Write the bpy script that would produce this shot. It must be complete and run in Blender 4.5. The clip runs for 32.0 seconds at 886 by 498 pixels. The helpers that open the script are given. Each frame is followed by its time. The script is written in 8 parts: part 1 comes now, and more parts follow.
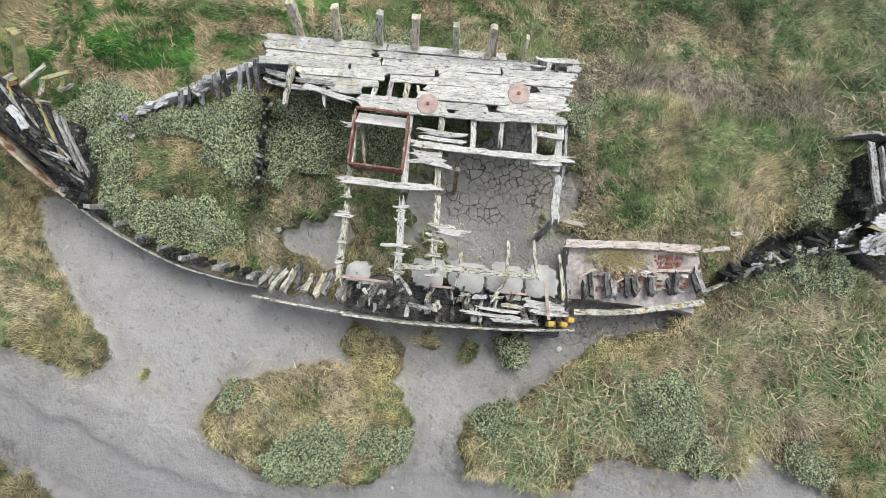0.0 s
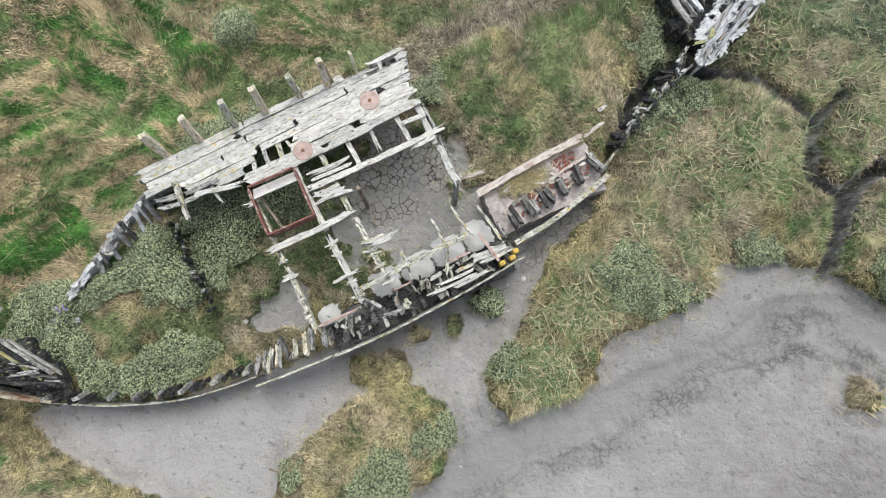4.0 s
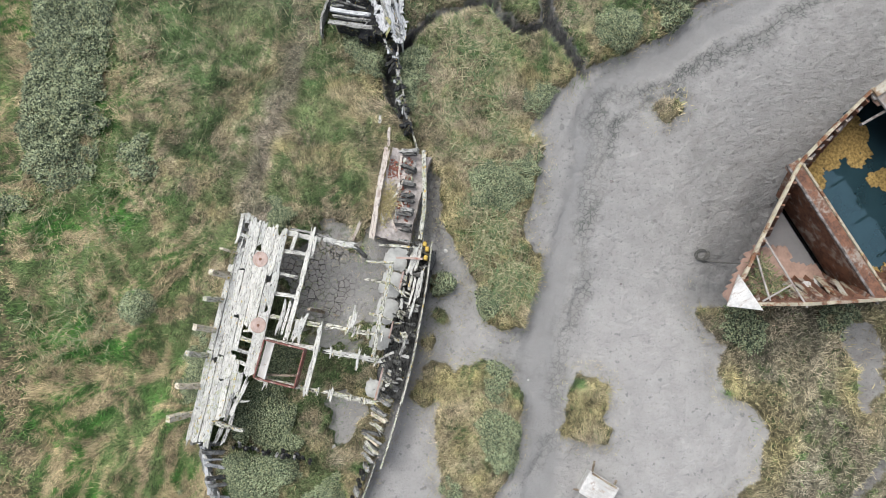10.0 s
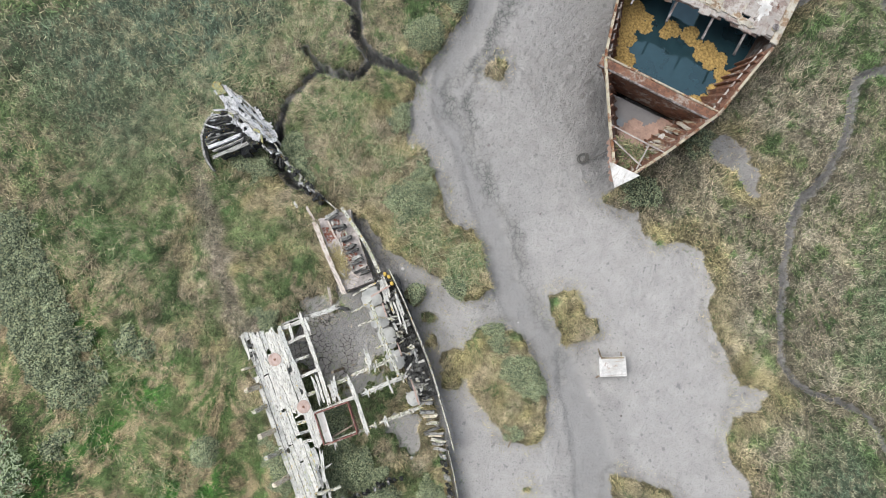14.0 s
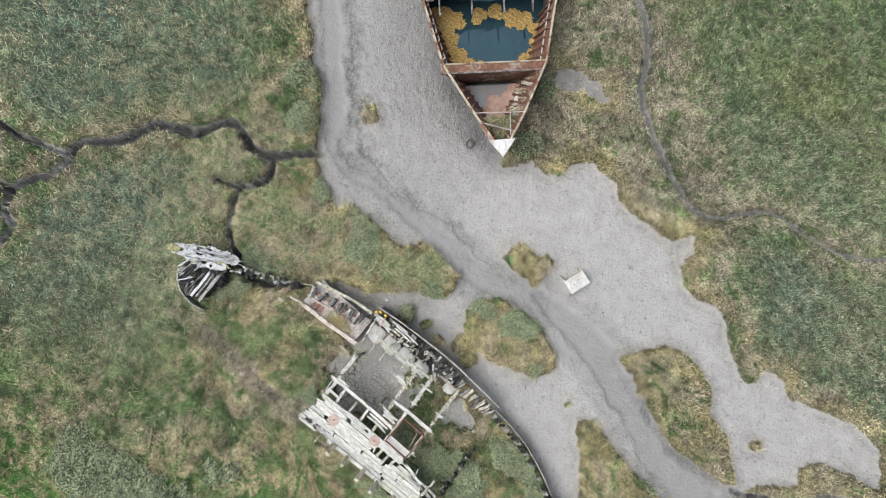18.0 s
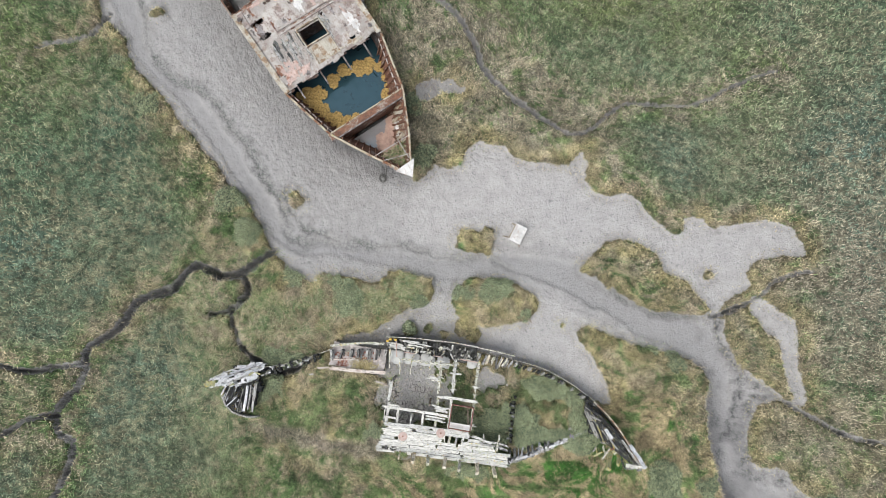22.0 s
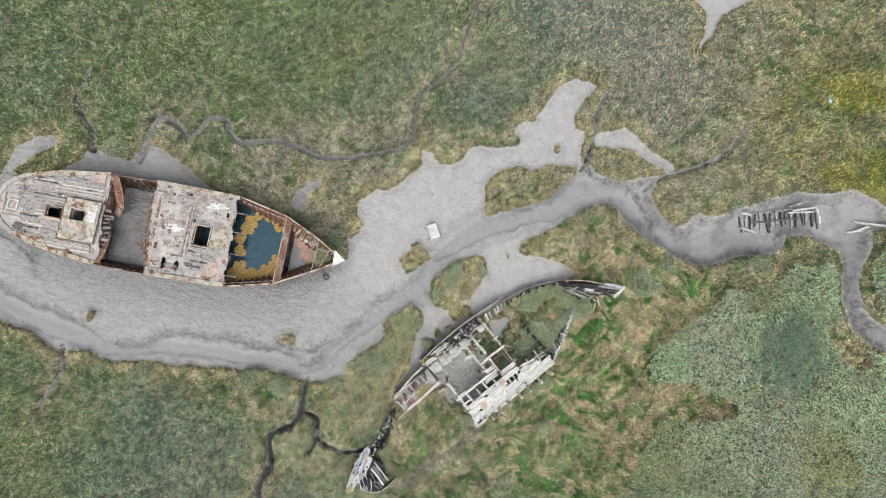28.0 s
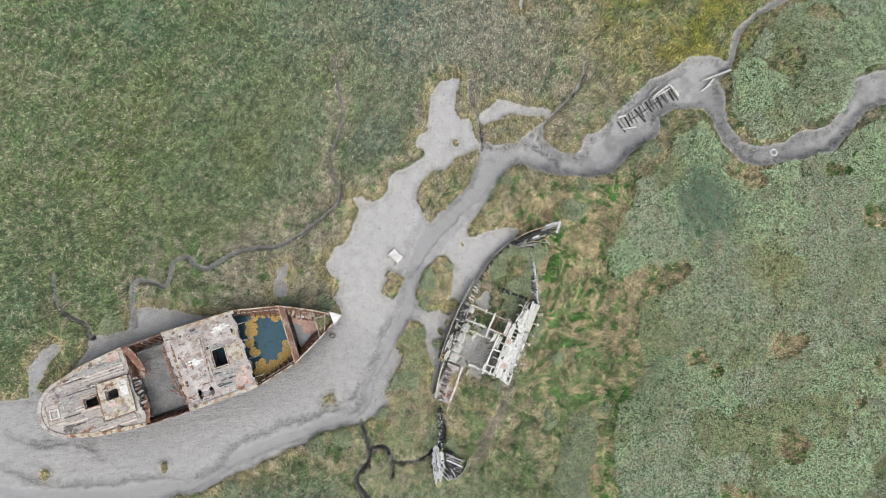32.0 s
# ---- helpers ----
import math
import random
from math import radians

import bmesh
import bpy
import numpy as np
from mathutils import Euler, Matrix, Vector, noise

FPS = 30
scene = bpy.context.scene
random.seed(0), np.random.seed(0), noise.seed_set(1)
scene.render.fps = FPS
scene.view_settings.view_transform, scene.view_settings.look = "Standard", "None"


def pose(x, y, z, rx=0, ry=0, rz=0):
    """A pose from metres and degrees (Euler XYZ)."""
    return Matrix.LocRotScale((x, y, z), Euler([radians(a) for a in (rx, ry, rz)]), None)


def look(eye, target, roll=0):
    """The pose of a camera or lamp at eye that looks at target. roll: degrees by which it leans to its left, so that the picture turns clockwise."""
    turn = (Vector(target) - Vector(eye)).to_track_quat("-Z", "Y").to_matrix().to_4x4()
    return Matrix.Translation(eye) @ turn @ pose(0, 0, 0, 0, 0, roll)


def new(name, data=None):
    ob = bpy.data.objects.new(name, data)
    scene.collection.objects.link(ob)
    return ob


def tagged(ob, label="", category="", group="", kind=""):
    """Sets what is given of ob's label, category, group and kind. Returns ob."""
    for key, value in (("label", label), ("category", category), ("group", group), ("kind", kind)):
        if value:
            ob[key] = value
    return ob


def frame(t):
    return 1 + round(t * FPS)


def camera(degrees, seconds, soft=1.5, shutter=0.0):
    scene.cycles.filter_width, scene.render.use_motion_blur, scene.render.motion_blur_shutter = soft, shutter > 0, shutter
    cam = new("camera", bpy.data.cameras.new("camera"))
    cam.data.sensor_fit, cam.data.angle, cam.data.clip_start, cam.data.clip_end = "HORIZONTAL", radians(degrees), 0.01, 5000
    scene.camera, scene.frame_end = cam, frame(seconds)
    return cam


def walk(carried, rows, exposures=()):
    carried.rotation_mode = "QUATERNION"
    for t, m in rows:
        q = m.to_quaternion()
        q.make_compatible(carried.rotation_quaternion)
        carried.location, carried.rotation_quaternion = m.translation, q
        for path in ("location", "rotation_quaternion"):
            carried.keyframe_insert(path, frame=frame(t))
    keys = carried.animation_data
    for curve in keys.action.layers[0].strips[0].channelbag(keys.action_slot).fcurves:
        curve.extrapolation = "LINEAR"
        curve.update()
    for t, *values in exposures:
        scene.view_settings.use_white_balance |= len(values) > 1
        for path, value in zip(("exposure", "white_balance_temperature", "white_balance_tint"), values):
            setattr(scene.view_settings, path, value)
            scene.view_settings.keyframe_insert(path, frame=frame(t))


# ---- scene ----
# ---- camera and its way: a slow rise and turn, looking almost straight down ----
cam = camera(72, 32.0, soft=0.6)
ROWS = [
    (0.0, pose(0.086, -6.566, 13.481, 7.23, -0.56, -107.720)),
    (1.0, pose(-0.001, -6.557, 13.603, 7.23, -0.56, -115.588)),
    (2.0, pose(-0.136, -6.600, 13.868, 7.23, -0.56, -123.266)),
    (3.0, pose(-0.259, -6.665, 14.244, 7.23, -0.56, -131.403)),
    (4.0, pose(-0.349, -6.731, 14.710, 7.23, -0.56, -139.550)),
    (5.0, pose(-0.402, -6.783, 15.248, 7.23, -0.56, -147.550)),
    (6.0, pose(-0.427, -6.814, 15.846, 7.23, -0.56, -155.619)),
    (7.0, pose(-0.439, -6.822, 16.497, 7.23, -0.56, -164.034)),
    (8.0, pose(-0.448, -6.808, 17.196, 7.23, -0.56, -172.893)),
    (9.0, pose(-0.463, -6.777, 17.940, 7.23, -0.56, -182.053)),
    (10.0, pose(-0.489, -6.735, 18.730, 7.23, -0.56, -191.218)),
    (11.0, pose(-0.526, -6.689, 19.566, 7.23, -0.56, -200.081)),
    (12.0, pose(-0.569, -6.643, 20.449, 7.23, -0.56, -208.458)),
    (13.0, pose(-0.614, -6.603, 21.379, 7.23, -0.56, -216.346)),
    (14.0, pose(-0.654, -6.571, 22.359, 7.23, -0.56, -223.894)),
    (15.0, pose(-0.685, -6.550, 23.388, 7.23, -0.56, -231.332)),
    (16.0, pose(-0.701, -6.540, 24.467, 7.23, -0.56, -238.861)),
    (17.0, pose(-0.703, -6.537, 25.595, 7.23, -0.56, -246.584)),
    (18.0, pose(-0.692, -6.541, 26.771, 7.23, -0.56, -254.474)),
    (19.0, pose(-0.673, -6.547, 27.992, 7.23, -0.56, -262.403)),
    (20.0, pose(-0.654, -6.553, 29.257, 7.23, -0.56, -270.222)),
    (21.0, pose(-0.640, -6.556, 30.562, 7.23, -0.56, -277.844)),
    (22.0, pose(-0.640, -6.556, 31.903, 7.23, -0.56, -285.293)),
    (23.0, pose(-0.658, -6.552, 33.279, 7.23, -0.56, -292.709)),
    (24.0, pose(-0.695, -6.549, 34.686, 7.23, -0.56, -300.262)),
    (25.0, pose(-0.750, -6.549, 36.122, 7.23, -0.56, -308.046)),
    (26.0, pose(-0.813, -6.558, 37.587, 7.23, -0.56, -315.985)),
    (27.0, pose(-0.875, -6.580, 39.082, 7.23, -0.56, -323.842)),
    (28.0, pose(-0.922, -6.616, 40.609, 7.23, -0.56, -331.398)),
    (29.0, pose(-0.944, -6.661, 42.175, 7.23, -0.56, -338.737)),
    (30.0, pose(-0.942, -6.700, 43.788, 7.23, -0.56, -346.373)),
    (31.0, pose(-0.935, -6.699, 45.461, 7.23, -0.56, -354.526)),
    (32.0, pose(-0.977, -6.603, 47.211, 7.23, -0.56, -360.169)),
]
walk(cam, ROWS, [(0.0, 0.51, 6170, 8), (32.0, 0.51, 6170, 8)])

# ---- overcast daylight ----
world = bpy.data.worlds.new("overcast_sky")
scene.world = world
world.use_nodes = True
wn = world.node_tree.nodes
sky = wn.new("ShaderNodeTexSky")
sky.sky_type = "NISHITA"
sky.sun_disc = False
sky.sun_elevation = radians(63)
sky.sun_rotation = radians(150)
sky.air_density, sky.dust_density, sky.ozone_density = 1.0, 4.0, 1.0
wn["Background"].inputs["Strength"].default_value = 0.13
cloud = wn.new("ShaderNodeHueSaturation")
cloud.inputs["Saturation"].default_value = 0.45
world.node_tree.links.new(sky.outputs["Color"], cloud.inputs["Color"])
world.node_tree.links.new(cloud.outputs["Color"], wn["Background"].inputs["Color"])
sun_data = bpy.data.lights.new("sun", "SUN")
sun_data.energy, sun_data.angle, sun_data.color = 1.5, radians(40), (1.0, 0.985, 0.95)
sun = new("sun", sun_data)
sun.matrix_world = look((0, 0, 60), (0 - 60 * math.sin(radians(150)) * 0.5, 60 * math.cos(radians(150)) * -0.5, 0))

# ---- materials ----
def ramp(nt, fac, stops):
    r = nt.nodes.new("ShaderNodeValToRGB")
    r.color_ramp.elements[0].position, r.color_ramp.elements[1].position = stops[0][0], stops[-1][0]
    r.color_ramp.elements[0].color, r.color_ramp.elements[1].color = (*stops[0][1], 1), (*stops[-1][1], 1)
    for pos, col in stops[1:-1]:
        r.color_ramp.elements.new(pos).color = (*col, 1)
    nt.links.new(fac, r.inputs["Fac"])
    return r.outputs["Color"]


def noise_of(nt, vec, scale, detail=6.0, rough=0.6, stretch=None):
    if stretch:
        mp = nt.nodes.new("ShaderNodeMapping")
        mp.inputs["Scale"].default_value = stretch
        nt.links.new(vec, mp.inputs["Vector"])
        vec = mp.outputs["Vector"]
    n = nt.nodes.new("ShaderNodeTexNoise")
    n.inputs["Scale"].default_value, n.inputs["Detail"].default_value, n.inputs["Roughness"].default_value = scale, detail, rough
    nt.links.new(vec, n.inputs["Vector"])
    return n.outputs["Fac"]


def blend(nt, fac, a, b, mode="MIX"):
    m = nt.nodes.new("ShaderNodeMix")
    m.data_type, m.blend_type = "RGBA", mode
    for key, v in ((0, fac), (6, a), (7, b)):
        if hasattr(v, "links"):
            nt.links.new(v, m.inputs[key])
        else:
            m.inputs[key].default_value = v if key == 0 else (*v, 1)
    return m.outputs[2]


def level(nt, fac, lo, hi, a=0.0, b=1.0):
    m = nt.nodes.new("ShaderNodeMapRange")
    m.interpolation_type = "SMOOTHSTEP"
    for key, v in zip(("From Min", "From Max", "To Min", "To Max"), (lo, hi, a, b)):
        m.inputs[key].default_value = v
    nt.links.new(fac, m.inputs["Value"])
    return m.outputs["Result"]


def bump(nt, bsdf, height, strength=0.5, dist=0.02):
    b = nt.nodes.new("ShaderNodeBump")
    b.inputs["Strength"].default_value, b.inputs["Distance"].default_value = strength, dist
    nt.links.new(height, b.inputs["Height"])
    nt.links.new(b.outputs["Normal"], bsdf.inputs["Normal"])


def start(name, rough=0.9, metal=0.0):
    m = bpy.data.materials.new(name)
    m.use_nodes = True
    nt = m.node_tree
    bsdf = nt.nodes["Principled BSDF"]
    bsdf.inputs["Roughness"].default_value, bsdf.inputs["Metallic"].default_value = rough, metal
    bsdf.inputs["Specular IOR Level"].default_value = 0.25
    tc = nt.nodes.new("ShaderNodeTexCoord")
    return m, nt, bsdf, tc.outputs["Object"]


def shift_by_piece(nt, vec):
    """Moves the pattern from piece to piece, so that no two show the same grain."""
    oi = nt.nodes.new("ShaderNodeObjectInfo")
    v = nt.nodes.new("ShaderNodeVectorMath")
    v.operation = "SCALE"
    v.inputs[0].default_value = (37.0, 91.0, 53.0)
    nt.links.new(oi.outputs["Random"], v.inputs["Scale"])
    a = nt.nodes.new("ShaderNodeVectorMath")
    nt.links.new(vec, a.inputs[0])
    nt.links.new(v.outputs["Vector"], a.inputs[1])
    return a.outputs["Vector"], oi.outputs["Random"]


def timber(name, dark, mid, light, lichen=0.0, seed_scale=1.0, crack=0.5):
    """Weathered wood: grain along the piece's own x, dark checks and chips, pale faces, patches of lichen."""
    m, nt, bsdf, vec = start(name, 0.92)
    vec, rnd = shift_by_piece(nt, vec)
    grain = noise_of(nt, vec, 34 * seed_scale, 6, 0.7, (0.12, 1.2, 1.2))
    checks = noise_of(nt, vec, 46 * seed_scale, 4, 0.6, (0.09, 1.3, 1.3))
    chips = noise_of(nt, vec, 17 * seed_scale, 9, 0.8, (0.5, 1.2, 1.2))
    stain = noise_of(nt, vec, 4.5, 8, 0.75, (0.6, 1.0, 1.0))
    col = ramp(nt, grain, [(0.30, mid), (0.48, light), (0.8, light)])
    col = blend(nt, level(nt, stain, 0.47, 0.60, 0.0, 0.8), col, mid)
    col = blend(nt, level(nt, checks, 0.38, 0.42, crack, 0.0), col, dark)
    col = blend(nt, level(nt, chips, 0.36 + 0.1 * crack, 0.39 + 0.1 * crack, 0.9, 0.0), col, dark)
    tint = blend(nt, rnd, (0.84, 0.84, 0.83), (1.08, 1.06, 1.02))
    col = blend(nt, 1.0, col, tint, "MULTIPLY")
    if lichen:
        spots = noise_of(nt, vec, 9.0, 6, 0.7)
        col = blend(nt, level(nt, spots, 0.66 - lichen * 0.2, 0.70 - lichen * 0.2, 0, 0.9), col, (0.52, 0.36, 0.08))
        moss = noise_of(nt, vec, 7.0, 8, 0.78)
        col = blend(nt, level(nt, moss, 0.62 - lichen * 0.22, 0.66 - lichen * 0.2, 0, 0.7), col, (0.34, 0.36, 0.20))
    nt.links.new(col, bsdf.inputs["Base Color"])
    bump(nt, bsdf, chips, 0.9, 0.03)
    return m


WHITE_WOOD = timber("bleached_timber", (0.10, 0.095, 0.085), (0.43, 0.415, 0.385), (0.64, 0.625, 0.585), 0.18, 1.0, 0.55)
SPOTTED_WOOD = timber("lichen_spotted_timber", (0.10, 0.095, 0.085), (0.43, 0.415, 0.385), (0.64, 0.625, 0.585), 0.36, 1.0, 0.5)
LICHEN_WOOD = timber("lichened_timber", (0.045, 0.04, 0.034), (0.36, 0.345, 0.29), (0.64, 0.62, 0.55), 0.42, 1.0, 0.85)
GREY_WOOD = timber("grey_timber", (0.03, 0.03, 0.03), (0.20, 0.195, 0.185), (0.44, 0.43, 0.41), 0.12, 1.0, 0.8)
DARK_WOOD = timber("rotten_timber_and_gap_shade", (0.012, 0.012, 0.013), (0.04, 0.039, 0.039), (0.17, 0.167, 0.16), 0.08, 1.0, 0.8)
DECK_WOOD = timber("worn_deck_timber", (0.08, 0.065, 0.058), (0.25, 0.215, 0.19), (0.41, 0.375, 0.345), 0.10)
BROWN_WOOD = timber("brown_timber", (0.04, 0.028, 0.02), (0.16, 0.115, 0.08), (0.36, 0.30, 0.24), 0.25)
PINK_WOOD = timber("pinkish_plank", (0.08, 0.06, 0.05), (0.38, 0.29, 0.25), (0.60, 0.54, 0.49), 0.1)
ORANGE_LICHEN = timber("orange_lichened_timber", (0.08, 0.06, 0.03), (0.16, 0.14, 0.09), (0.36, 0.32, 0.22), 0.9, 1.0, 0.8)
STERN_WOOD = timber("chipped_grey_white_planking", (0.018, 0.018, 0.022), (0.34, 0.345, 0.36), (0.60, 0.60, 0.615), 0.08, 0.8, 0.5)
BLACK_WOOD = timber("black_timber_and_gap_shade", (0.004, 0.004, 0.005), (0.012, 0.012, 0.014), (0.06, 0.06, 0.062), 0.22, 1.0, 0.8)
TAN_WOOD = timber("tan_stanchion_timber", (0.07, 0.05, 0.04), (0.50, 0.41, 0.31), (0.76, 0.69, 0.58), 0.42, 1.0, 0.6)


def rusty(name, rust, deep, paint, amount, rough=0.8, scale=1.0, yellow=0.0):
    """Rusted steel under the last of its paint; amount: how much paint is left, 0 to 1."""
    m, nt, bsdf, vec = start(name, rough)
    vec, rnd = shift_by_piece(nt, vec)
    big = noise_of(nt, vec, 0.8 * scale, 9, 0.75)
    mid = noise_of(nt, vec, 3.2 * scale, 9, 0.75)
    fine = noise_of(nt, vec, 17 * scale, 6, 0.75)
    streak = noise_of(nt, vec, 4.0 * scale, 7, 0.72, (0.25, 1.3, 1.0))
    col = blend(nt, level(nt, mid, 0.38, 0.62), deep, rust)
    col = blend(nt, level(nt, fine, 0.35, 0.7, 0, 0.5), col, (rust[0] * 1.5, rust[1] * 1.4, rust[2] * 1.3))
    if amount:
        mask = noise_of(nt, vec, 1.5 * scale, 10, 0.72)
        faded = blend(nt, level(nt, big, 0.38, 0.62), paint, tuple(c * 0.66 for c in paint))
        faded = blend(nt, level(nt, fine, 0.40, 0.62, 0, 0.28), faded, tuple(0.5 * c + 0.06 for c in paint))
        faded = blend(nt, level(nt, streak, 0.52, 0.66, 0, 0.75), faded, (0.5 * rust[0] + 0.16, 0.5 * rust[1] + 0.14, 0.5 * rust[2] + 0.12))
        col = blend(nt, level(nt, mask, 0.61 - amount * 0.32, 0.72 - amount * 0.32), col, faded)
    if yellow:
        spots = noise_of(nt, vec, 3.1 * scale, 9, 0.75)
        col = blend(nt, level(nt, spots, 0.66 - yellow * 0.2, 0.72 - yellow * 0.2, 0, 0.8), col, (0.46, 0.34, 0.12))
    pits = noise_of(nt, vec, 7.0 * scale, 8, 0.75)
    col = blend(nt, level(nt, pits, 0.31, 0.38, 0.8, 0.0), col, deep)
    nt.links.new(col, bsdf.inputs["Base Color"])
    bump(nt, bsdf, mid, 0.7, 0.025)
    return m


RUST = rusty("rusted_steel", (0.20, 0.10, 0.062), (0.07, 0.04, 0.032), (0.42, 0.36, 0.30), 0.32)
RUST_EDGE = rusty("rust_and_lichen_edge", (0.20, 0.09, 0.045), (0.07, 0.035, 0.025), (0.50, 0.44, 0.32), 0.62, 0.85, 1.5, 0.35)
DECK_PAINT = rusty("flaking_deck_paint", (0.27, 0.215, 0.19), (0.13, 0.105, 0.095), (0.48, 0.435, 0.39), 0.62, 0.9, 1.5, 0.14)
PINK_PAINT = rusty("pink_red_paint", (0.34, 0.18, 0.13), (0.15, 0.08, 0.06), (0.55, 0.41, 0.35), 0.75, 0.85, 2.2, 0.05)
DARK_PLATE = rusty("dark_scaled_plate", (0.13, 0.11, 0.10), (0.05, 0.045, 0.045), (0.32, 0.29, 0.28), 0.45, 0.9, 1.6)
HULL_STEEL = rusty("dark_hull_plate", (0.10, 0.065, 0.05), (0.035, 0.03, 0.03), (0.2, 0.19, 0.18), 0.3)
YELLOW_PAINT = rusty("yellowed_plate", (0.27, 0.185, 0.115), (0.12, 0.085, 0.06), (0.50, 0.455, 0.37), 0.6, 0.9, 1.8, 0.22)
WHITE_PAINT = rusty("chalky_white_paint", (0.42, 0.35, 0.30), (0.2, 0.17, 0.15), (0.70, 0.67, 0.63), 0.85, 0.8, 2.0)
HATCH_RED = rusty("red_rust_coaming", (0.22, 0.095, 0.075), (0.10, 0.05, 0.042), (0.50, 0.36, 0.31), 0.35, 0.85, 3.0)


def plain(name, col, rough=0.8, spread=0.25, scale=6.0, bumpy=0.3):
    m, nt, bsdf, vec = start(name, rough)
    n = noise_of(nt, vec, scale, 7, 0.7)
    lo, hi = tuple(c * (1 - spread) for c in col), tuple(min(1, c * (1 + spread)) for c in col)
    nt.links.new(ramp(nt, n, [(0.3, lo), (0.7, hi)]), bsdf.inputs["Base Color"])
    bump(nt, bsdf, n, bumpy, 0.02)
    return m


CONCRETE = plain("grey_ballast_slab", (0.40, 0.39, 0.36), 0.95, 0.22, 3.0)
WEED = plain("yellow_floating_weed", (0.31, 0.205, 0.07), 0.9, 0.75, 11.0, 0.8)
SILT = plain("rust_stained_silt", (0.34, 0.225, 0.175), 0.55, 0.4, 2.5)
RUBBLE = plain("brick_red_rubble", (0.24, 0.10, 0.07), 0.95, 0.45, 9.0)
CLOTH = plain("pale_blue_litter", (0.35, 0.55, 0.65), 0.7, 0.2)
ROPE_MAT = plain("grey_rope", (0.10, 0.095, 0.085), 0.95, 0.3, 30.0)
HEAD_LICHEN = plain("orange_lichen_crust", (0.50, 0.34, 0.08), 0.95, 0.5, 14.0, 0.6)
STONE = plain("pale_stone", (0.5, 0.48, 0.45), 0.9, 0.2, 12.0)
FLOWER = plain("violet_petals", (0.32, 0.2, 0.5), 0.8, 0.2)


def water(name, deep, rough=0.06):
    m, nt, bsdf, vec = start(name, rough)
    n = noise_of(nt, vec, 0.9, 4, 0.6)
    nt.links.new(ramp(nt, n, [(0.3, tuple(c * 0.8 for c in deep)), (0.7, tuple(c * 1.2 for c in deep))]), bsdf.inputs["Base Color"])
    bsdf.inputs["Specular IOR Level"].default_value = 1.0
    bsdf.inputs["IOR"].default_value = 1.62
    bsdf.inputs["Specular Tint"].default_value = (0.62, 0.9, 1.0, 1)
    return m


POOL = water("teal_bilge_water", (0.022, 0.046, 0.055), 0.02)
PUDDLE = water("grey_rain_water", (0.24, 0.225, 0.22), 0.12)


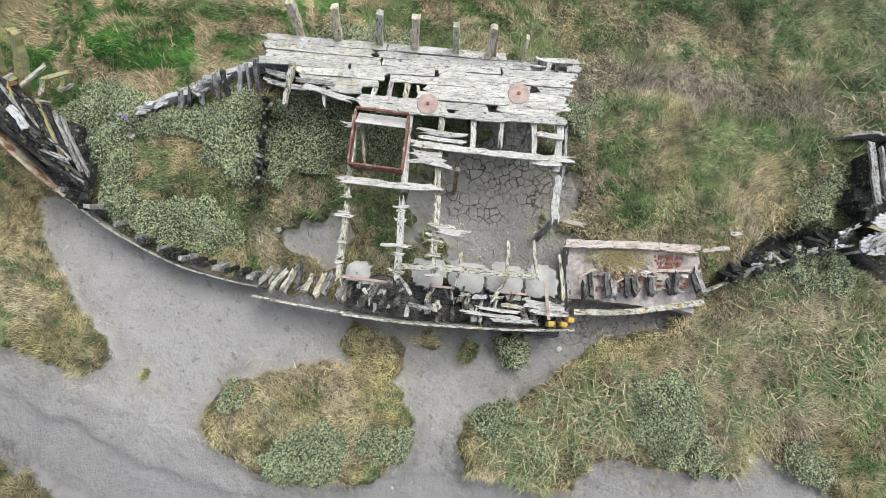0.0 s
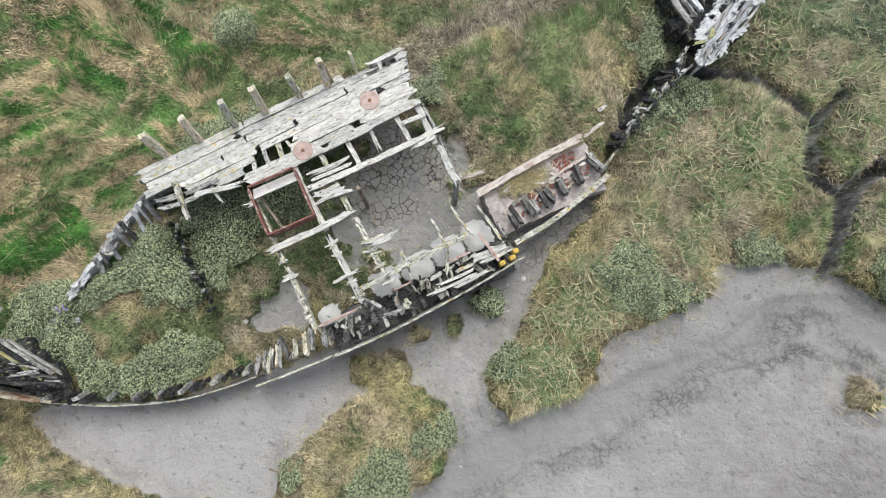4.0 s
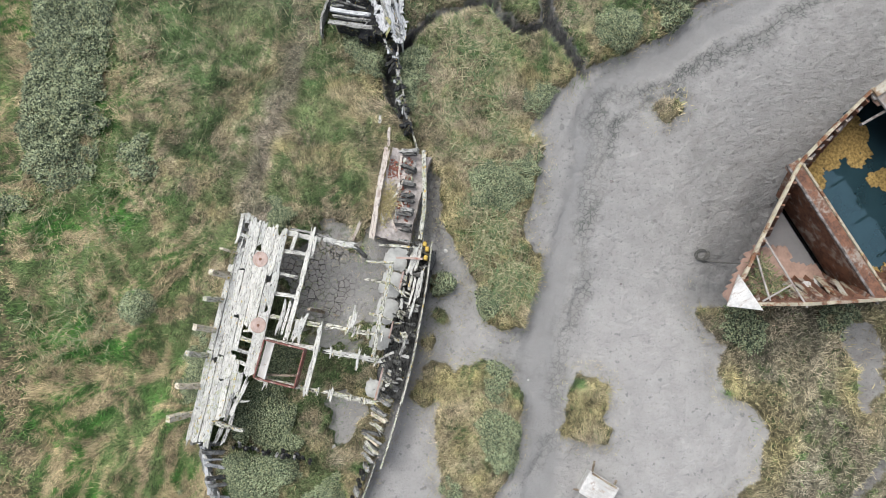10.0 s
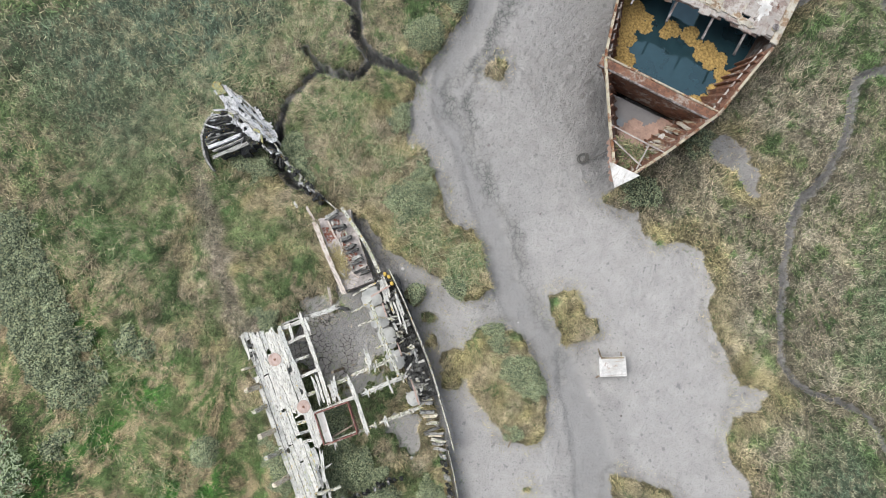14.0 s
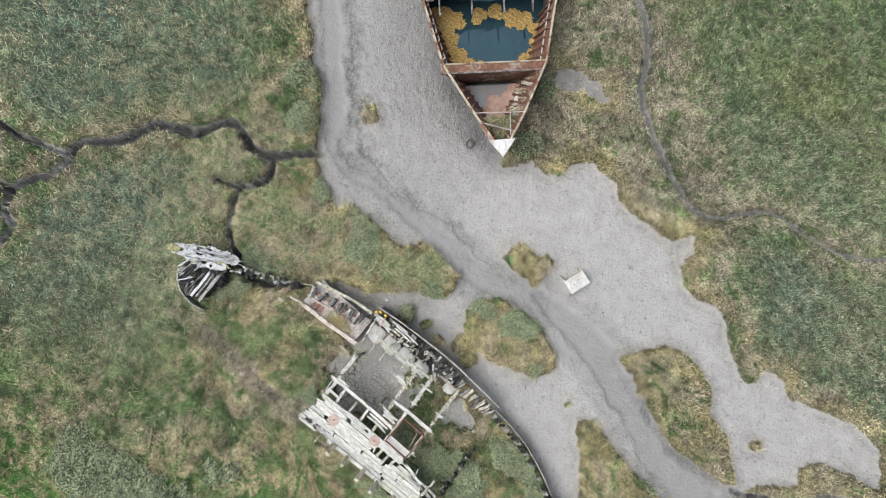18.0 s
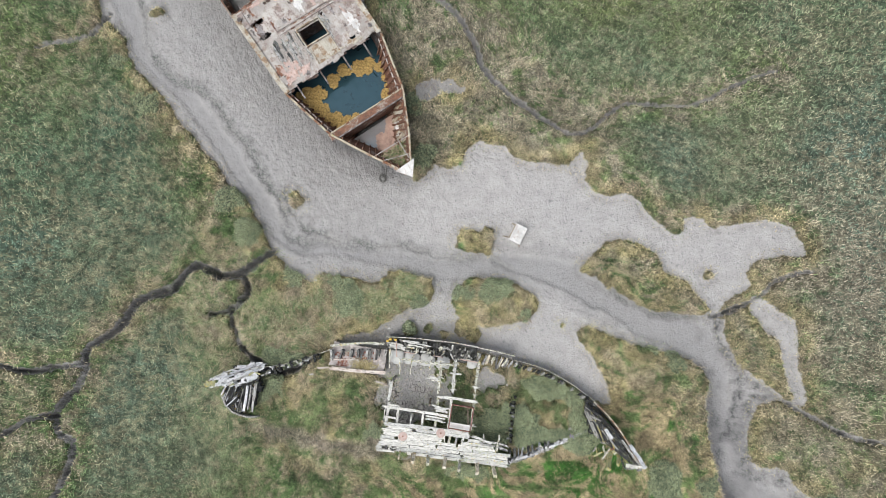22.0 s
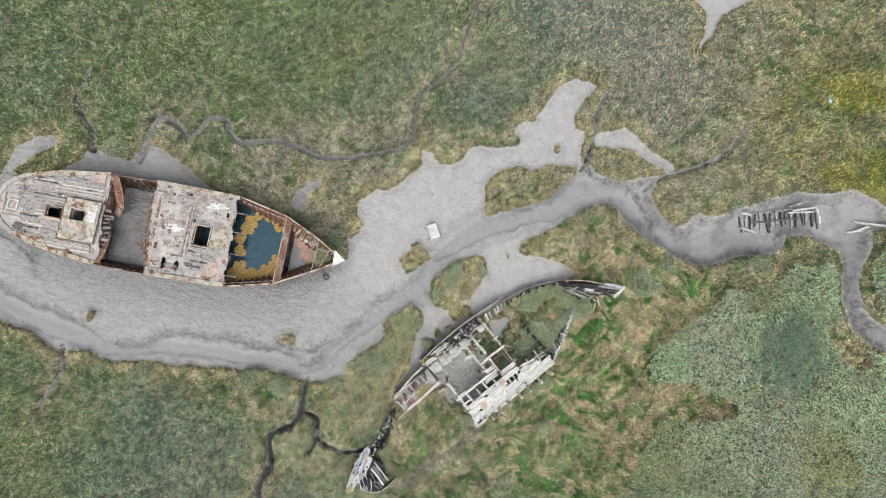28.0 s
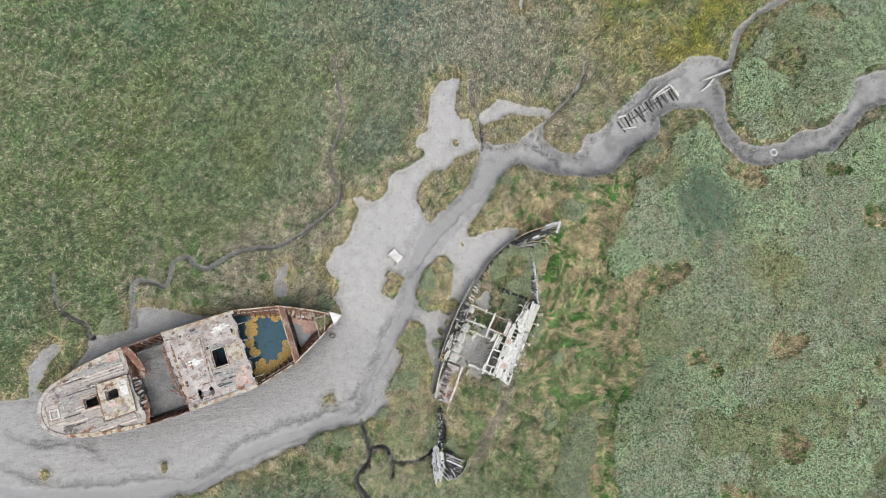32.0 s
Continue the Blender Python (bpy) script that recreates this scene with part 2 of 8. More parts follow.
def ground_material():
    """Grey tidal mud, wetter and darker in the creeks, dried and cracked in the hull, thatch with painted shade under
    the grass.
    """
    m, nt, bsdf, _ = start("mud_and_shaded_thatch", 0.8)
    geo = nt.nodes.new("ShaderNodeNewGeometry")
    pos = geo.outputs["Position"]

    def attr(key):
        a = nt.nodes.new("ShaderNodeAttribute")
        a.attribute_name = key
        return a.outputs["Fac"]
    def times(a, b):
        mm = nt.nodes.new("ShaderNodeMath")
        mm.operation = "MULTIPLY"
        nt.links.new(a, mm.inputs[0])
        nt.links.new(b, mm.inputs[1])
        return mm.outputs[0]
    big = noise_of(nt, pos, 0.22, 6, 0.6)
    mid = noise_of(nt, pos, 1.6, 7, 0.65)
    pock = noise_of(nt, pos, 7.0, 6, 0.7, (1.0, 1.0, 0.2))
    fine = noise_of(nt, pos, 30.0, 4, 0.6)
    mud = ramp(nt, mid, [(0.28, (0.258, 0.241, 0.224)), (0.5, (0.325, 0.307, 0.289)), (0.72, (0.382, 0.362, 0.341))])
    mud = blend(nt, level(nt, big, 0.35, 0.65, 0, 0.45), mud, (0.305, 0.291, 0.278))
    slick = level(nt, attr("slick"), 0.0, 1.0, 1.0, 0.0)
    mud = blend(nt, times(level(nt, pock, 0.33, 0.46, 0.7, 0.0), slick), mud, (0.15, 0.147, 0.14))
    mud = blend(nt, level(nt, attr("slick"), 0.2, 1.0, 0.0, 0.65), mud, (0.30, 0.287, 0.276))
    prints = noise_of(nt, pos, 2.6, 3, 0.5)
    mud = blend(nt, times(level(nt, prints, 0.29, 0.36, 0.55, 0.0), slick), mud, (0.17, 0.165, 0.157))
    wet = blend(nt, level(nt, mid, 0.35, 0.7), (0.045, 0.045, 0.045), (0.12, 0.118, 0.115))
    mud = blend(nt, level(nt, attr("pale"), 0.0, 1.0, 0.0, 0.55), mud, blend(nt, level(nt, mid, 0.3, 0.7), (0.40, 0.377, 0.354), (0.455, 0.43, 0.403)))
    mud = blend(nt, times(level(nt, noise_of(nt, pos, 4.5, 5, 0.62), 0.33, 0.40, 0.8, 0.0), attr("pale")), mud, (0.21, 0.205, 0.195))
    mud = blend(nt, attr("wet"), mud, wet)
    grit = noise_of(nt, pos, 5.0, 9, 0.8)

    def broken(key, spread, lo, hi):
        mm = nt.nodes.new("ShaderNodeMath")
        mm.operation = "MULTIPLY_ADD"
        nt.links.new(grit, mm.inputs[0])
        mm.inputs[1].default_value = spread
        nt.links.new(attr(key), mm.inputs[2])
        return level(nt, mm.outputs[0], lo + spread * 0.5, hi + spread * 0.5)
    mud = blend(nt, times(attr("black"), level(nt, grit, 0.40, 0.58, 0.30, 1.0)), mud, blend(nt, level(nt, fine, 0.35, 0.65), (0.04, 0.04, 0.041), (0.12, 0.117, 0.113)))
    vor = nt.nodes.new("ShaderNodeTexVoronoi")
    vor.feature = "DISTANCE_TO_EDGE"
    vor.inputs["Scale"].default_value = 5.2
    warped = nt.nodes.new("ShaderNodeVectorMath")
    warped.operation = "MULTIPLY_ADD"
    warped.inputs[1].default_value = (0.10, 0.10, 0.10)
    shake = nt.nodes.new("ShaderNodeTexNoise")
    shake.inputs["Scale"].default_value = 9.0
    nt.links.new(pos, shake.inputs["Vector"])
    nt.links.new(shake.outputs["Color"], warped.inputs[0])
    nt.links.new(pos, warped.inputs[2])
    nt.links.new(warped.outputs["Vector"], vor.inputs["Vector"])
    crack = level(nt, vor.outputs["Distance"], 0.012, 0.05, 0.95, 0.0)
    cm = nt.nodes.new("ShaderNodeMath")
    cm.operation = "MULTIPLY"
    nt.links.new(crack, cm.inputs[0])
    nt.links.new(attr("cracked"), cm.inputs[1])
    mud = blend(nt, times(attr("cracked"), level(nt, big, 0.2, 0.8, 0.4, 0.8)), mud, (0.31, 0.283, 0.26))
    mud = blend(nt, cm.outputs[0], mud, (0.075, 0.07, 0.065))
    ridge = nt.nodes.new("ShaderNodeTexVoronoi")
    ridge.feature = "DISTANCE_TO_EDGE"
    ridge.inputs["Scale"].default_value = 5.5
    bent = nt.nodes.new("ShaderNodeVectorMath")
    bent.operation = "MULTIPLY_ADD"
    bent.inputs[1].default_value = (0.35, 0.35, 0.35)
    wobble = nt.nodes.new("ShaderNodeTexNoise")
    wobble.inputs["Scale"].default_value, wobble.inputs["Detail"].default_value = 4.0, 6.0
    nt.links.new(pos, wobble.inputs["Vector"])
    nt.links.new(wobble.outputs["Color"], bent.inputs[0])
    nt.links.new(pos, bent.inputs[2])
    nt.links.new(bent.outputs["Vector"], ridge.inputs["Vector"])
    crumbs = times(level(nt, ridge.outputs["Distance"], 0.0, 0.15, 1.0, 0.38), attr("lip"))
    mud = blend(nt, crumbs, mud, blend(nt, level(nt, fine, 0.35, 0.65), (0.085, 0.09, 0.082), (0.16, 0.155, 0.145)))
    # Shade in the ripple hollows, painted from the noise that also drives the bump
    furrow_shade = times(level(nt, noise_of(nt, pos, 2.7, 7, 0.7, (1.0, 1.5, 0.2)), 0.32, 0.42, 0.28, 0.0), attr("ripple"))
    mud = blend(nt, furrow_shade, mud, (0.17, 0.163, 0.152))
    litter = nt.nodes.new("ShaderNodeAttribute")
    litter.attribute_name = "sward"
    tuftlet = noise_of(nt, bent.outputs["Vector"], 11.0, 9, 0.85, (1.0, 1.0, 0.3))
    # dark specks in the thatch colour paint the shade between tufts
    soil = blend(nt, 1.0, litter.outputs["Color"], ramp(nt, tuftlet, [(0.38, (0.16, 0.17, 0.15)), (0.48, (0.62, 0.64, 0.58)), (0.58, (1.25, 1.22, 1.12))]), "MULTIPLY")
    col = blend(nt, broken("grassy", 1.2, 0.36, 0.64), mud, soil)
    nt.links.new(col, bsdf.inputs["Base Color"])
    rough = nt.nodes.new("ShaderNodeMapRange")
    rough.inputs["To Min"].default_value, rough.inputs["To Max"].default_value = 0.82, 0.45
    nt.links.new(attr("wet"), rough.inputs["Value"])
    nt.links.new(rough.outputs["Result"], bsdf.inputs["Roughness"])
    add = nt.nodes.new("ShaderNodeMath")
    add.operation = "ADD"
    nt.links.new(pock, add.inputs[0])
    sub = nt.nodes.new("ShaderNodeMath")
    sub.operation = "MULTIPLY_ADD"
    nt.links.new(cm.outputs[0], sub.inputs[0])
    sub.inputs[1].default_value = -0.8
    nt.links.new(mid, sub.inputs[2])
    nt.links.new(sub.outputs[0], add.inputs[1])
    waves = noise_of(nt, pos, 2.7, 7, 0.7, (1.0, 1.5, 0.2))
    rip = nt.nodes.new("ShaderNodeMath")
    rip.operation = "MULTIPLY_ADD"
    nt.links.new(times(waves, attr("ripple")), rip.inputs[0])
    rip.inputs[1].default_value = 2.4
    nt.links.new(add.outputs[0], rip.inputs[2])
    bump(nt, bsdf, rip.outputs[0], 1.0, 0.09)
    return m


GROUND = ground_material()


def leaf_material(name, rough=0.75, low=0.48, high=1.5):
    """Leaves and blades take their species' colour from the mesh and vary a little from blade to blade."""
    m, nt, bsdf, vec = start(name, rough)
    a = nt.nodes.new("ShaderNodeAttribute")
    a.attribute_name = "tone"
    geo = nt.nodes.new("ShaderNodeNewGeometry")
    vary = blend(nt, geo.outputs["Random Per Island"], (low, low * 1.03, low), (high, high * 0.98, high * 0.94))
    nt.links.new(blend(nt, 1.0, a.outputs["Color"], vary, "MULTIPLY"), bsdf.inputs["Base Color"])
    return m


GRASS_MAT = leaf_material("salt_marsh_grass", 0.75, 0.62, 1.34)
TURF_MAT = leaf_material("distant_marsh_turf", 0.8, 0.58, 1.28)
SHRUB_MAT = leaf_material("sea_purslane_leaf", 0.65)
REED_MAT = leaf_material("reed_leaf", 0.75, 0.58, 1.38)

# ---- the lie of the land ----
NORTH_BANK_AFT = [(-60.0, -11.0), (-36.3, -12.4), (-33.5, -12.2), (-31.5, -11.9), (-31.7, -10.8), (-31.8, -9.6), (-31.0, -8.5), (-30.2, -7.9), (-29.5, -8.1), (-30.2, -9.0), (-30.8, -9.9), (-31.0, -11.2), (-30.2, -11.9), (-28.9, -10.6), (-27.5, -8.4), (-27.1, -7.2), (-24.5, -7.0), (-24.4, -5.4), (-23.6, -5.1), (-21.4, -5.3), (-19.6, -5.7), (-13.7, -5.8), (-10.2, -5.5), (-8.6, -6.2)]
NORTH_BANK = [(-8.2, -5.8), (-8.3, -5.2), (-8.8, -4.4), (-8.4, -3.8), (-8.4, -3.1), (-9.3, -2.2), (-9.5, -1.7), (-9.1, -1.2), (-8.9, -0.6), (-8.2, -0.1), (-7.8, 0.5), (-7.3, 1.5), (-6.9, 2.5), (-7.3, 3.1), (-7.4, 3.5), (-6.8, 3.4), (-6.1, 3.0), (-5.3, 3.3), (-4.8, 3.9), (-4.6, 4.9), (-4.1, 5.5), (-3.4, 5.7), (-2.1, 6.5), (-1.7, 7.0), (-2.0, 7.5), (-2.6, 7.6), (-2.4, 8.6), (-1.7, 8.9), (-1.8, 9.6), (-1.5, 10.4), (-1.4, 11.7), (-0.7, 13.0), (0.2, 13.2), (0.9, 13.1), (0.5, 12.2), (0.3, 10.6), (0.9, 9.8), (1.6, 9.8), (1.9, 8.6), (2.6, 7.4)]
SOUTH_BANK = [(4.3, 5.5), (3.4, 3.9), (2.7, 2.9), (2.0, 1.8), (1.4, 1.1), (1.4, 0.2), (2.0, 0.2), (3.4, 0.9), (4.5, 1.0), (5.4, 0.9), (4.9, -0.1), (2.8, -1.9), (1.7, -3.7), (0.2, -7.6), (-0.5, -9.7), (-0.9, -11.8), (-1.3, -11.4), (-1.3, -9.4), (-1.6, -8.6), (-1.8, -8.0), (-1.8, -7.2), (-2.1, -6.5), (-2.5, -6.1), (-3.2, -6.2), (-3.6, -6.8), (-4.1, -7.7), (-4.2, -8.3), (-3.8, -8.7), (-3.7, -9.2), (-4.3, -10.0), (-4.7, -10.9), (-4.9, -11.5), (-4.6, -12.3), (-5.1, -12.7), (-5.5, -13.2), (-6.0, -13.3), (-6.6, -13.8), (-7.4, -13.9)]
SOUTH_BANK_AFT = [(-8.4, -14.1), (-9.5, -14.4), (-10.5, -15.0), (-12.1, -15.6), (-12.8, -16.1), (-14.7, -16.9), (-16.1, -17.4), (-16.7, -17.7), (-18.0, -18.5), (-19.2, -18.8), (-20.2, -18.8), (-21.1, -19.2), (-21.8, -19.8), (-22.9, -19.6), (-24.2, -19.5), (-26.1, -20.0), (-29.3, -20.3), (-37.7, -20.4), (-60.0, -20.0)]
ISLETS = [[(-1.4, 1.4), (-1.9, 1.8), (-2.4, 2.7), (-2.7, 3.2), (-2.3, 4.5), (-1.8, 5.3), (-1.1, 5.8), (-0.3, 5.8), (0.5, 6.8), (2.0, 7.5), (2.5, 7.5), (2.5, 7.0), (2.2, 5.8), (1.2, 3.9), (0.2, 3.0), (-0.5, 2.3)],
          [(-1.0, -5.6), (-1.6, -5.6), (-2.4, -5.1), (-2.7, -4.5), (-2.6, -3.8), (-2.2, -2.8), (-1.6, -1.7), (-0.9, -1.1), (-0.3, -1.0), (0.1, -1.3), (0.4, -1.8), (0.3, -3.2), (0.2, -4.1), (0.0, -4.6), (0.6, -4.9), (0.4, -5.4), (-0.2, -5.4)],
          [(-4.0, -4.3), (-4.4, -4.6), (-5.0, -4.5), (-5.4, -4.1), (-5.3, -3.6), (-5.0, -3.1), (-5.1, -2.6), (-4.7, -2.3), (-4.1, -2.4), (-3.6, -2.7), (-3.4, -3.0), (-3.7, -3.4)]]
# the creek that leads on eastwards: its south bank, the bank inside its fork, its north bank
CREEK_SOUTH = [(4.3, 5.5), (5.0, 6.0), (5.6, 6.3), (6.3, 6.1), (6.8, 5.7), (8.3, 5.4), (9.6, 5.3), (10.7, 5.1), (11.4, 5.2), (12.8, 5.6), (13.9, 6.4), (14.7, 7.3), (16.0, 8.0), (16.9, 8.6), (16.8, 10.1), (18.4, 10.8), (20.5, 10.8), (21.2, 10.1), (21.5, 8.7), (22.4, 7.3), (23.6, 6.3), (25.0, 6.1), (27.3, 6.5), (30.5, 7.1), (32.0, 8.5), (33.5, 10.4), (35.4, 11.2), (60.0, 9.0)]
CREEK_FORK = [(60.0, 11.5), (42.0, 14.3), (35.6, 14.0), (32.9, 13.2), (32.2, 11.3), (30.7, 9.2), (27.9, 8.7), (26.9, 8.0), (24.6, 7.5), (23.3, 8.0), (22.5, 9.4), (22.2, 12.0), (21.8, 13.2), (22.8, 13.9), (23.3, 15.2), (23.9, 17.1), (25.4, 18.6), (27.8, 20.0), (42.0, 30.5)]
CREEK_NORTH_BANK = [(41.5, 31.0), (26.9, 20.0), (24.9, 18.6), (23.4, 17.3), (22.8, 14.7), (21.4, 15.2), (19.4, 14.9), (17.7, 13.7), (16.3, 13.2), (15.3, 12.0), (14.4, 11.3), (13.0, 10.1), (12.5, 9.2), (11.1, 8.4), (10.6, 7.1), (10.1, 6.9), (9.0, 7.1), (8.0, 7.7), (7.4, 8.3), (7.6, 9.5), (6.8, 9.1), (5.8, 8.2), (4.8, 7.8), (3.9, 7.7), (3.0, 7.9), (2.4, 7.3)]
# smooth bed worn by the ebb along the flat: x, y, half width
EBB_BED = [(-60, -17.5, 0.7), (-33.5, -18.9, 0.6), (-26.5, -19.1, 0.55), (-22.3, -18.6, 0.45), (-18.5, -18.0, 0.35), (-16.4, -16.6, 0.4), (-14.2, -15.6, 0.45), (-11.8, -14.7, 0.42), (-9.3, -13.8, 0.38), (-7.2, -13.1, 0.34), (-6.3, -11.9, 0.30), (-5.7, -10.2, 0.32), (-5.0, -8.6, 0.36), (-4.2, -6.9, 0.42), (-3.3, -5.2, 0.5), (-3.0, -3.0, 0.5), (-2.4, -1.0, 0.55), (-1.0, 1.2, 0.65), (1.6, 3.7, 0.8), (3.4, 6.0, 0.9), (4.8, 6.9, 0.6), (6.5, 6.7, 0.4), (8.5, 6.0, 0.5), (10.2, 5.8, 0.45), (12.0, 6.1, 0.5), (14.0, 7.6, 0.7)]
# crumbling lips of firmer mud beside it
LIPS = [[(-33.3, -16.8), (-30.7, -17.9), (-27.0, -18.2), (-23.3, -17.8), (-20.8, -17.7), (-18.8, -17.5), (-17.3, -16.9), (-16.4, -15.8), (-15.6, -15.0), (-13.8, -14.4), (-12.4, -13.8), (-11.0, -13.5), (-9.5, -13.1), (-8.4, -12.7)],
        [(-8.4, -12.7), (-7.3, -13.0), (-6.7, -12.3), (-6.4, -11.2), (-5.8, -9.3), (-5.3, -7.6), (-4.7, -6.3), (-4.0, -5.1), (-3.6, -3.9)], [(-9.3, -12.6), (-8.6, -12.4), (-7.6, -12.0), (-6.7, -10.9), (-6.1, -9.6)],
        [(-26.0, -16.3), (-27.5, -15.2), (-31.0, -15.2), (-33.0, -14.4)], [(0.2, 3.0), (1.0, 3.9), (1.9, 5.3), (2.4, 6.6)], [(-3.2, -2.8), (-2.4, -2.0)]]
CREEKS = [[(-6.7, -13.7, 0.12), (-6.4, -14.6, 0.30), (-6.0, -15.6, 0.34), (-6.1, -16.7, 0.26), (-6.9, -17.7, 0.24), (-6.7, -18.4, 0.30), (-6.2, -19.2, 0.28), (-6.0, -20.3, 0.22), (-5.9, -21.2, 0.24), (-4.9, -22.4, 0.28), (-4.5, -23.6, 0.24), (-4.1, -24.2, 0.22), (-3.0, -24.6, 0.18), (-2.0, -25.6, 0.2), (-1.5, -26.2, 0.22), (-0.4, -26.3, 0.18), (0.8, -25.9, 0.16), (6, -30, 0.2)],
          [(-5.8, -15.5, 0.22), (-5.0, -15.5, 0.20), (-4.5, -16.0, 0.18), (-4.1, -16.6, 0.16), (-3.2, -16.6, 0.10), (-2.5, -16.6, 0.12), (-1.8, -16.2, 0.2), (-1.2, -15.7, 0.32), (-0.7, -15.2, 0.30), (-0.5, -14.4, 0.26), (-0.7, -13.4, 0.16)],
          [(-4.1, -16.6, 0.08), (-4.3, -17.6, 0.05)],
          [(-3.6, -24.4, 0.14), (-3.8, -26.1, 0.12), (-4.1, -27.7, 0.12), (-5.3, -29.6, 0.12)],
          [(-1.4, -26.3, 0.12), (-1.6, -27.7, 0.10), (-1.3, -28.7, 0.1), (-1.0, -29.3, 0.1)],
          [(-27.1, -7.4, 0.21), (-27.8, -6.4, 0.15), (-29.8, -5.1, 0.12), (-30.5, -2.7, 0.09)],
          [(2.7, 7.4, 0.16), (2.5, 8.8, 0.07), (2.3, 10.2, 0.05), (1.7, 11.4, 0.03), (1.8, 13.2, 0.01)],
          [(7.6, 9.4, 0.08), (8.9, 10.8, 0.02), (10.0, 12.0, 0.06), (10.8, 13.2, 0.01), (11.1, 14.6, 0.0)],
          [(-21.9, -19.4, 0.14), (-21.0, -20.6, 0.12), (-20.9, -22.1, 0.08), (-20.9, -23.6, 0.05)]]
CREEK_NORTH = [(-24.2, -6.6, 0.39), (-24.3, -3.4, 0.34), (-23.0, -3.2, 0.26), (-21.9, -3.6, 0.28), (-21.6, -2.8, 0.3), (-21.4, -1.7, 0.26), (-20.3, -1.2, 0.3), (-19.6, -1.9, 0.26), (-18.7, -2.1, 0.24), (-17.2, -1.2, 0.26), (-16.1, -0.7, 0.24), (-14.7, -0.5, 0.22), (-13.2, -0.4, 0.22), (-11.8, 0.4, 0.2), (-10.9, 1.1, 0.18), (-10.0, 1.8, 0.16), (-9.2, 2.5, 0.12), (-8.7, 3.2, 0.07), (-8.6, 4.2, 0.05), (-9.2, 5.5, 0.05), (-9.5, 6.6, 0.06), (-8.9, 8.2, 0.05), (-8.5, 10.0, 0.04), (-8.7, 11.6, 0.05), (-9.1, 13.3, 0.03), (-9.2, 15.1, 0.02)]
BARE_PATCHES = [[(2.3, 9.7), (3.3, 10.8), (3.9, 11.4), (5.1, 11.1), (6.7, 10.8), (8.2, 10.5), (8.0, 10.1), (7.3, 10.1), (6.1, 10.2), (4.9, 10.3), (3.5, 9.7), (2.9, 9.3)],
                [(-12.7, -4.4), (-13.5, -4.0), (-13.5, -3.3), (-13.2, -2.3), (-12.6, -1.8), (-12.5, -2.1), (-12.9, -2.9), (-12.6, -3.7)],
                [(3.9, 23.2), (4.3, 22.3), (5.4, 21.7), (5.9, 20.3), (5.9, 19.3), (6.3, 20.5), (6.2, 22.1), (7.3, 23.9), (14.7, 29.9), (14.0, 31.2), (7.3, 25.9)]]
# black scarps where the eastern creek undercuts its mud
SCARPS = [[(5.82, 8.27), (7.04, 7.55), (8.11, 6.7), (8.82, 6.2)], [(8.27, 8.13), (8.8, 7.75), (9.63, 7.09), (10.82, 6.41)], [(21.03, 10.89), (21.81, 9.7), (23.14, 7.44), (24.83, 6.49)], [(2.77, 7.83), (4.04, 7.48), (4.93, 7.87), (5.69, 8.52)]]
# trodden lines through the grass: x, y, half width
PATHS = [(1.6, -16.9, 0.10), (2.9, -14.5, 0.14), (3.8, -12.8, 0.16), (4.4, -11.4, 0.2), (4.0, -11.0, 0.24)]
REED_EAST = [(11.5, -1.0), (14.0, 1.2), (14.1, 4.0), (16.7, 5.8), (17.9, 8.6), (19.9, 9.8), (20.4, 8.6), (21.9, 6.0), (25.0, 5.3), (30.6, 7.0), (34.3, 10.0), (60, 9), (60, -60), (14, -60), (12.1, -26.0), (12.4, -12.7), (14.4, -9.7), (14.6, -5.0), (17.4, -2.8), (16.3, -1.9), (12.5, -2.8)]
REED_NORTH = [(22.6, 13.3), (25.4, 17.2), (28.3, 19.6), (60, 26), (60, 14.3), (33.5, 14.0), (31.8, 10.4), (27.1, 8.8), (24.5, 7.7), (22.6, 10.2)]
GLADES = [(25.7, -8.2, 1.9), (25.2, -15.4, 1.9), (18.5, -8.9, 1.0), (27.0, 14.3, 1.7), (33.5, 1.8, 1.7), (33.0, -9.7, 1.5), (21.2, -19.2, 1.8), (30.8, 18.6, 1.6), (17.3, -2.6, 1.6), (24.1, 4.7, 1.0), (30.4, -12.2, 1.0)]
# shrubs of sea purslane: x, y, radius
SHRUBS = [(6.8, -2.6, 1.1), (5.9, -3.5, 1.1), (3.9, -2.0, 0.8), (4.5, -3.9, 0.6), (5.0, -5.4, 0.9), (4.4, -6.8, 0.8), (3.2, -2.6, 0.5), (6.4, -1.0, 0.9), (4.9, -0.9, 0.7),
          (-1.5, -3.2, 0.75), (-2.0, -4.9, 0.6), (-1.6, -2.2, 0.6), (-0.84, -8.1, 0.45), (0.1, -15.6, 0.8), (-1.3, -14.9, 0.6), (-0.9, -13.9, 0.4), (3.6, -11.0, 0.5),
          (6.75, -7.2, 0.5), (7.0, -6.5, 0.45), (6.5, -7.9, 0.35), (8.05, -9.0, 0.45), (-5.2, -12.8, 0.75), (-1.9, -7.2, 0.5), (-0.1, -2.0, 0.4), (-3.2, -10.6, 0.9), (-7.9, -14.9, 0.7), (10.0, 2.2, 0.9), (-4.4, -11.1, 0.35), (3.3, -10.9, 0.5)]
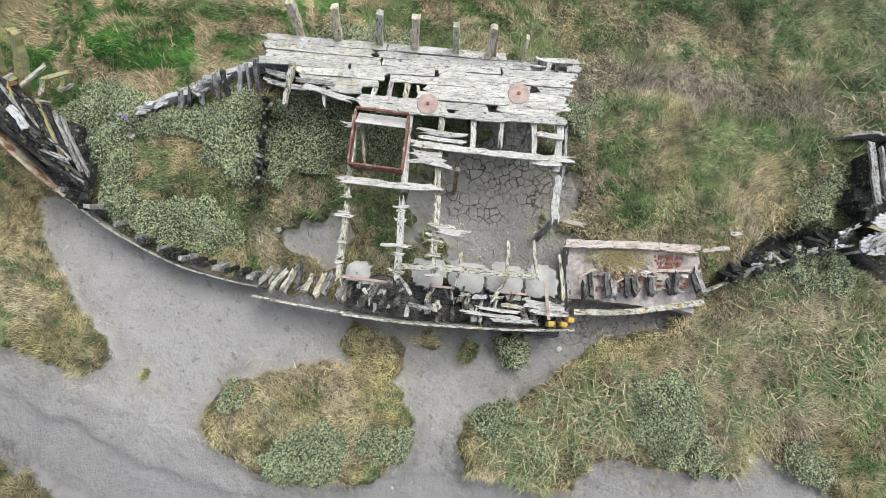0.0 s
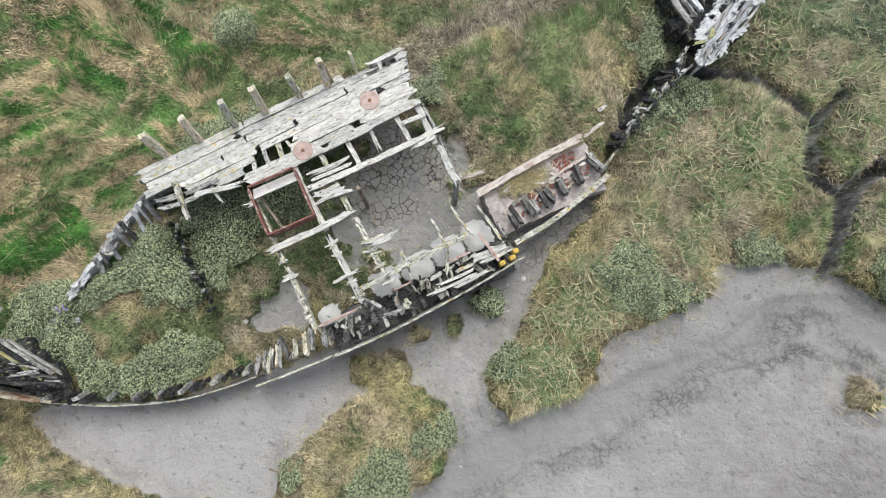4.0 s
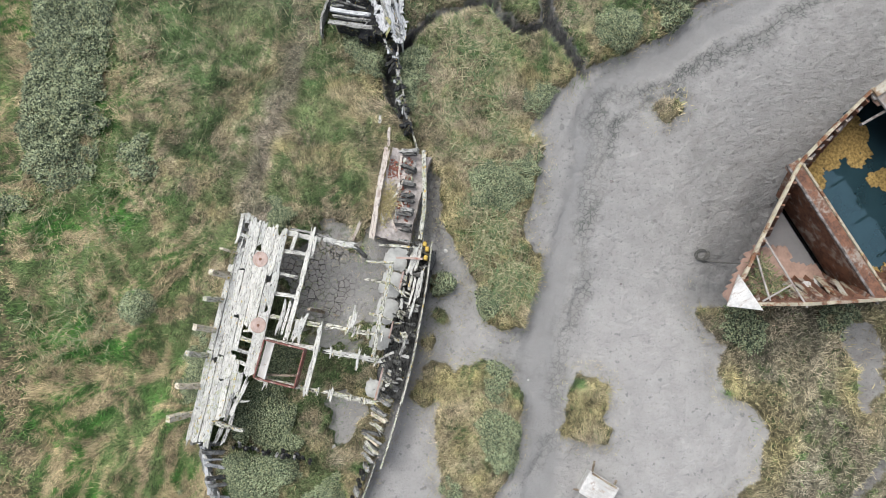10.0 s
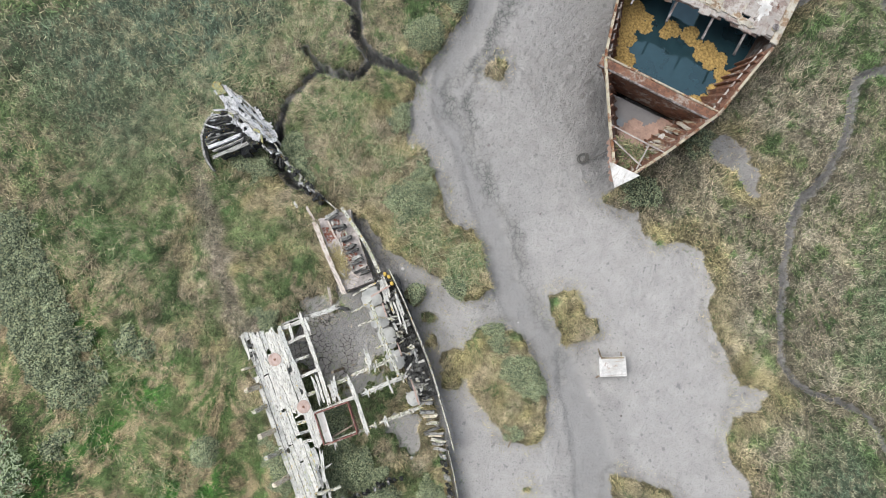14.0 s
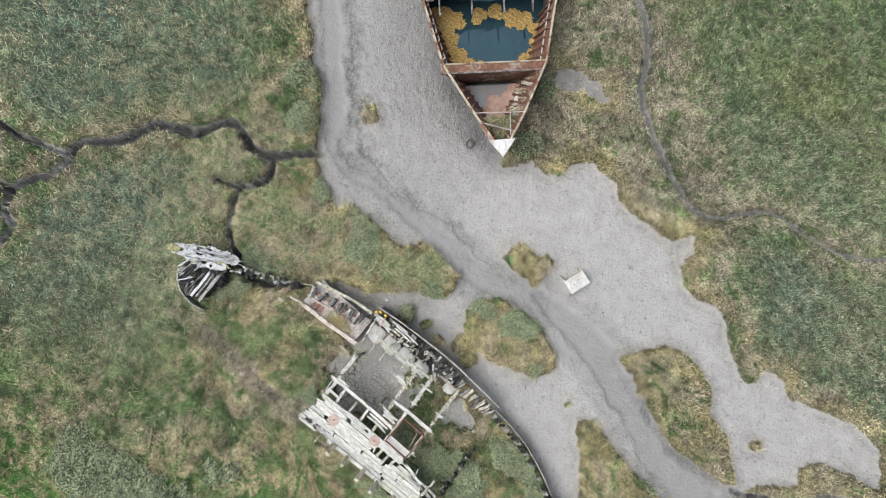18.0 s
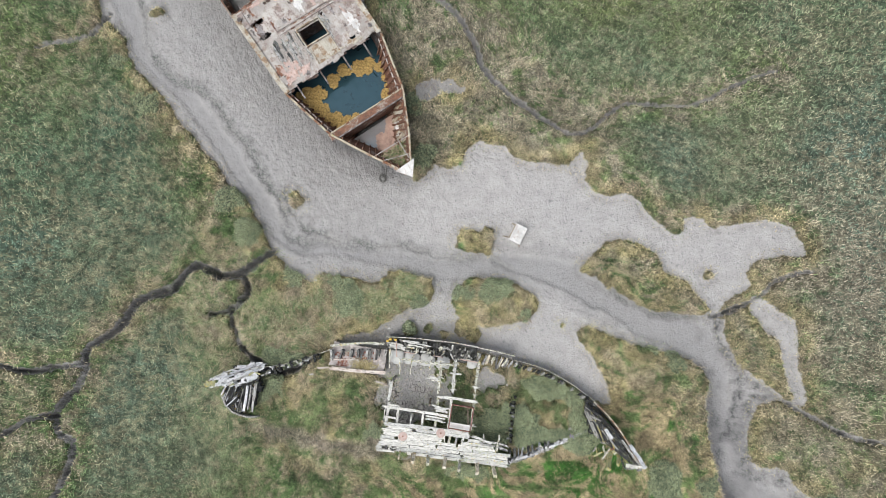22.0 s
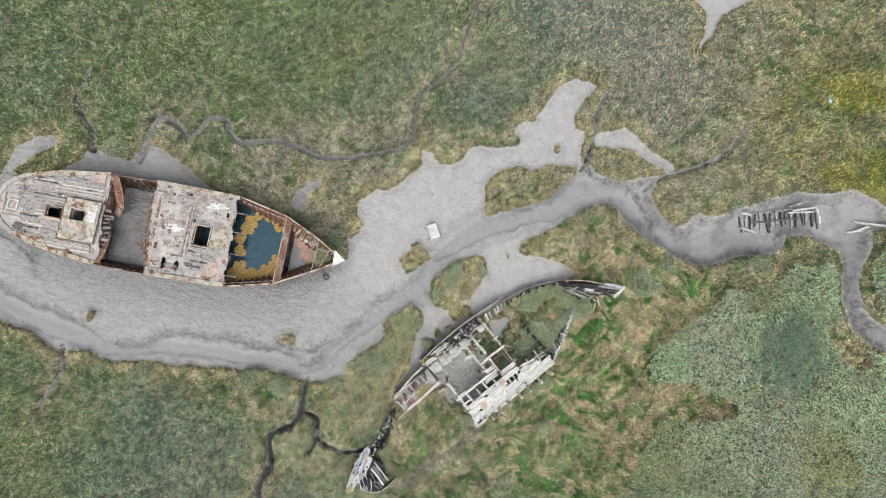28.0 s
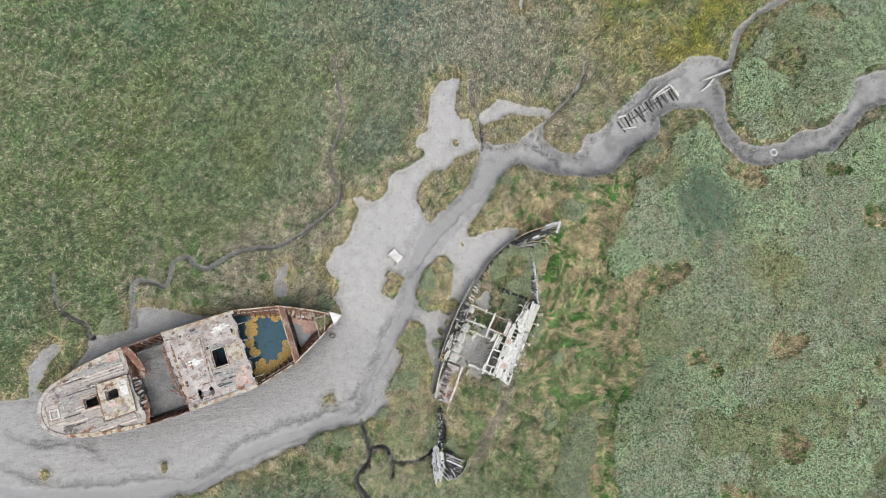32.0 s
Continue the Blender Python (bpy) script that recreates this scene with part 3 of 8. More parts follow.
SHRUBS_FAR = [(9.8, -14.0, 1.0), (9.6, -15.3, 1.25), (9.2, -16.7, 1.25), (8.8, -18.1, 1.35), (8.6, -19.4, 1.2), (11.5, -12.9, 0.6), (-9.4, -4.9, 0.7), (-12.4, -4.6, 0.6), (-25.6, -6.6, 0.9), (14.5, 10.9, 0.8), (13.2, 9.9, 0.6), (16.0, 12.6, 0.6), (4.2, 4.7, 0.6), (3.4, 3.6, 0.4), (9.6, 2.3, 0.8), (10.6, 4.4, 0.7), (15.8, 7.4, 0.9), (-9.8, -15.3, 0.7), (-16.2, -18.4, 0.6), (-18.9, -19.4, 0.6), (7.5, -13.5, 0.7), (14.0, -1.0, 1.2)]

WOOD_AT, WOOD_TURN = Vector((3.4, -8.6, 0.0)), math.atan2(0.907, 0.421)
STEEL_AT, STEEL_TURN = Vector((-18.7, -9.3, 0.0)), radians(18.5)


def vnoise(x, y, scale, seed):
    """Smooth random field between 0 and 1."""
    x, y = np.asarray(x) / scale + seed * 17.3, np.asarray(y) / scale - seed * 9.1
    i, j = np.floor(x), np.floor(y)
    fx, fy = x - i, y - j
    fx, fy = fx * fx * (3 - 2 * fx), fy * fy * (3 - 2 * fy)

    def h(a, b):
        s = np.sin(a * 127.1 + b * 311.7 + seed * 74.7) * 43758.5453
        return s - np.floor(s)
    return (h(i, j) * (1 - fx) + h(i + 1, j) * fx) * (1 - fy) + (h(i, j + 1) * (1 - fx) + h(i + 1, j + 1) * fx) * fy


def fbm(x, y, scale, seed, octaves=4):
    out, amp, tot = 0.0, 1.0, 0.0
    for k in range(octaves):
        out = out + amp * vnoise(x, y, scale / 2 ** k, seed + k * 3.7)
        tot += amp
        amp *= 0.55
    return out / tot


def seg_distance(x, y, a, b):
    ax, ay, bx, by = a[0], a[1], b[0], b[1]
    dx, dy = bx - ax, by - ay
    t = np.clip(((x - ax) * dx + (y - ay) * dy) / (dx * dx + dy * dy + 1e-9), 0, 1)
    return np.hypot(x - ax - t * dx, y - ay - t * dy), t


def polygon_distance(x, y, poly):
    """Signed distance, below zero inside."""
    d = np.full(x.shape, 1e9)
    inside = np.zeros(x.shape, bool)
    for a, b in zip(poly, poly[1:] + poly[:1]):
        d = np.minimum(d, seg_distance(x, y, a, b)[0])
        if a[1] != b[1]:
            inside ^= ((a[1] > y) != (b[1] > y)) & (x < (b[0] - a[0]) * (y - a[1]) / (b[1] - a[1]) + a[0])
    return np.where(inside, -d, d)


def line_distance(x, y, line):
    """Distance to a line less its half width."""
    d = np.full(x.shape, 1e9)
    for a, b in zip(line, line[1:]):
        s, t = seg_distance(x, y, a, b)
        d = np.minimum(d, s - (a[2] + (b[2] - a[2]) * t))
    return d


def smooth(a, b, x):
    t = np.clip((x - a) / (b - a), 0, 1)
    return t * t * (3 - 2 * t)


def to_wood(x, y):
    c, s = math.cos(WOOD_TURN), math.sin(WOOD_TURN)
    dx, dy = x - WOOD_AT.x, y - WOOD_AT.y
    return dx * c + dy * s, -dx * s + dy * c


def to_steel(x, y):
    c, s = math.cos(STEEL_TURN), math.sin(STEEL_TURN)
    dx, dy = x - STEEL_AT.x, y - STEEL_AT.y
    return dx * c + dy * s, -dx * s + dy * c


def axis(parts):
    out = []
    for a, b, step in parts:
        out.append(np.arange(a, b - step * 0.3, step))
    return np.concatenate(out + [[parts[-1][1]]])


GX = axis([(-2500, -400, 300), (-400, -60, 20), (-60, -40, 1.0), (-40, -12, 0.16), (-12, 9, 0.085), (9, 38, 0.16), (38, 60, 1.0), (60, 400, 20), (400, 2500, 300)])
GY = axis([(-2500, -400, 300), (-400, -50, 20), (-50, -32, 0.8), (-32, -20, 0.16), (-20, 3.5, 0.085), (3.5, 27, 0.16), (27, 50, 0.8), (50, 400, 20), (400, 2500, 300)])
XX, YY = np.meshgrid(GX, GY, indexing="ij")
# ragged banks: the lines waver at two sizes
WX = XX + (fbm(XX, YY, 1.3, 3, 4) - 0.5) * 0.42 + (vnoise(XX, YY, 0.22, 8) - 0.5) * 0.16
WY = YY + (fbm(XX, YY, 1.3, 11, 4) - 0.5) * 0.42 + (vnoise(XX, YY, 0.22, 19) - 0.5) * 0.16


def winding(line, scale):
    """The same line rounded at its corners, its width scaled."""
    out, p = [], [line[0]] + line + [line[-1]]
    for a, b, c, d in zip(p, p[1:], p[2:], p[3:]):
        for t in (0.0, 0.33, 0.67):
            out.append(tuple(0.5 * (2 * j + (k - i) * t + (2 * i - 5 * j + 4 * k - l) * t * t + (3 * j - i - 3 * k + l) * t ** 3) * (scale if n == 2 else 1) for n, (i, j, k, l) in enumerate(zip(a, b, c, d))))
    return out + [(line[-1][0], line[-1][1], line[-1][2] * scale)]


flat = polygon_distance(WX, WY, NORTH_BANK_AFT + NORTH_BANK + SOUTH_BANK + SOUTH_BANK_AFT)
for isle in ISLETS:
    flat = np.maximum(flat, -polygon_distance(WX, WY, isle))
for px_, py_, r_ in ((-9.0, -12.0, 0.52), (-21.2, -17.0, 0.45), (-30.1, -17.4, 0.45), (0.35, -4.87, 0.45), (-0.25, -5.4, 0.5), (-0.2, -6.3, 0.28), (-0.62, -7.0, 0.30), (1.02, -0.21, 0.2), (-0.70, -7.95, 0.5), (0.5, 7.9, 0.4)):
    flat = np.maximum(flat, r_ - np.hypot(WX - px_, WY - py_))
for patch in BARE_PATCHES:
    flat = np.minimum(flat, polygon_distance(WX, WY, patch))
tidal = polygon_distance(WX, WY, CREEK_SOUTH + CREEK_FORK + CREEK_NORTH_BANK)
bed = line_distance(WX, WY, winding(EBB_BED, 1.0))
NX, NY = XX + (WX - XX) * 0.7, YY + (WY - YY) * 0.7
creek = line_distance(NX, NY, winding(CREEK_NORTH, 0.36))
small = np.full(XX.shape, 1e9)
for c_ in CREEKS:
    small = np.minimum(small, line_distance(NX, NY, winding(c_, 0.55)))
trod = line_distance(WX, WY, winding(PATHS, 1.0))
# inside the wooden hull: bare cracked mud amidships, soil fore and aft
U_, V_ = to_wood(XX, YY)
wu, wv = to_wood(WX, WY)
hull_mud = np.hypot((wu + 0.45) / 1.6, (wv - 1.1) / 2.0) - 1.0
hull_mud = np.minimum(hull_mud, np.hypot((wu - 3.2) / 0.62, (wv - 2.3) / 0.5) - 1.0)
hull_mud = hull_mud + (fbm(XX, YY, 0.6, 151, 4) - 0.5) * 2.0
hull_mud = np.minimum(hull_mud, np.hypot((wu + 2.0) / 1.6, (wv - 2.4) / 0.8) - 1.0)
sx_, sy_ = to_steel(XX, YY)
HULL_X, HULL_Y = [-11.2, -10.6, -9.7, -7.7, -4.5, -1.5, 3.9, 7.2, 9.45, 11.3], [0, 1.35, 1.95, 2.55, 2.95, 3.02, 2.92, 2.15, 1.05, 0]
hull_gap = np.maximum(np.abs(sx_) - 10.8, np.abs(sy_ + 0.12) - np.interp(sx_, HULL_X, HULL_Y) + 0.2)
BANK = np.minimum(flat, tidal)
MUD = np.minimum(np.minimum(BANK, np.minimum(np.minimum(creek, small), hull_mud)), hull_gap - 0.1)

turf = smooth(-0.02, 0.26, MUD)
Z = 0.30 * turf + 0.16 * smooth(0.2, 2.2, MUD) + turf * ((fbm(XX, YY, 0.9, 5, 4) - 0.5) * 0.34 + (fbm(XX, YY, 5.0, 6, 3) - 0.5) * 0.35)
Z += (1 - turf) * ((fbm(XX, YY, 0.5, 21, 3) - 0.5) * 0.06 + (fbm(XX, YY, 3.0, 22, 3) - 0.5) * 0.16)
wander = (fbm(XX, YY, 0.7, 120, 4) - 0.5) * 0.7
in_bed = smooth(0.14, -0.14, bed + 0.35 * wander)
Z -= (1 - turf) * (0.08 * smooth(1.1, -0.2, bed) + 0.10 * in_bed)
# the eastern creek lies deeper between crumbling banks
Z -= 0.30 * smooth(0.05, -0.7, tidal + 0.6 * wander) * smooth(3, 9, XX) + 0.10 * smooth(5, 9, XX) * smooth(0.25, 0.0, tidal) * (fbm(XX, YY, 0.6, 143, 3) - 0.5)
# lumps and wave-like ridges of soft mud
Z += (1 - turf) * 0.11 * (fbm(XX * 0.8 + YY * 0.6, (YY * 0.8 - XX * 0.6) * 2.2, 0.36, 130, 3) - 0.5) * (0.22 + 0.78 * smooth(-6, -10, XX)) * smooth(-0.2, 0.4, bed + wander)
creek = creek + (fbm(XX, YY, 0.5, 25, 3) - 0.5) * 0.16
small = small + (fbm(XX, YY, 0.45, 26, 3) - 0.5) * 0.26
Z -= 0.7 * smooth(0.05, -0.12, small) + 0.28 * smooth(0.14, -0.06, creek)
# crumbling lips beside the ebb bed
lip = np.full(XX.shape, 1e9)
for line in LIPS:
    lip = np.minimum(lip, line_distance(WX + (WX - XX) * 0.5, WY + (WY - YY) * 0.5, winding([(a, b, 0.0) for a, b in line], 1.0)))
crumble = fbm(XX, YY, 0.34, 155, 4)
Z -= (0.09 * smooth(0.16, 0.0, lip) + 0.06 * smooth(0.5, 0.1, lip) * (crumble - 0.4)) * (1 - turf)
# scour round the steel hull
Z -= 0.16 * smooth(1.5, -0.6, hull_gap + wander) * (1 - turf)
water_beam = np.interp(sx_, [-10.1, -9.0, -7.7, -4.5, 3.0, 5.0, 6.5, 8.0], [0, 1.2, 2.0, 2.6, 2.4, 1.9, 1.2, 0])
Z = np.where((np.abs(sy_ + 0.12) < water_beam - 0.05) & (sx_ > -10.1) & (sx_ < 8.0), np.where((sx_ > -4.6) & (sx_ < -1.1), 0.42, 0.12) + 0.5 * (Z + 0.2), Z)
far = smooth(45, 90, np.hypot(XX, YY))
Z = Z * (1 - far) + 0.4 * far
MUD = np.minimum(MUD, np.minimum(small, creek))
GRASSY = smooth(-0.10, 0.26, MUD)
# the walls of the small creeks are blackened, their beds are greyer
BLACK = smooth(0.16, 0.0, small) * (0.72 + 0.28 * smooth(-0.14, -0.03, small))
BLACK = np.maximum(BLACK, 0.9 * smooth(0.16, 0.02, np.abs(creek)) * smooth(-12, -9, XX) * smooth(0.25, 0.5, fbm(XX, YY, 0.8, 26, 2)))
BLACK = np.maximum(BLACK, 0.7 * smooth(0.14, 0.02, creek) * smooth(-0.1, 0.0, creek))
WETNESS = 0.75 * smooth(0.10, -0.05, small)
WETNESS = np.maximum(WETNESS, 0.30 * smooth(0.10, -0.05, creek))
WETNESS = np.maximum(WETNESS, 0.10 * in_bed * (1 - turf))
LIP = smooth(0.5, 0.05, lip + 0.5 * (crumble - 0.5)) * (1 - turf) * (0.5 + 0.5 * smooth(0.35, 0.6, fbm(XX, YY, 1.4, 144, 3)))
scarp = smooth(0.6, 0.05, np.abs(tidal + 0.28 + 0.6 * wander)) * smooth(3, 7, XX)
BLACK = np.maximum(BLACK, 0.45 * smooth(0.1, -0.1, tidal) * smooth(-0.9, -0.2, tidal) * smooth(3, 8, XX))
BLACK = np.maximum(BLACK, 0.9 * scarp * smooth(0.40, 0.62, fbm(XX, YY, 0.45, 141, 4)))
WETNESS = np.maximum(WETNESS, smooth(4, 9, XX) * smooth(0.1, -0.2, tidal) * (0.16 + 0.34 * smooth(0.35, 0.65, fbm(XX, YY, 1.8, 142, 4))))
for line in SCARPS:
    cut = line_distance(WX + (WX - XX), WY + (WY - YY), winding([(a, b, 0.03) for a, b in line], 1.0))
    BLACK = np.maximum(BLACK, smooth(0.28, 0.0, cut + 0.5 * (crumble - 0.5)))
    Z -= 0.14 * smooth(0.25, 0.0, cut)
# the feet of the banks are darkened in broken patches
foot = smooth(0.22, 0.0, BANK + 0.10 + 0.4 * wander) * smooth(-0.45, -0.2, BANK)
BLACK = np.maximum(BLACK, 0.28 * foot * smooth(0.42, 0.60, fbm(XX, YY, 0.8, 145, 3)))
PALE = smooth(0.3, 1.2, bed + wander) * smooth(-10.5, -8.0, XX - 0.25 * YY + wander) * smooth(-9, -5, YY + 0.5 * wander)
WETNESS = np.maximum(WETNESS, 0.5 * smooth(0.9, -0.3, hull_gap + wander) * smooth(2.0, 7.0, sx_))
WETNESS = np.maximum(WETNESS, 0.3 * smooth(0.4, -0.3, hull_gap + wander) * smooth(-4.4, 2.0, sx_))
# mud in the open hold is darkened through the same layer
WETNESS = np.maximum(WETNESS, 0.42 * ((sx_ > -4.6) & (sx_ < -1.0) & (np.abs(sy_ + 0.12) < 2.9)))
CRACKED = smooth(0.25, -0.25, np.hypot((U_ + 0.4) / 1.6, (V_ - 0.35) / 1.15) - 1.0)
CRACKED = CRACKED * smooth(0.22, 0.50, fbm(XX, YY, 0.8, 150, 3))
CRACKED = np.maximum(CRACKED, 0.5 * smooth(0.3, -0.2, np.hypot((U_ + 3.2) / 2.0, (V_ - 3.4) / 0.5) - 1))
CRACKED = np.maximum(CRACKED, 0.12 * smooth(0.1, -0.2, np.hypot((wu - 3.4) / 0.95, (wv - 2.5) / 0.8) - 1.0))


def sheet(name, xs, ys, z, layers, material):
    nx, ny = z.shape
    gx, gy = np.meshgrid(xs, ys, indexing="ij")
    co = np.stack([gx, gy, z], -1).reshape(-1, 3).astype(np.float32)
    idx = np.arange(nx * ny).reshape(nx, ny)
    quads = np.stack([idx[:-1, :-1], idx[1:, :-1], idx[1:, 1:], idx[:-1, 1:]], -1).reshape(-1, 4).astype(np.int32)
    me = bpy.data.meshes.new(name)
    me.vertices.add(len(co))
    me.vertices.foreach_set("co", co.ravel())
    me.loops.add(quads.size)
    me.loops.foreach_set("vertex_index", quads.ravel())
    me.polygons.add(len(quads))
    me.polygons.foreach_set("loop_start", np.arange(0, quads.size, 4, dtype=np.int32))
    me.polygons.foreach_set("use_smooth", np.ones(len(quads), bool))
    for key, values in layers.items():
        me.attributes.new(key, "FLOAT", "POINT").data.foreach_set("value", values.astype(np.float32).ravel())
    me.materials.append(material)
    me.update(calc_edges=True)
    return new(name, me)


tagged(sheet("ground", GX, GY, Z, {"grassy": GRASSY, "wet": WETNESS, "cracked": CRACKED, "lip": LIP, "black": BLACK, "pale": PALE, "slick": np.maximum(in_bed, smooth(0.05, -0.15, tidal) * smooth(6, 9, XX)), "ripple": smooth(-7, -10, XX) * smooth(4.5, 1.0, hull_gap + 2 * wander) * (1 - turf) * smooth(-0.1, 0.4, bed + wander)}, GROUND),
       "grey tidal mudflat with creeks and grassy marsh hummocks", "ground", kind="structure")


def sample(field, x, y):
    i = np.clip(np.searchsorted(GX, x) - 1, 0, len(GX) - 2)
    j = np.clip(np.searchsorted(GY, y) - 1, 0, len(GY) - 2)
    fx = np.clip((x - GX[i]) / (GX[i + 1] - GX[i]), 0, 1)
    fy = np.clip((y - GY[j]) / (GY[j + 1] - GY[j]), 0, 1)
    return (field[i, j] * (1 - fx) + field[i + 1, j] * fx) * (1 - fy) + (field[i, j + 1] * (1 - fx) + field[i + 1, j + 1] * fx) * fy


def ground_z(x, y):
    return float(sample(Z, np.array([x]), np.array([y]))[0])


# ---- vegetation ----
FIELD = np.array((0.185, 0.235, 0.152))
STRAW, GOLD, GREEN, GREY_GREEN, BROWN = [np.array(c) for c in ((0.50, 0.41, 0.30), (0.43, 0.37, 0.18), (0.135, 0.205, 0.08), (0.325, 0.37, 0.22), (0.385, 0.35, 0.27))]
# where which sward prevails: x, y, radius, straw, gold, green, brown
SWARDS = [(2.0, -14.0, 1.2, 3, 6, 2.2, 0.2), (-1.3, -3.4, 1.2, 3, 4.5, 0.7, 1.0), (-3.2, -7.6, 1.1, 3.5, 5, 1.0, 0.3), (-3.0, -11.0, 1.8, 3.0, 3.2, 1.0, 0.4), (0.0, 4.5, 1.8, 1.5, 2.6, 0.7, 2.5), (6.3, -9.0, 1.2, 3.5, 0.8, 2.0, 0.4), (5.6, -13.5, 1.8, 3, 1.5, 2.0, 0.3), (-4.4, -3.3, 0.9, 2, 4, 0.5, 1), (3.2, 2.6, 1.4, 1, 1.5, 2.4, 0.4), (7.5, 2.5, 2.5, 0.8, 0.6, 2.4, 0.2), (9.5, -4, 4, 0.9, 0.9, 2.2, 0.3), (9.5, -9, 4, 0.9, 0.8, 3.2, 0.1), (8.5, -16, 5, 0.6, 0.3, 2.6, 0.2), (-18, 10, 16, 0.12, 0.0, 1.2, 0.30), (-29, -1, 8, 0.1, 0.1, 1.4, 0.1), (4, 15, 7, 0.6, 0.1, 0.3, 4.0),
          (-3, 8, 5, 0.3, 0.1, 0.35, 1.0), (17, 18, 4.5, 0.2, 7.0, 4.0, 0.1), (7.5, 12.3, 4, 0.5, 0.1, 0.2, 4.0), (11, 13, 5, 0.3, 0.8, 0.4, 0.6), (-11, -3, 4, 0.8, 0.4, 0.4, 2.6), (-3, -23, 7, 0.35, 0.2, 1.0, 0.3),
          (-16, -22, 6, 0.4, 0.3, 1.1, 0.1), (-3.5, -11, 3, 0.9, 0.5, 0.7, 0.3), (8, 4, 4, 0.4, 0.9, 1.0, 0.1), (-20, -4, 4, 0.6, 0.2, 0.6, 2.2), (4, -14, 4, 1.1, 0.4, 0.7, 0.3), (5.0, -1.8, 0.9, 2.0, 9.0, 4.0, 0.5), (0.3, -10.8, 0.5, 6, 12, 0, 0), (22, -8, 10, 0.6, 1.0, 0.7, 0.1)]


NEAR = (-9.0, 11.5, -20.0, 4.0)


def sward_colour(x, y, rng):
    """Green and withered grass in small swirls, their shares changing from place to place."""
    k = np.full((4, len(x)), 0.02) * np.array([[3.0], [2.0], [6.0], [3.0]])
    for cx, cy, r, *share in SWARDS:
        g = np.exp(-((x - cx) ** 2 + (y - cy) ** 2) / (2 * r * r))
        k += g[None] * np.array(share)[:, None]
    off, bank = sample(MUD, x, y), sample(BANK, x, y)
    calm = np.maximum(smooth(0.0, 3.0, y - np.minimum(7.0, -2.5 + 0.40 * (x + 24))) * smooth(11, 3, x), smooth(-16.5, -19.5, y) * smooth(6, 2, x))
    calm = np.maximum(calm, smooth(-20, -26, x)) * smooth(0.3, 1.8, off)
    edge = smooth(1.1, 0.2, bank + (fbm(x, y, 0.7, 45, 2) - 0.5) * 0.8) * smooth(14, 8, x)
    total = k.sum(0)
    k[1] += edge * 1.6 * total
    k[0] += edge * 0.9 * total
    withered = (k[0] + k[1] + k[3]) / k.sum(0)
    withered = withered * (1 - calm) + calm * 0.24
    withered = np.clip(withered + (fbm(x, y, 4.5, 51, 3) - 0.5) * 0.75, 0.05, 0.95)
    brown = np.exp(-(((x - 5) / 9.0) ** 2 + ((y - 16) / 8.0) ** 2)) * np.maximum(calm, 0.75) * smooth(0.2, 0.5, off + 0.3)
    withered = np.maximum(withered, 1.15 * brown)
    mix = k[[0, 1, 3]] * np.stack([fbm(x, y, 0.5, 46, 2), fbm(x, y, 0.8, 47, 2), np.full(len(x), 0.5)]) ** 2
    tan = (mix / mix.sum(0)).T @ np.stack([STRAW, GOLD, BROWN])
    dry = (calm * 0.75)[:, None]
    dull = np.array((0.34, 0.345, 0.22))[None] * (1 - brown[:, None]) + np.array((0.405, 0.365, 0.285))[None] * brown[:, None]
    tan = tan * (1 - dry) + dull * dry
    lush = smooth(5.4, 8.2, x + 0.12 * (y + 8) + 2.0 * (fbm(x, y, 2.0, 179, 2) - 0.5))[:, None] * smooth(4.5, 1.5, y - 0.15 * x)[:, None]
    tan = tan * (1 - 0.7 * lush) + np.array((0.56, 0.44, 0.27))[None] * 0.7 * lush
    green = (GREEN[None] * (1 - lush) + np.array((0.085, 0.215, 0.042))[None] * lush) * (0.55 + 0.9 * fbm(x, y, 0.6, 48, 3))[:, None]
    olive = smooth(0.40, 0.62, fbm(x, y, 1.7, 49, 3))[:, None] * 0.55
    green = green * (1 - olive) + np.array((0.285, 0.32, 0.155))[None] * olive
    tint = smooth(-4, -26, x)[:, None]
    field = (FIELD[None] * (1 - tint) + np.array((0.142, 0.212, 0.09))[None] * tint) * (0.62 + 0.76 * fbm(x, y, 0.3, 170, 3))[:, None] * (0.85 + 0.3 * fbm(x, y, 6.0, 171, 2))[:, None]
    green = green * (1 - calm[:, None]) + field * calm[:, None]
    drift = (fbm(x, y, 5.5, 172, 3) - 0.5)[:, None] * calm[:, None]
    green = green * (1 + drift * np.array((0.5, 0.15, -0.5))[None])
    bend = fbm(x, y, 2.4, 41, 2) * 3.0
    ax, ay = x * np.cos(bend) + y * np.sin(bend), (y * np.cos(bend) - x * np.sin(bend))
    clump = (0.5 - 0.36 * calm) * fbm(x, y, 0.6, 40, 3) + (0.5 - 0.34 * calm) * fbm(ax * 0.4, ay, 0.32, 42, 2) + 0.7 * calm * fbm(x, y, 0.22, 43, 2)
    limit = 0.5 + (0.5 - withered) * 0.33
    # a meadow of yellow-olive grass north of the far creek
    meadow = (smooth(6.5, 2.5, np.hypot((x - 18.5) / 1.25, y - 18.5)) * smooth(0.3, 0.55, fbm(x, y, 3.0, 175, 3)))[:, None]
    tan = tan * (1 - meadow) + np.array((0.37, 0.33, 0.075))[None] * meadow
    green = green * (1 - meadow) + np.array((0.21, 0.235, 0.05))[None] * meadow
    edge_of = 0.055 - 0.025 * lush[:, 0]
    m = smooth(-1.0, 1.0, (clump - limit + rng.normal(0, 0.014, len(x))) / edge_of)
    m = np.where(rng.random(len(x)) < 0.05 + 0.1 * calm, 1 - m, m)[:, None]
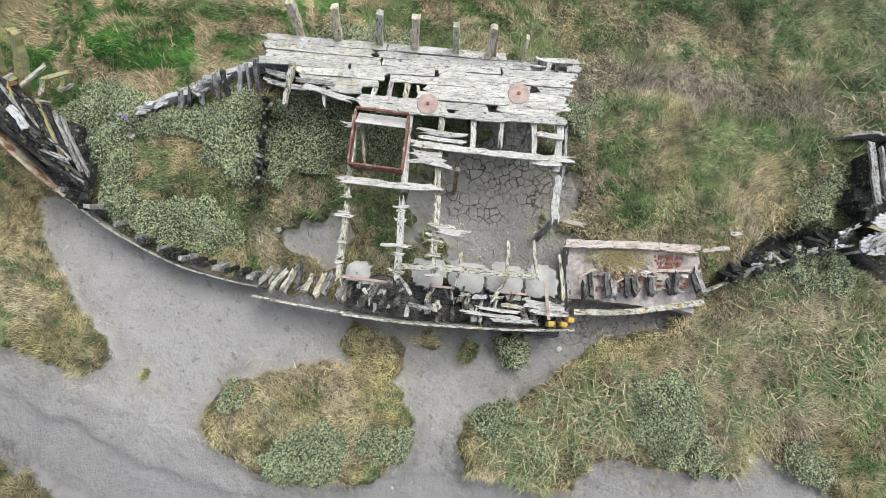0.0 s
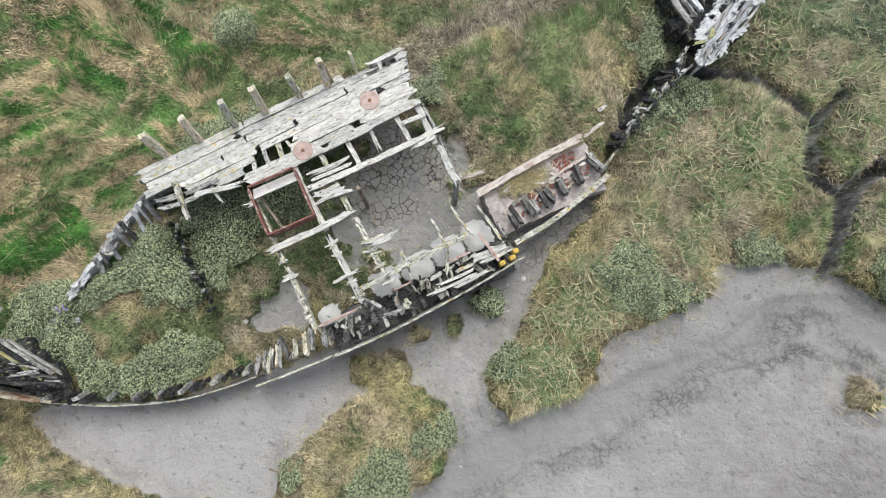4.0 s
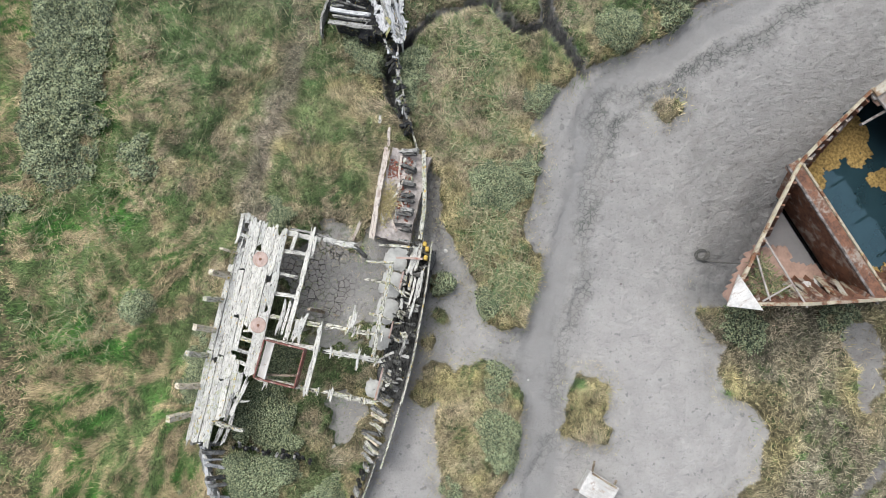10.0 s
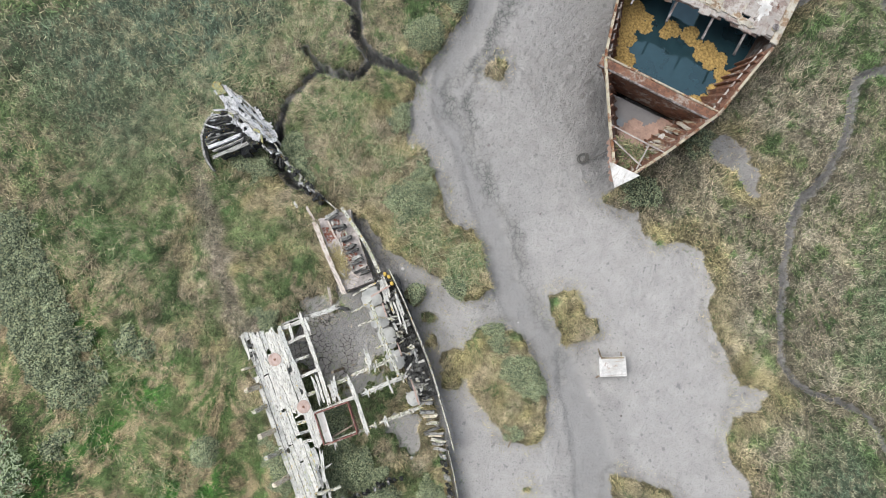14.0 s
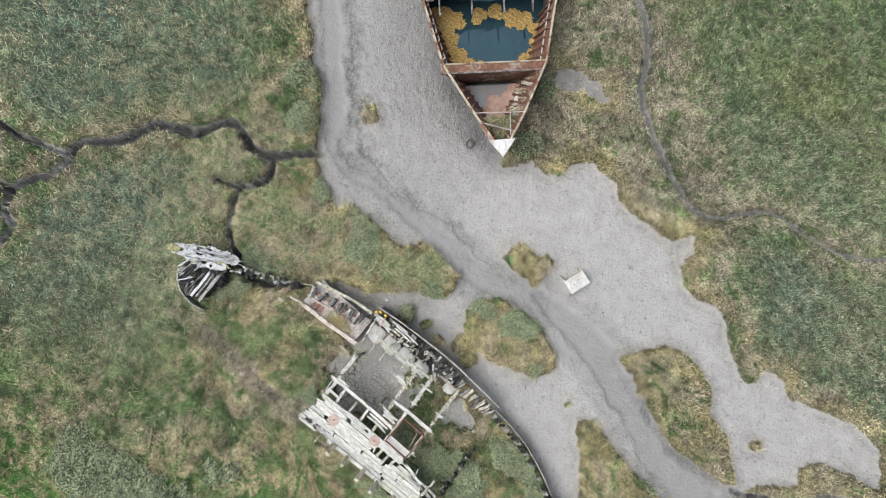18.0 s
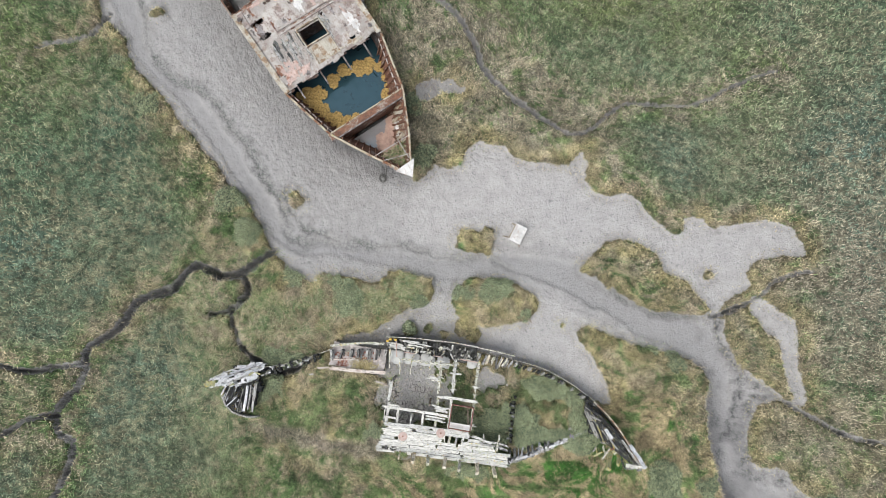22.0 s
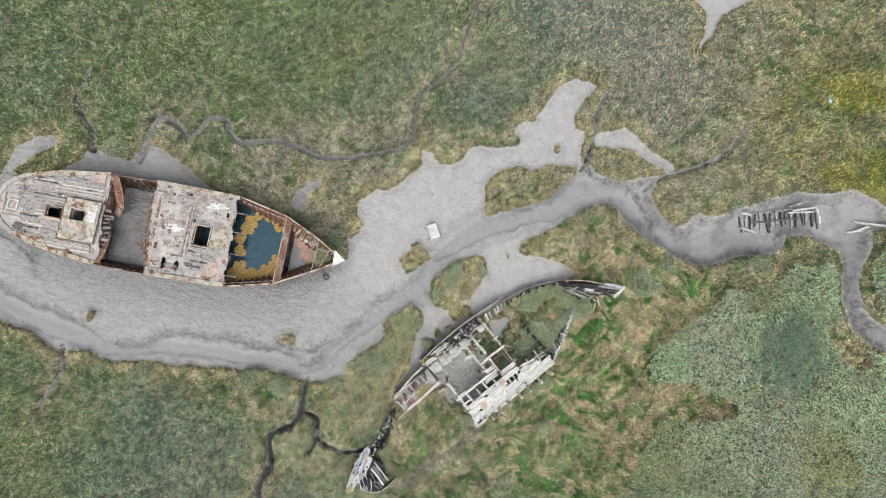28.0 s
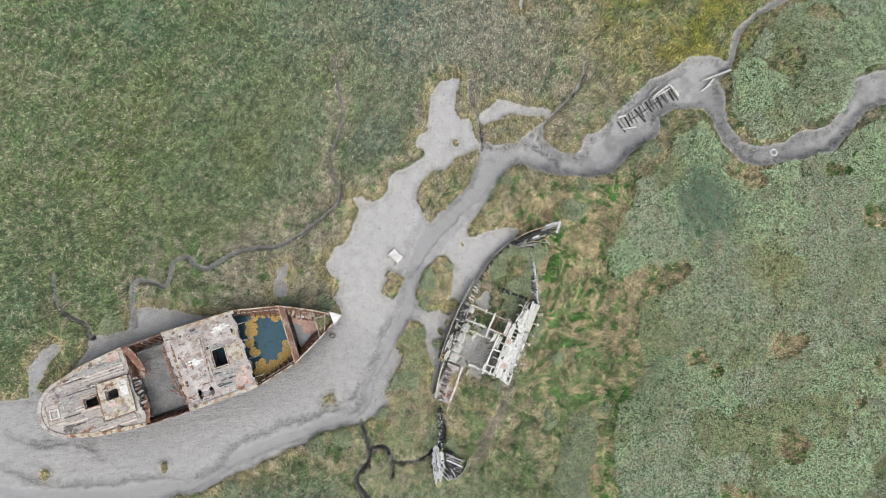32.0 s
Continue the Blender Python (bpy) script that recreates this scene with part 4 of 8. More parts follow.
    trodden = smooth(0.45, 0.0, sample(trod, x, y) + 0.4 * (vnoise(x, y, 0.5, 178) - 0.5))[:, None] * 0.8
    tan, m = tan * (1 - trodden) + np.array((0.40, 0.34, 0.28))[None] * trodden, np.maximum(m, trodden)
    mottle = 0.78 + 0.2 * calm + (0.44 - 0.30 * calm) * smooth(0.2, 0.8, 0.6 * vnoise(x, y, 0.75, 176) + 0.4 * vnoise(x, y, 0.33, 177))
    return (green * (1 - m) + tan * m) * mottle[:, None] * (0.42 + 1.2 * (0.6 * vnoise(x, y, 0.11, 180) + 0.4 * vnoise(x, y, 0.3, 181)))[:, None]


def blades(name, x, y, z, length, width, lean, heading, tone, material, label, category):
    """One joined mesh of narrow three-cornered blades, each bent over to its own side."""
    n = len(x)
    c, s = np.cos(heading), np.sin(heading)
    run, rise = length * np.sin(lean), length * np.cos(lean)
    co = np.empty((n, 3, 3), np.float32)
    co[:, 0] = np.stack([x - s * width / 2, y + c * width / 2, z], -1)
    co[:, 1] = np.stack([x + s * width / 2, y - c * width / 2, z], -1)
    co[:, 2] = np.stack([x + c * run, y + s * run, z + rise], -1)
    me = bpy.data.meshes.new(name)
    me.vertices.add(n * 3)
    me.vertices.foreach_set("co", co.ravel())
    me.loops.add(n * 3)
    me.loops.foreach_set("vertex_index", np.arange(n * 3, dtype=np.int32))
    me.polygons.add(n)
    me.polygons.foreach_set("loop_start", np.arange(0, n * 3, 3, dtype=np.int32))
    col = np.ones((n, 3, 4), np.float32)
    col[:, :, :3] = tone[:, None, :]
    me.attributes.new("tone", "FLOAT_COLOR", "POINT").data.foreach_set("color", col.ravel())
    me.materials.append(material)
    me.update(calc_edges=True)
    return tagged(new(name, me), label, category, kind="stuff")


SHRUB_FIELD = np.full(XX.shape, 1e9)
for x_, y_, r_ in SHRUBS + SHRUBS_FAR:
    SHRUB_FIELD = np.minimum(SHRUB_FIELD, np.hypot(WX + 1.5 * (WX - XX) - x_, WY + 1.5 * (WY - YY) - y_) - r_)
SHRUB_FIELD = SHRUB_FIELD + (fbm(XX, YY, 0.9, 96, 4) - 0.45) * 1.1
# the middle of the bow is left to golden grass
SHRUB_FIELD = np.maximum(SHRUB_FIELD, 0.75 - np.hypot((to_wood(WX, WY)[0] - 6.9) / 1.5, (to_wood(WX, WY)[1] + 0.95) / 0.75) * 0.75)
REED_FIELD = np.minimum(polygon_distance(WX + (fbm(XX, YY, 4, 71, 3) - 0.5) * 2, WY + (fbm(XX, YY, 4, 72, 3) - 0.5) * 2, REED_EAST), polygon_distance(WX, WY, REED_NORTH))
# open grass glades in the reeds
REED_FIELD = np.maximum(REED_FIELD, (fbm(XX, YY, 5.0, 80, 3) - 0.73) * 8)
for x_, y_, r_ in GLADES:
    REED_FIELD = np.maximum(REED_FIELD, 0.75 * r_ - np.hypot(WX - x_, (WY - y_) * 1.5) + (fbm(XX, YY, 1.4, 73, 3) - 0.5) * 2.6)


def scatter(n, x0, x1, y0, y1, rng):
    return rng.uniform(x0, x1, n), rng.uniform(y0, y1, n)


def grass(name, n, box, length, width, rng, label, near=None, material=None, open_turf=0.0):
    x, y = scatter(n, *box, rng)
    keep = (sample(MUD, x, y) > 0.03 + 0.14 * rng.random(n) - 0.45 * (rng.random(n) < 0.10) * (1 - smooth(0.05, -0.1, sample(bed, x, y)))) & ((sample(SHRUB_FIELD, x, y) > -0.1) | (rng.random(n) < 0.16)) & (sample(REED_FIELD, x, y) > -0.2)
    wu_, wv_ = to_wood(x, y)
    keep |= (np.abs(wu_ - 1.0) < 4.0) & (np.abs(wv_ - 1.2) < 1.9) & (rng.random(n) < 0.05 + 0.3 * smooth(0.5, 0.7, fbm(x, y, 0.5, 152, 2)))
    keep &= rng.random(n) > 0.6 * smooth(0.25, 0.0, sample(trod, x, y))
    keep &= rng.random(n) < 1.0 - open_turf * smooth(0.62, 0.28, vnoise(x, y, 0.26, 190))
    a, b = to_steel(x, y)
    keep &= ~((np.abs(a) < 11.4) & (np.abs(b + 0.12) < np.interp(a, HULL_X, HULL_Y) - 0.05))
    if near is not None:
        keep &= near(x, y)
    x, y = x[keep], y[keep]
    n = len(x)
    sweep = fbm(x, y, 1.3, 30, 2) * 4 * math.pi + rng.normal(0, 2.6 if open_turf else 0.9, n)
    lean = np.radians(np.clip(rng.normal(56, 18, n), 8, 86))
    tall = length * (0.5 + 0.9 * fbm(x, y, 1.1, 33, 2)) * rng.uniform(0.6, 1.3, n)
    return blades(name, x, y, sample(Z, x, y) - 0.02, tall, width * rng.uniform(0.6, 1.4, n), lean, sweep, sward_colour(x, y, rng), material or GRASS_MAT, label, "grass")


RNG = np.random.default_rng(7)
# old blades under the grass: the same colours, darkened to paint the shade there
shaded_thatch = np.ones((XX.size, 4), np.float32)
shaded_thatch[:, :3] = sward_colour(XX.ravel(), YY.ravel(), np.random.default_rng(8)) * 0.42
bpy.data.objects["ground"].data.attributes.new("sward", "FLOAT_COLOR", "POINT").data.foreach_set("color", shaded_thatch.ravel())
grass("marsh_grass", 820000, NEAR, 0.18, 0.0105, RNG, "long tangled straw and green salt marsh grass")
grass("marsh_grass", 40000, NEAR, 0.24, 0.018, RNG, "broad-bladed straw and green marsh grass tussocks")
outside = lambda x, y: ~((x > NEAR[0]) & (x < NEAR[1]) & (y > NEAR[2]) & (y < NEAR[3]))
MIDDLE = (-24.0, 15.0, -24.0, 12.0)
grass("marsh_grass", 640000, MIDDLE, 0.19, 0.03, RNG, "matted green and brown marsh grass on the creek banks", outside, TURF_MAT, 0.45)
beyond = lambda x, y: ~((x > MIDDLE[0]) & (x < MIDDLE[1]) & (y > MIDDLE[2]) & (y < MIDDLE[3]))
grass("marsh_grass", 1000000, (-42, 42, -34, 30), 0.21, 0.055, RNG, "rough green and brown marsh grass over the flats", beyond, TURF_MAT, 0.5)


def shrubbery(name, spots, per_m2, leaf, rng, label, bright=1.0):
    xs, ys, zs = [], [], []
    for cx, cy, r in spots:
        n = int(per_m2 * math.pi * r * r * 1.5)
        a, d = rng.uniform(0, 2 * math.pi, n), np.sqrt(rng.random(n)) * r * 1.2
        x, y = cx + d * np.cos(a), cy + d * np.sin(a)
        k = (sample(SHRUB_FIELD, x, y) < 0.12 * rng.random(n)) & (sample(MUD, x, y) > -0.05)
        x, y = x[k], y[k]
        dome = np.clip(-sample(SHRUB_FIELD, x, y) / 0.5, 0.05, 1)
        lump = fbm(x, y, 0.35, 90, 2)
        xs.append(x), ys.append(y), zs.append(sample(Z, x, y) + (0.08 + 0.38 * np.sqrt(dome) * (0.35 + 0.9 * lump)) * (1 - 0.55 * rng.random(len(x)) ** 2))
    x, y, z = np.concatenate(xs), np.concatenate(ys), np.concatenate(zs)
    n = len(x)
    tone = GREY_GREEN[None] * (0.55 + 0.75 * fbm(x, y, 0.5, 95, 2))[:, None] * np.array([1, 1, 1])[None]
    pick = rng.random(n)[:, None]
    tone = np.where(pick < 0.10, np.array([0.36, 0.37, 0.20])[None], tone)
    # over a third near-black, painting in the shade between the leaves
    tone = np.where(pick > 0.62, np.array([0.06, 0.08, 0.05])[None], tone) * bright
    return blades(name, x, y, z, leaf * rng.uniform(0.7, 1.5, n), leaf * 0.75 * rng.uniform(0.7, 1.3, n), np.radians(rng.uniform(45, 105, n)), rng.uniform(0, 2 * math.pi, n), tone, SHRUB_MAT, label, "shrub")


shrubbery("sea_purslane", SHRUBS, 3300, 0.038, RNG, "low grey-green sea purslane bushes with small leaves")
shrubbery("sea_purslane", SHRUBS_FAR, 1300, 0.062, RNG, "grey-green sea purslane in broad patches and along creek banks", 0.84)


def reeds(n, rng):
    """A bed of rounded bushes, each with a tint of its own, lower and thinner where they meet."""
    x, y = scatter(n, 10, 42, -34, 30, rng)
    k = (sample(REED_FIELD, x, y) < -0.1 * rng.random(n)) & (sample(MUD, x, y) > 0.05)
    x, y = x[k], y[k]
    n = len(x)
    cx, cy = rng.uniform(9, 43, 260), rng.uniform(-35, 31, 260)
    cr, hue = rng.uniform(0.8, 2.6, 260), rng.uniform(0, 1, 260)
    wx, wy = x + (fbm(x, y, 0.8, 105, 2) - 0.5) * 0.9, y + (fbm(x, y, 0.8, 106, 2) - 0.5) * 0.9
    best, who = np.full(n, 1e9), np.zeros(n, int)
    for q in range(260):
        d = np.hypot(wx - cx[q], wy - cy[q]) / cr[q]
        who, best = np.where(d < best, q, who), np.minimum(d, best)
    dome = np.sqrt(np.clip(1.0 - (best / 1.5) ** 2, 0.0, 1))
    lump = fbm(x, y, 0.45, 101, 2)
    tints = np.array([[0.26, 0.305, 0.155], [0.24, 0.29, 0.175], [0.24, 0.28, 0.19], [0.215, 0.28, 0.165]])
    # lit crowns put into the tone: higher domes and lumps are lighter
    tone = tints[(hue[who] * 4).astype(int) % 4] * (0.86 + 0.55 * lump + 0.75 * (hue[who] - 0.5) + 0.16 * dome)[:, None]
    teal = smooth(3.2, 1.2, np.hypot(x - 20.0, (y - 3.0) * 0.8) + 2.0 * (lump - 0.5))[:, None]
    lime = smooth(3.0, 1.0, np.hypot(x - 24.5, y + 2.2) + 2.0 * (lump - 0.5))[:, None]
    tone = tone * (1 - teal) + np.array([0.13, 0.21, 0.14])[None] * teal
    tone = tone * (1 - 0.6 * lime) + np.array([0.30, 0.31, 0.13])[None] * 0.6 * lime
    pick = rng.random(n)[:, None]
    # near-black leaves stand for the shaded gaps in the bushes
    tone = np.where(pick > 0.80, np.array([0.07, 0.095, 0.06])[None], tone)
    tone = np.where(pick < 0.03, np.array([0.33, 0.25, 0.22])[None], tone)
    z = sample(Z, x, y) + (0.15 + 0.8 * dome * (0.45 + 0.75 * lump)) * rng.uniform(0.6, 1.0, n)
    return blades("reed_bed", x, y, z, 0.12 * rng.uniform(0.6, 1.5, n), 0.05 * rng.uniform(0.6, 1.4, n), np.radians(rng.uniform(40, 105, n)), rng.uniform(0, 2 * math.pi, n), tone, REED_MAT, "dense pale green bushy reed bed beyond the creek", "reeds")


reeds(640000, RNG)


def straps(spots, n_each, rng, label):
    """Long loose strap leaves in tussocks."""
    xs, ys = [], []
    for cx, cy, r in spots:
        a, d = rng.uniform(0, 2 * math.pi, n_each), np.sqrt(rng.random(n_each)) * r
        xs.append(cx + d * np.cos(a)), ys.append(cy + d * np.sin(a))
    x, y = np.concatenate(xs), np.concatenate(ys)
    k = (sample(MUD, x, y) > 0.15) & (fbm(x, y, 0.6, 160, 2) > 0.40)
    x, y = x[k], y[k]
    n = len(x)
    tone = np.where(rng.random(n)[:, None] < 0.55, np.array([0.15, 0.215, 0.10])[None], np.array([0.41, 0.375, 0.235])[None])
    return blades("strap_grass", x, y, sample(Z, x, y) + rng.uniform(0.0, 0.15, n), rng.uniform(0.22, 0.5, n), rng.uniform(0.014, 0.028, n), np.radians(rng.uniform(45, 88, n)), rng.uniform(0, 2 * math.pi, n), tone, REED_MAT, label, "grass")


straps([(-3.6, -15.2, 1.2), (-5.0, -17.8, 1.3), (-2.6, -18.0, 1.6), (-0.5, -17.2, 1.2), (-2.7, -8.6, 0.9), (-3.0, -12.6, 1.2), (-2.4, -14.2, 1.9), (-3.5, -11.6, 1.3), (-2.6, -9.6, 1.0), (0.6, -17.5, 2.0), (-1.5, -19.5, 2.5), (9.5, -12.5, 2.2), (7.5, -17.5, 2.5), (-3.0, -7.4, 0.8), (10, -9, 1.5)], 620, RNG, "coarse tussocks of long strap-leaved marsh grass")

# ---- building blocks ----
def part(name, me, material, parent, m=None, label=""):
    """Links a mesh or bmesh as one object under a thing or a part, at the pose m in the parent's own frame."""
    if not isinstance(me, bpy.types.Mesh):
        data = bpy.data.meshes.new(name)
        me.to_mesh(data)
        me.free()
        me = data
    if material and not me.materials:
        me.materials.append(material)
    ob = new(name, me)
    ob.parent = parent
    if m is not None:
        ob.matrix_basis = m
    if label:
        ob["label"] = label
    return ob


def anchor(name, m, label, category, group=""):
    ob = new(name)
    ob.empty_display_size = 0.3
    ob.matrix_basis = m
    return tagged(ob, label, category, group)


def plank_mesh(length, width, thick, rag, seed, rings=7, across=4, warp=0.02, nick=1.0):
    """A split, weathered board along x, its ends broken to uneven points."""
    rng = random.Random(seed)
    bm = bmesh.new()
    ends = [[rng.uniform(0, rag) * (1.6 if rng.random() < 0.3 else 0.7) for _ in range(across + 1)] for _ in range(2)]
    phase = rng.uniform(0, 6)
    tops, bots = [], []
    for i in range(rings):
        f = i / (rings - 1)
        bend = warp * math.sin(f * 5 + phase)
        edge = [(rng.uniform(-0.05, 0.05) + (rng.uniform(0.05, 0.16) if rng.random() < 0.25 else 0)) * width * k * nick for k in (1, -1)]
        trow, brow = [], []
        for j in range(across + 1):
            g = j / across
            x = -length / 2 + ends[0][j] + f * (length - ends[0][j] - ends[1][j])
            y = (g - 0.5) * width + bend + (edge[0] if j == 0 else edge[1] if j == across else 0)
            z = rng.uniform(-0.12, 0.12) * thick + 0.6 * bend
            trow.append(bm.verts.new((x, y, thick / 2 + z)))
            brow.append(bm.verts.new((x, y, -thick / 2 + z)))
        tops.append(trow), bots.append(brow)
    for i in range(rings - 1):
        for j in range(across):
            bm.faces.new((tops[i][j], tops[i + 1][j], tops[i + 1][j + 1], tops[i][j + 1]))
            bm.faces.new((bots[i][j + 1], bots[i + 1][j + 1], bots[i + 1][j], bots[i][j]))
        bm.faces.new((bots[i][0], bots[i + 1][0], tops[i + 1][0], tops[i][0]))
        bm.faces.new((tops[i][across], tops[i + 1][across], bots[i + 1][across], bots[i][across]))
    for j in range(across):
        bm.faces.new((bots[0][j + 1], bots[0][j], tops[0][j], tops[0][j + 1]))
        bm.faces.new((bots[-1][j], bots[-1][j + 1], tops[-1][j + 1], tops[-1][j]))
    me = bpy.data.meshes.new("board")
    bm.to_mesh(me)
    bm.free()
    return me


def between(a, b, twist=0.0):
    """The pose that lays a piece along x from a to b, its z as near upright as can be."""
    a, b = Vector(a), Vector(b)
    x = (b - a).normalized()
    up = Vector((0, 0, 1)) if abs(x.z) < 0.95 else Vector((0, 1, 0))
    y = up.cross(x).normalized()
    z = x.cross(y)
    m = Matrix((x, y, z)).transposed().to_4x4()
    return Matrix.Translation((a + b) / 2) @ m @ Matrix.Rotation(twist, 4, "X")


SEED = [100]


def board(parent, name, a, b, width, thick, material, rag=0.15, twist=0.0, label="", across=4, rings=7, nick=1.0):
    SEED[0] += 1
    length = (Vector(b) - Vector(a)).length
    rings = max(rings, min(26, int(length / 0.13)))
    me = plank_mesh(length, width, thick, min(rag, length * 0.3), SEED[0], rings, across, min(0.02, width * 0.1) * min(1.0, nick), nick)
    return part(name, me, material, parent, between(a, b, twist), label)


def smooth_path(points, n):
    """n points along a curve through the given ones (Catmull-Rom)."""
    p = [Vector(q) for q in points]
    p = [p[0] * 2 - p[1]] + p + [p[-1] * 2 - p[-2]]
    out = []
    segs = len(p) - 3
    for k in range(n):
        f = k / (n - 1) * segs
        i = min(int(f), segs - 1)
        t = f - i
        a, b, c, d = p[i:i + 4]
        out.append(0.5 * ((2 * b) + (c - a) * t + (2 * a - 5 * b + 4 * c - d) * t * t + (3 * b - a - 3 * c + d) * t ** 3))
    return out


def strip(points, thick, height, n=24, jag=0.0, seed=1, lean=0.0):
    """A plank or plate on edge that follows a curve: height downwards, thickness to either side, a ragged top."""
    rng = random.Random(seed)
    path = smooth_path(points, n)
    bm = bmesh.new()
    rings = []
    for i, p in enumerate(path):
        d = (path[min(i + 1, n - 1)] - path[max(i - 1, 0)])
        side = Vector((-d.y, d.x, 0)).normalized() * thick / 2
        drop = Vector((0, 0, height)) + side.normalized() * lean
        j = Vector((0, 0, rng.uniform(-jag, jag * 0.3)))
        rings.append([bm.verts.new(q) for q in (p + side + j, p - side + j, p - side - drop, p + side - drop)])
    for a, b in zip(rings, rings[1:]):
        for k in range(4):
            bm.faces.new((a[k], a[(k + 1) % 4], b[(k + 1) % 4], b[k]))
    bm.faces.new(rings[0][::-1])
    bm.faces.new(rings[-1])
    bmesh.ops.recalc_face_normals(bm, faces=bm.faces)
    return bm


def box(size, bevel=0.0, at=(0, 0, 0)):
    bm = bmesh.new()
    bmesh.ops.create_cube(bm, size=1.0, matrix=Matrix.Translation(at) @ Matrix.Diagonal((*size, 1)))
    if bevel:
        bmesh.ops.bevel(bm, geom=bm.edges[:], offset=bevel, segments=1, affect="EDGES")
    return bm


def plate(inside, x0, x1, y0, y1, step, z_of, thick, seed=3, wobble=0.25):
    """A sheet with any outline and any holes: the small cells whose middles lie inside it, given thickness, edges left uneven."""
    rng = random.Random(seed)
    nx, ny = int((x1 - x0) / step) + 1, int((y1 - y0) / step) + 1
    cells = {(i, j) for i in range(nx) for j in range(ny) if inside(x0 + (i + 0.5) * step, y0 + (j + 0.5) * step)}
    verts, faces, index = [], [], {}

    def corner(i, j, low):
        if (i, j, low) not in index:
            r = random.Random(i * 7919 + j * 104729 + seed)
            x = x0 + (i + r.uniform(-wobble, wobble)) * step
            y = y0 + (j + r.uniform(-wobble, wobble)) * step
            index[(i, j, low)] = len(verts)
            verts.append((x, y, z_of(x, y) - (thick if low else 0)))
        return index[(i, j, low)]
    for i, j in cells:
        faces.append([corner(i, j, 0), corner(i + 1, j, 0), corner(i + 1, j + 1, 0), corner(i, j + 1, 0)])
        faces.append([corner(i, j + 1, 1), corner(i + 1, j + 1, 1), corner(i + 1, j, 1), corner(i, j, 1)])
        for di, dj, a, b in ((-1, 0, (0, 1), (0, 0)), (1, 0, (1, 0), (1, 1)), (0, -1, (0, 0), (1, 0)), (0, 1, (1, 1), (0, 1))):
            if (i + di, j + dj) not in cells:
                p, q = (i + a[0], j + a[1]), (i + b[0], j + b[1])
                faces.append([corner(*q, 0), corner(*p, 0), corner(*p, 1), corner(*q, 1)])
    me = bpy.data.meshes.new("plate")
    me.from_pydata(verts, [], faces)
    me.update()
    return me

# ---- the wooden wreck: x runs to the bow, y to port's far side, z up ----
rnd = random.Random(5)
wreck = anchor("wooden_wreck", Matrix.Translation(WOOD_AT) @ Matrix.Rotation(WOOD_TURN, 4, "Z"),
               "bleached skeleton of a wooden barge lying in marsh grass", "shipwreck")


def W(u, v, z):
    return Vector((u, -v, z))


def wreck_floor(u, v):
    p = wreck.matrix_basis @ W(u, v, 0)
    return ground_z(p.x, p.y)


# side deck: long bleached boards, shorter towards the hatch
DECK_Z = 1.85
DECK_ROWS = [(1.60, 4.58, -0.30), (1.44, 4.60, -0.78), (1.285, 4.55, -1.74), (1.13, 4.66, -1.66), (0.975, 3.95, -1.70), (0.82, 3.92, -1.58), (0.665, 3.30, -1.66), (0.51, 2.62, -1.60), (0.36, 2.60, -1.68)]
deck = part("side_deck", box((6.0, 0.10, 0.12), 0.01, W(1.4, 1.45, 1.74)), GREY_WOOD, wreck, None, "bleached side deck of long split boards")
for row, (v0, ua, ub) in enumerate(DECK_ROWS):
    cuts = [ua]
    while cuts[-1] - ub > 3.2:
        cuts.append(cuts[-1] - rnd.uniform(1.7, 2.9))
    cuts.append(ub)
    if row in (5, 6):
        cuts = [ua, (2.1, 2.45)[row - 5], (1.35, 1.5)[row - 5], ub]
    for a, b in zip(cuts, cuts[1:]):
        if row in (5, 6) and a == cuts[1]:
            continue
        lift = rnd.uniform(-0.012, 0.014)
        ends = 0.16 if row > 3 else 0.07
        board(deck, "deck_plank", W(a, v0 - 0.042 * a, DECK_Z + lift), W(b + 0.012, v0 - 0.042 * b, DECK_Z + lift + rnd.uniform(-0.01, 0.01)),
              rnd.uniform(0.150, 0.157), 0.055, SPOTTED_WOOD if a > 3.4 and row < 7 else WHITE_WOOD, ends if (a == ua or b == ub) else 0.02, across=3, nick=0.45)
for a, b, v0, wd in ((4.5, 2.9, 1.62, 0.11), (2.2, 0.1, 0.30, 0.09), (0.9, -0.4, 0.28, 0.07), (-0.75, -1.74, 1.62, 0.09), (-1.45, -1.80, 1.46, 0.12), (-0.4, -1.1, 1.47, 0.05), (4.72, 4.1, 1.64, 0.08)):
    board(deck, "deck_plank", W(a, v0 - 0.042 * a, DECK_Z + 0.01), W(b, v0 - 0.042 * b, DECK_Z + 0.01), wd, 0.05, WHITE_WOOD, 0.2, across=3)

for u, va, vb, wd, mat in ((-0.95, 1.70, 1.30, 0.08, DARK_WOOD), (-1.12, 1.66, 1.34, 0.09, WHITE_WOOD), (-1.30, 1.62, 1.36, 0.10, DARK_WOOD), (-1.62, 1.72, 1.32, 0.12, WHITE_WOOD), (1.62, 1.0, 0.5, 0.12, LICHEN_WOOD), (1.95, 0.95, 0.45, 0.10, GREY_WOOD), (2.25, 0.85, 0.5, 0.09, WHITE_WOOD), (1.42, 0.9, 0.4, 0.07, LICHEN_WOOD)):
    board(deck, "deck_stub", W(u, va - 0.042 * u, DECK_Z - 0.03), W(u + rnd.uniform(-0.06, 0.06), vb - 0.042 * u, DECK_Z - 0.03), wd, 0.07, mat, 0.08, across=2, rings=5)

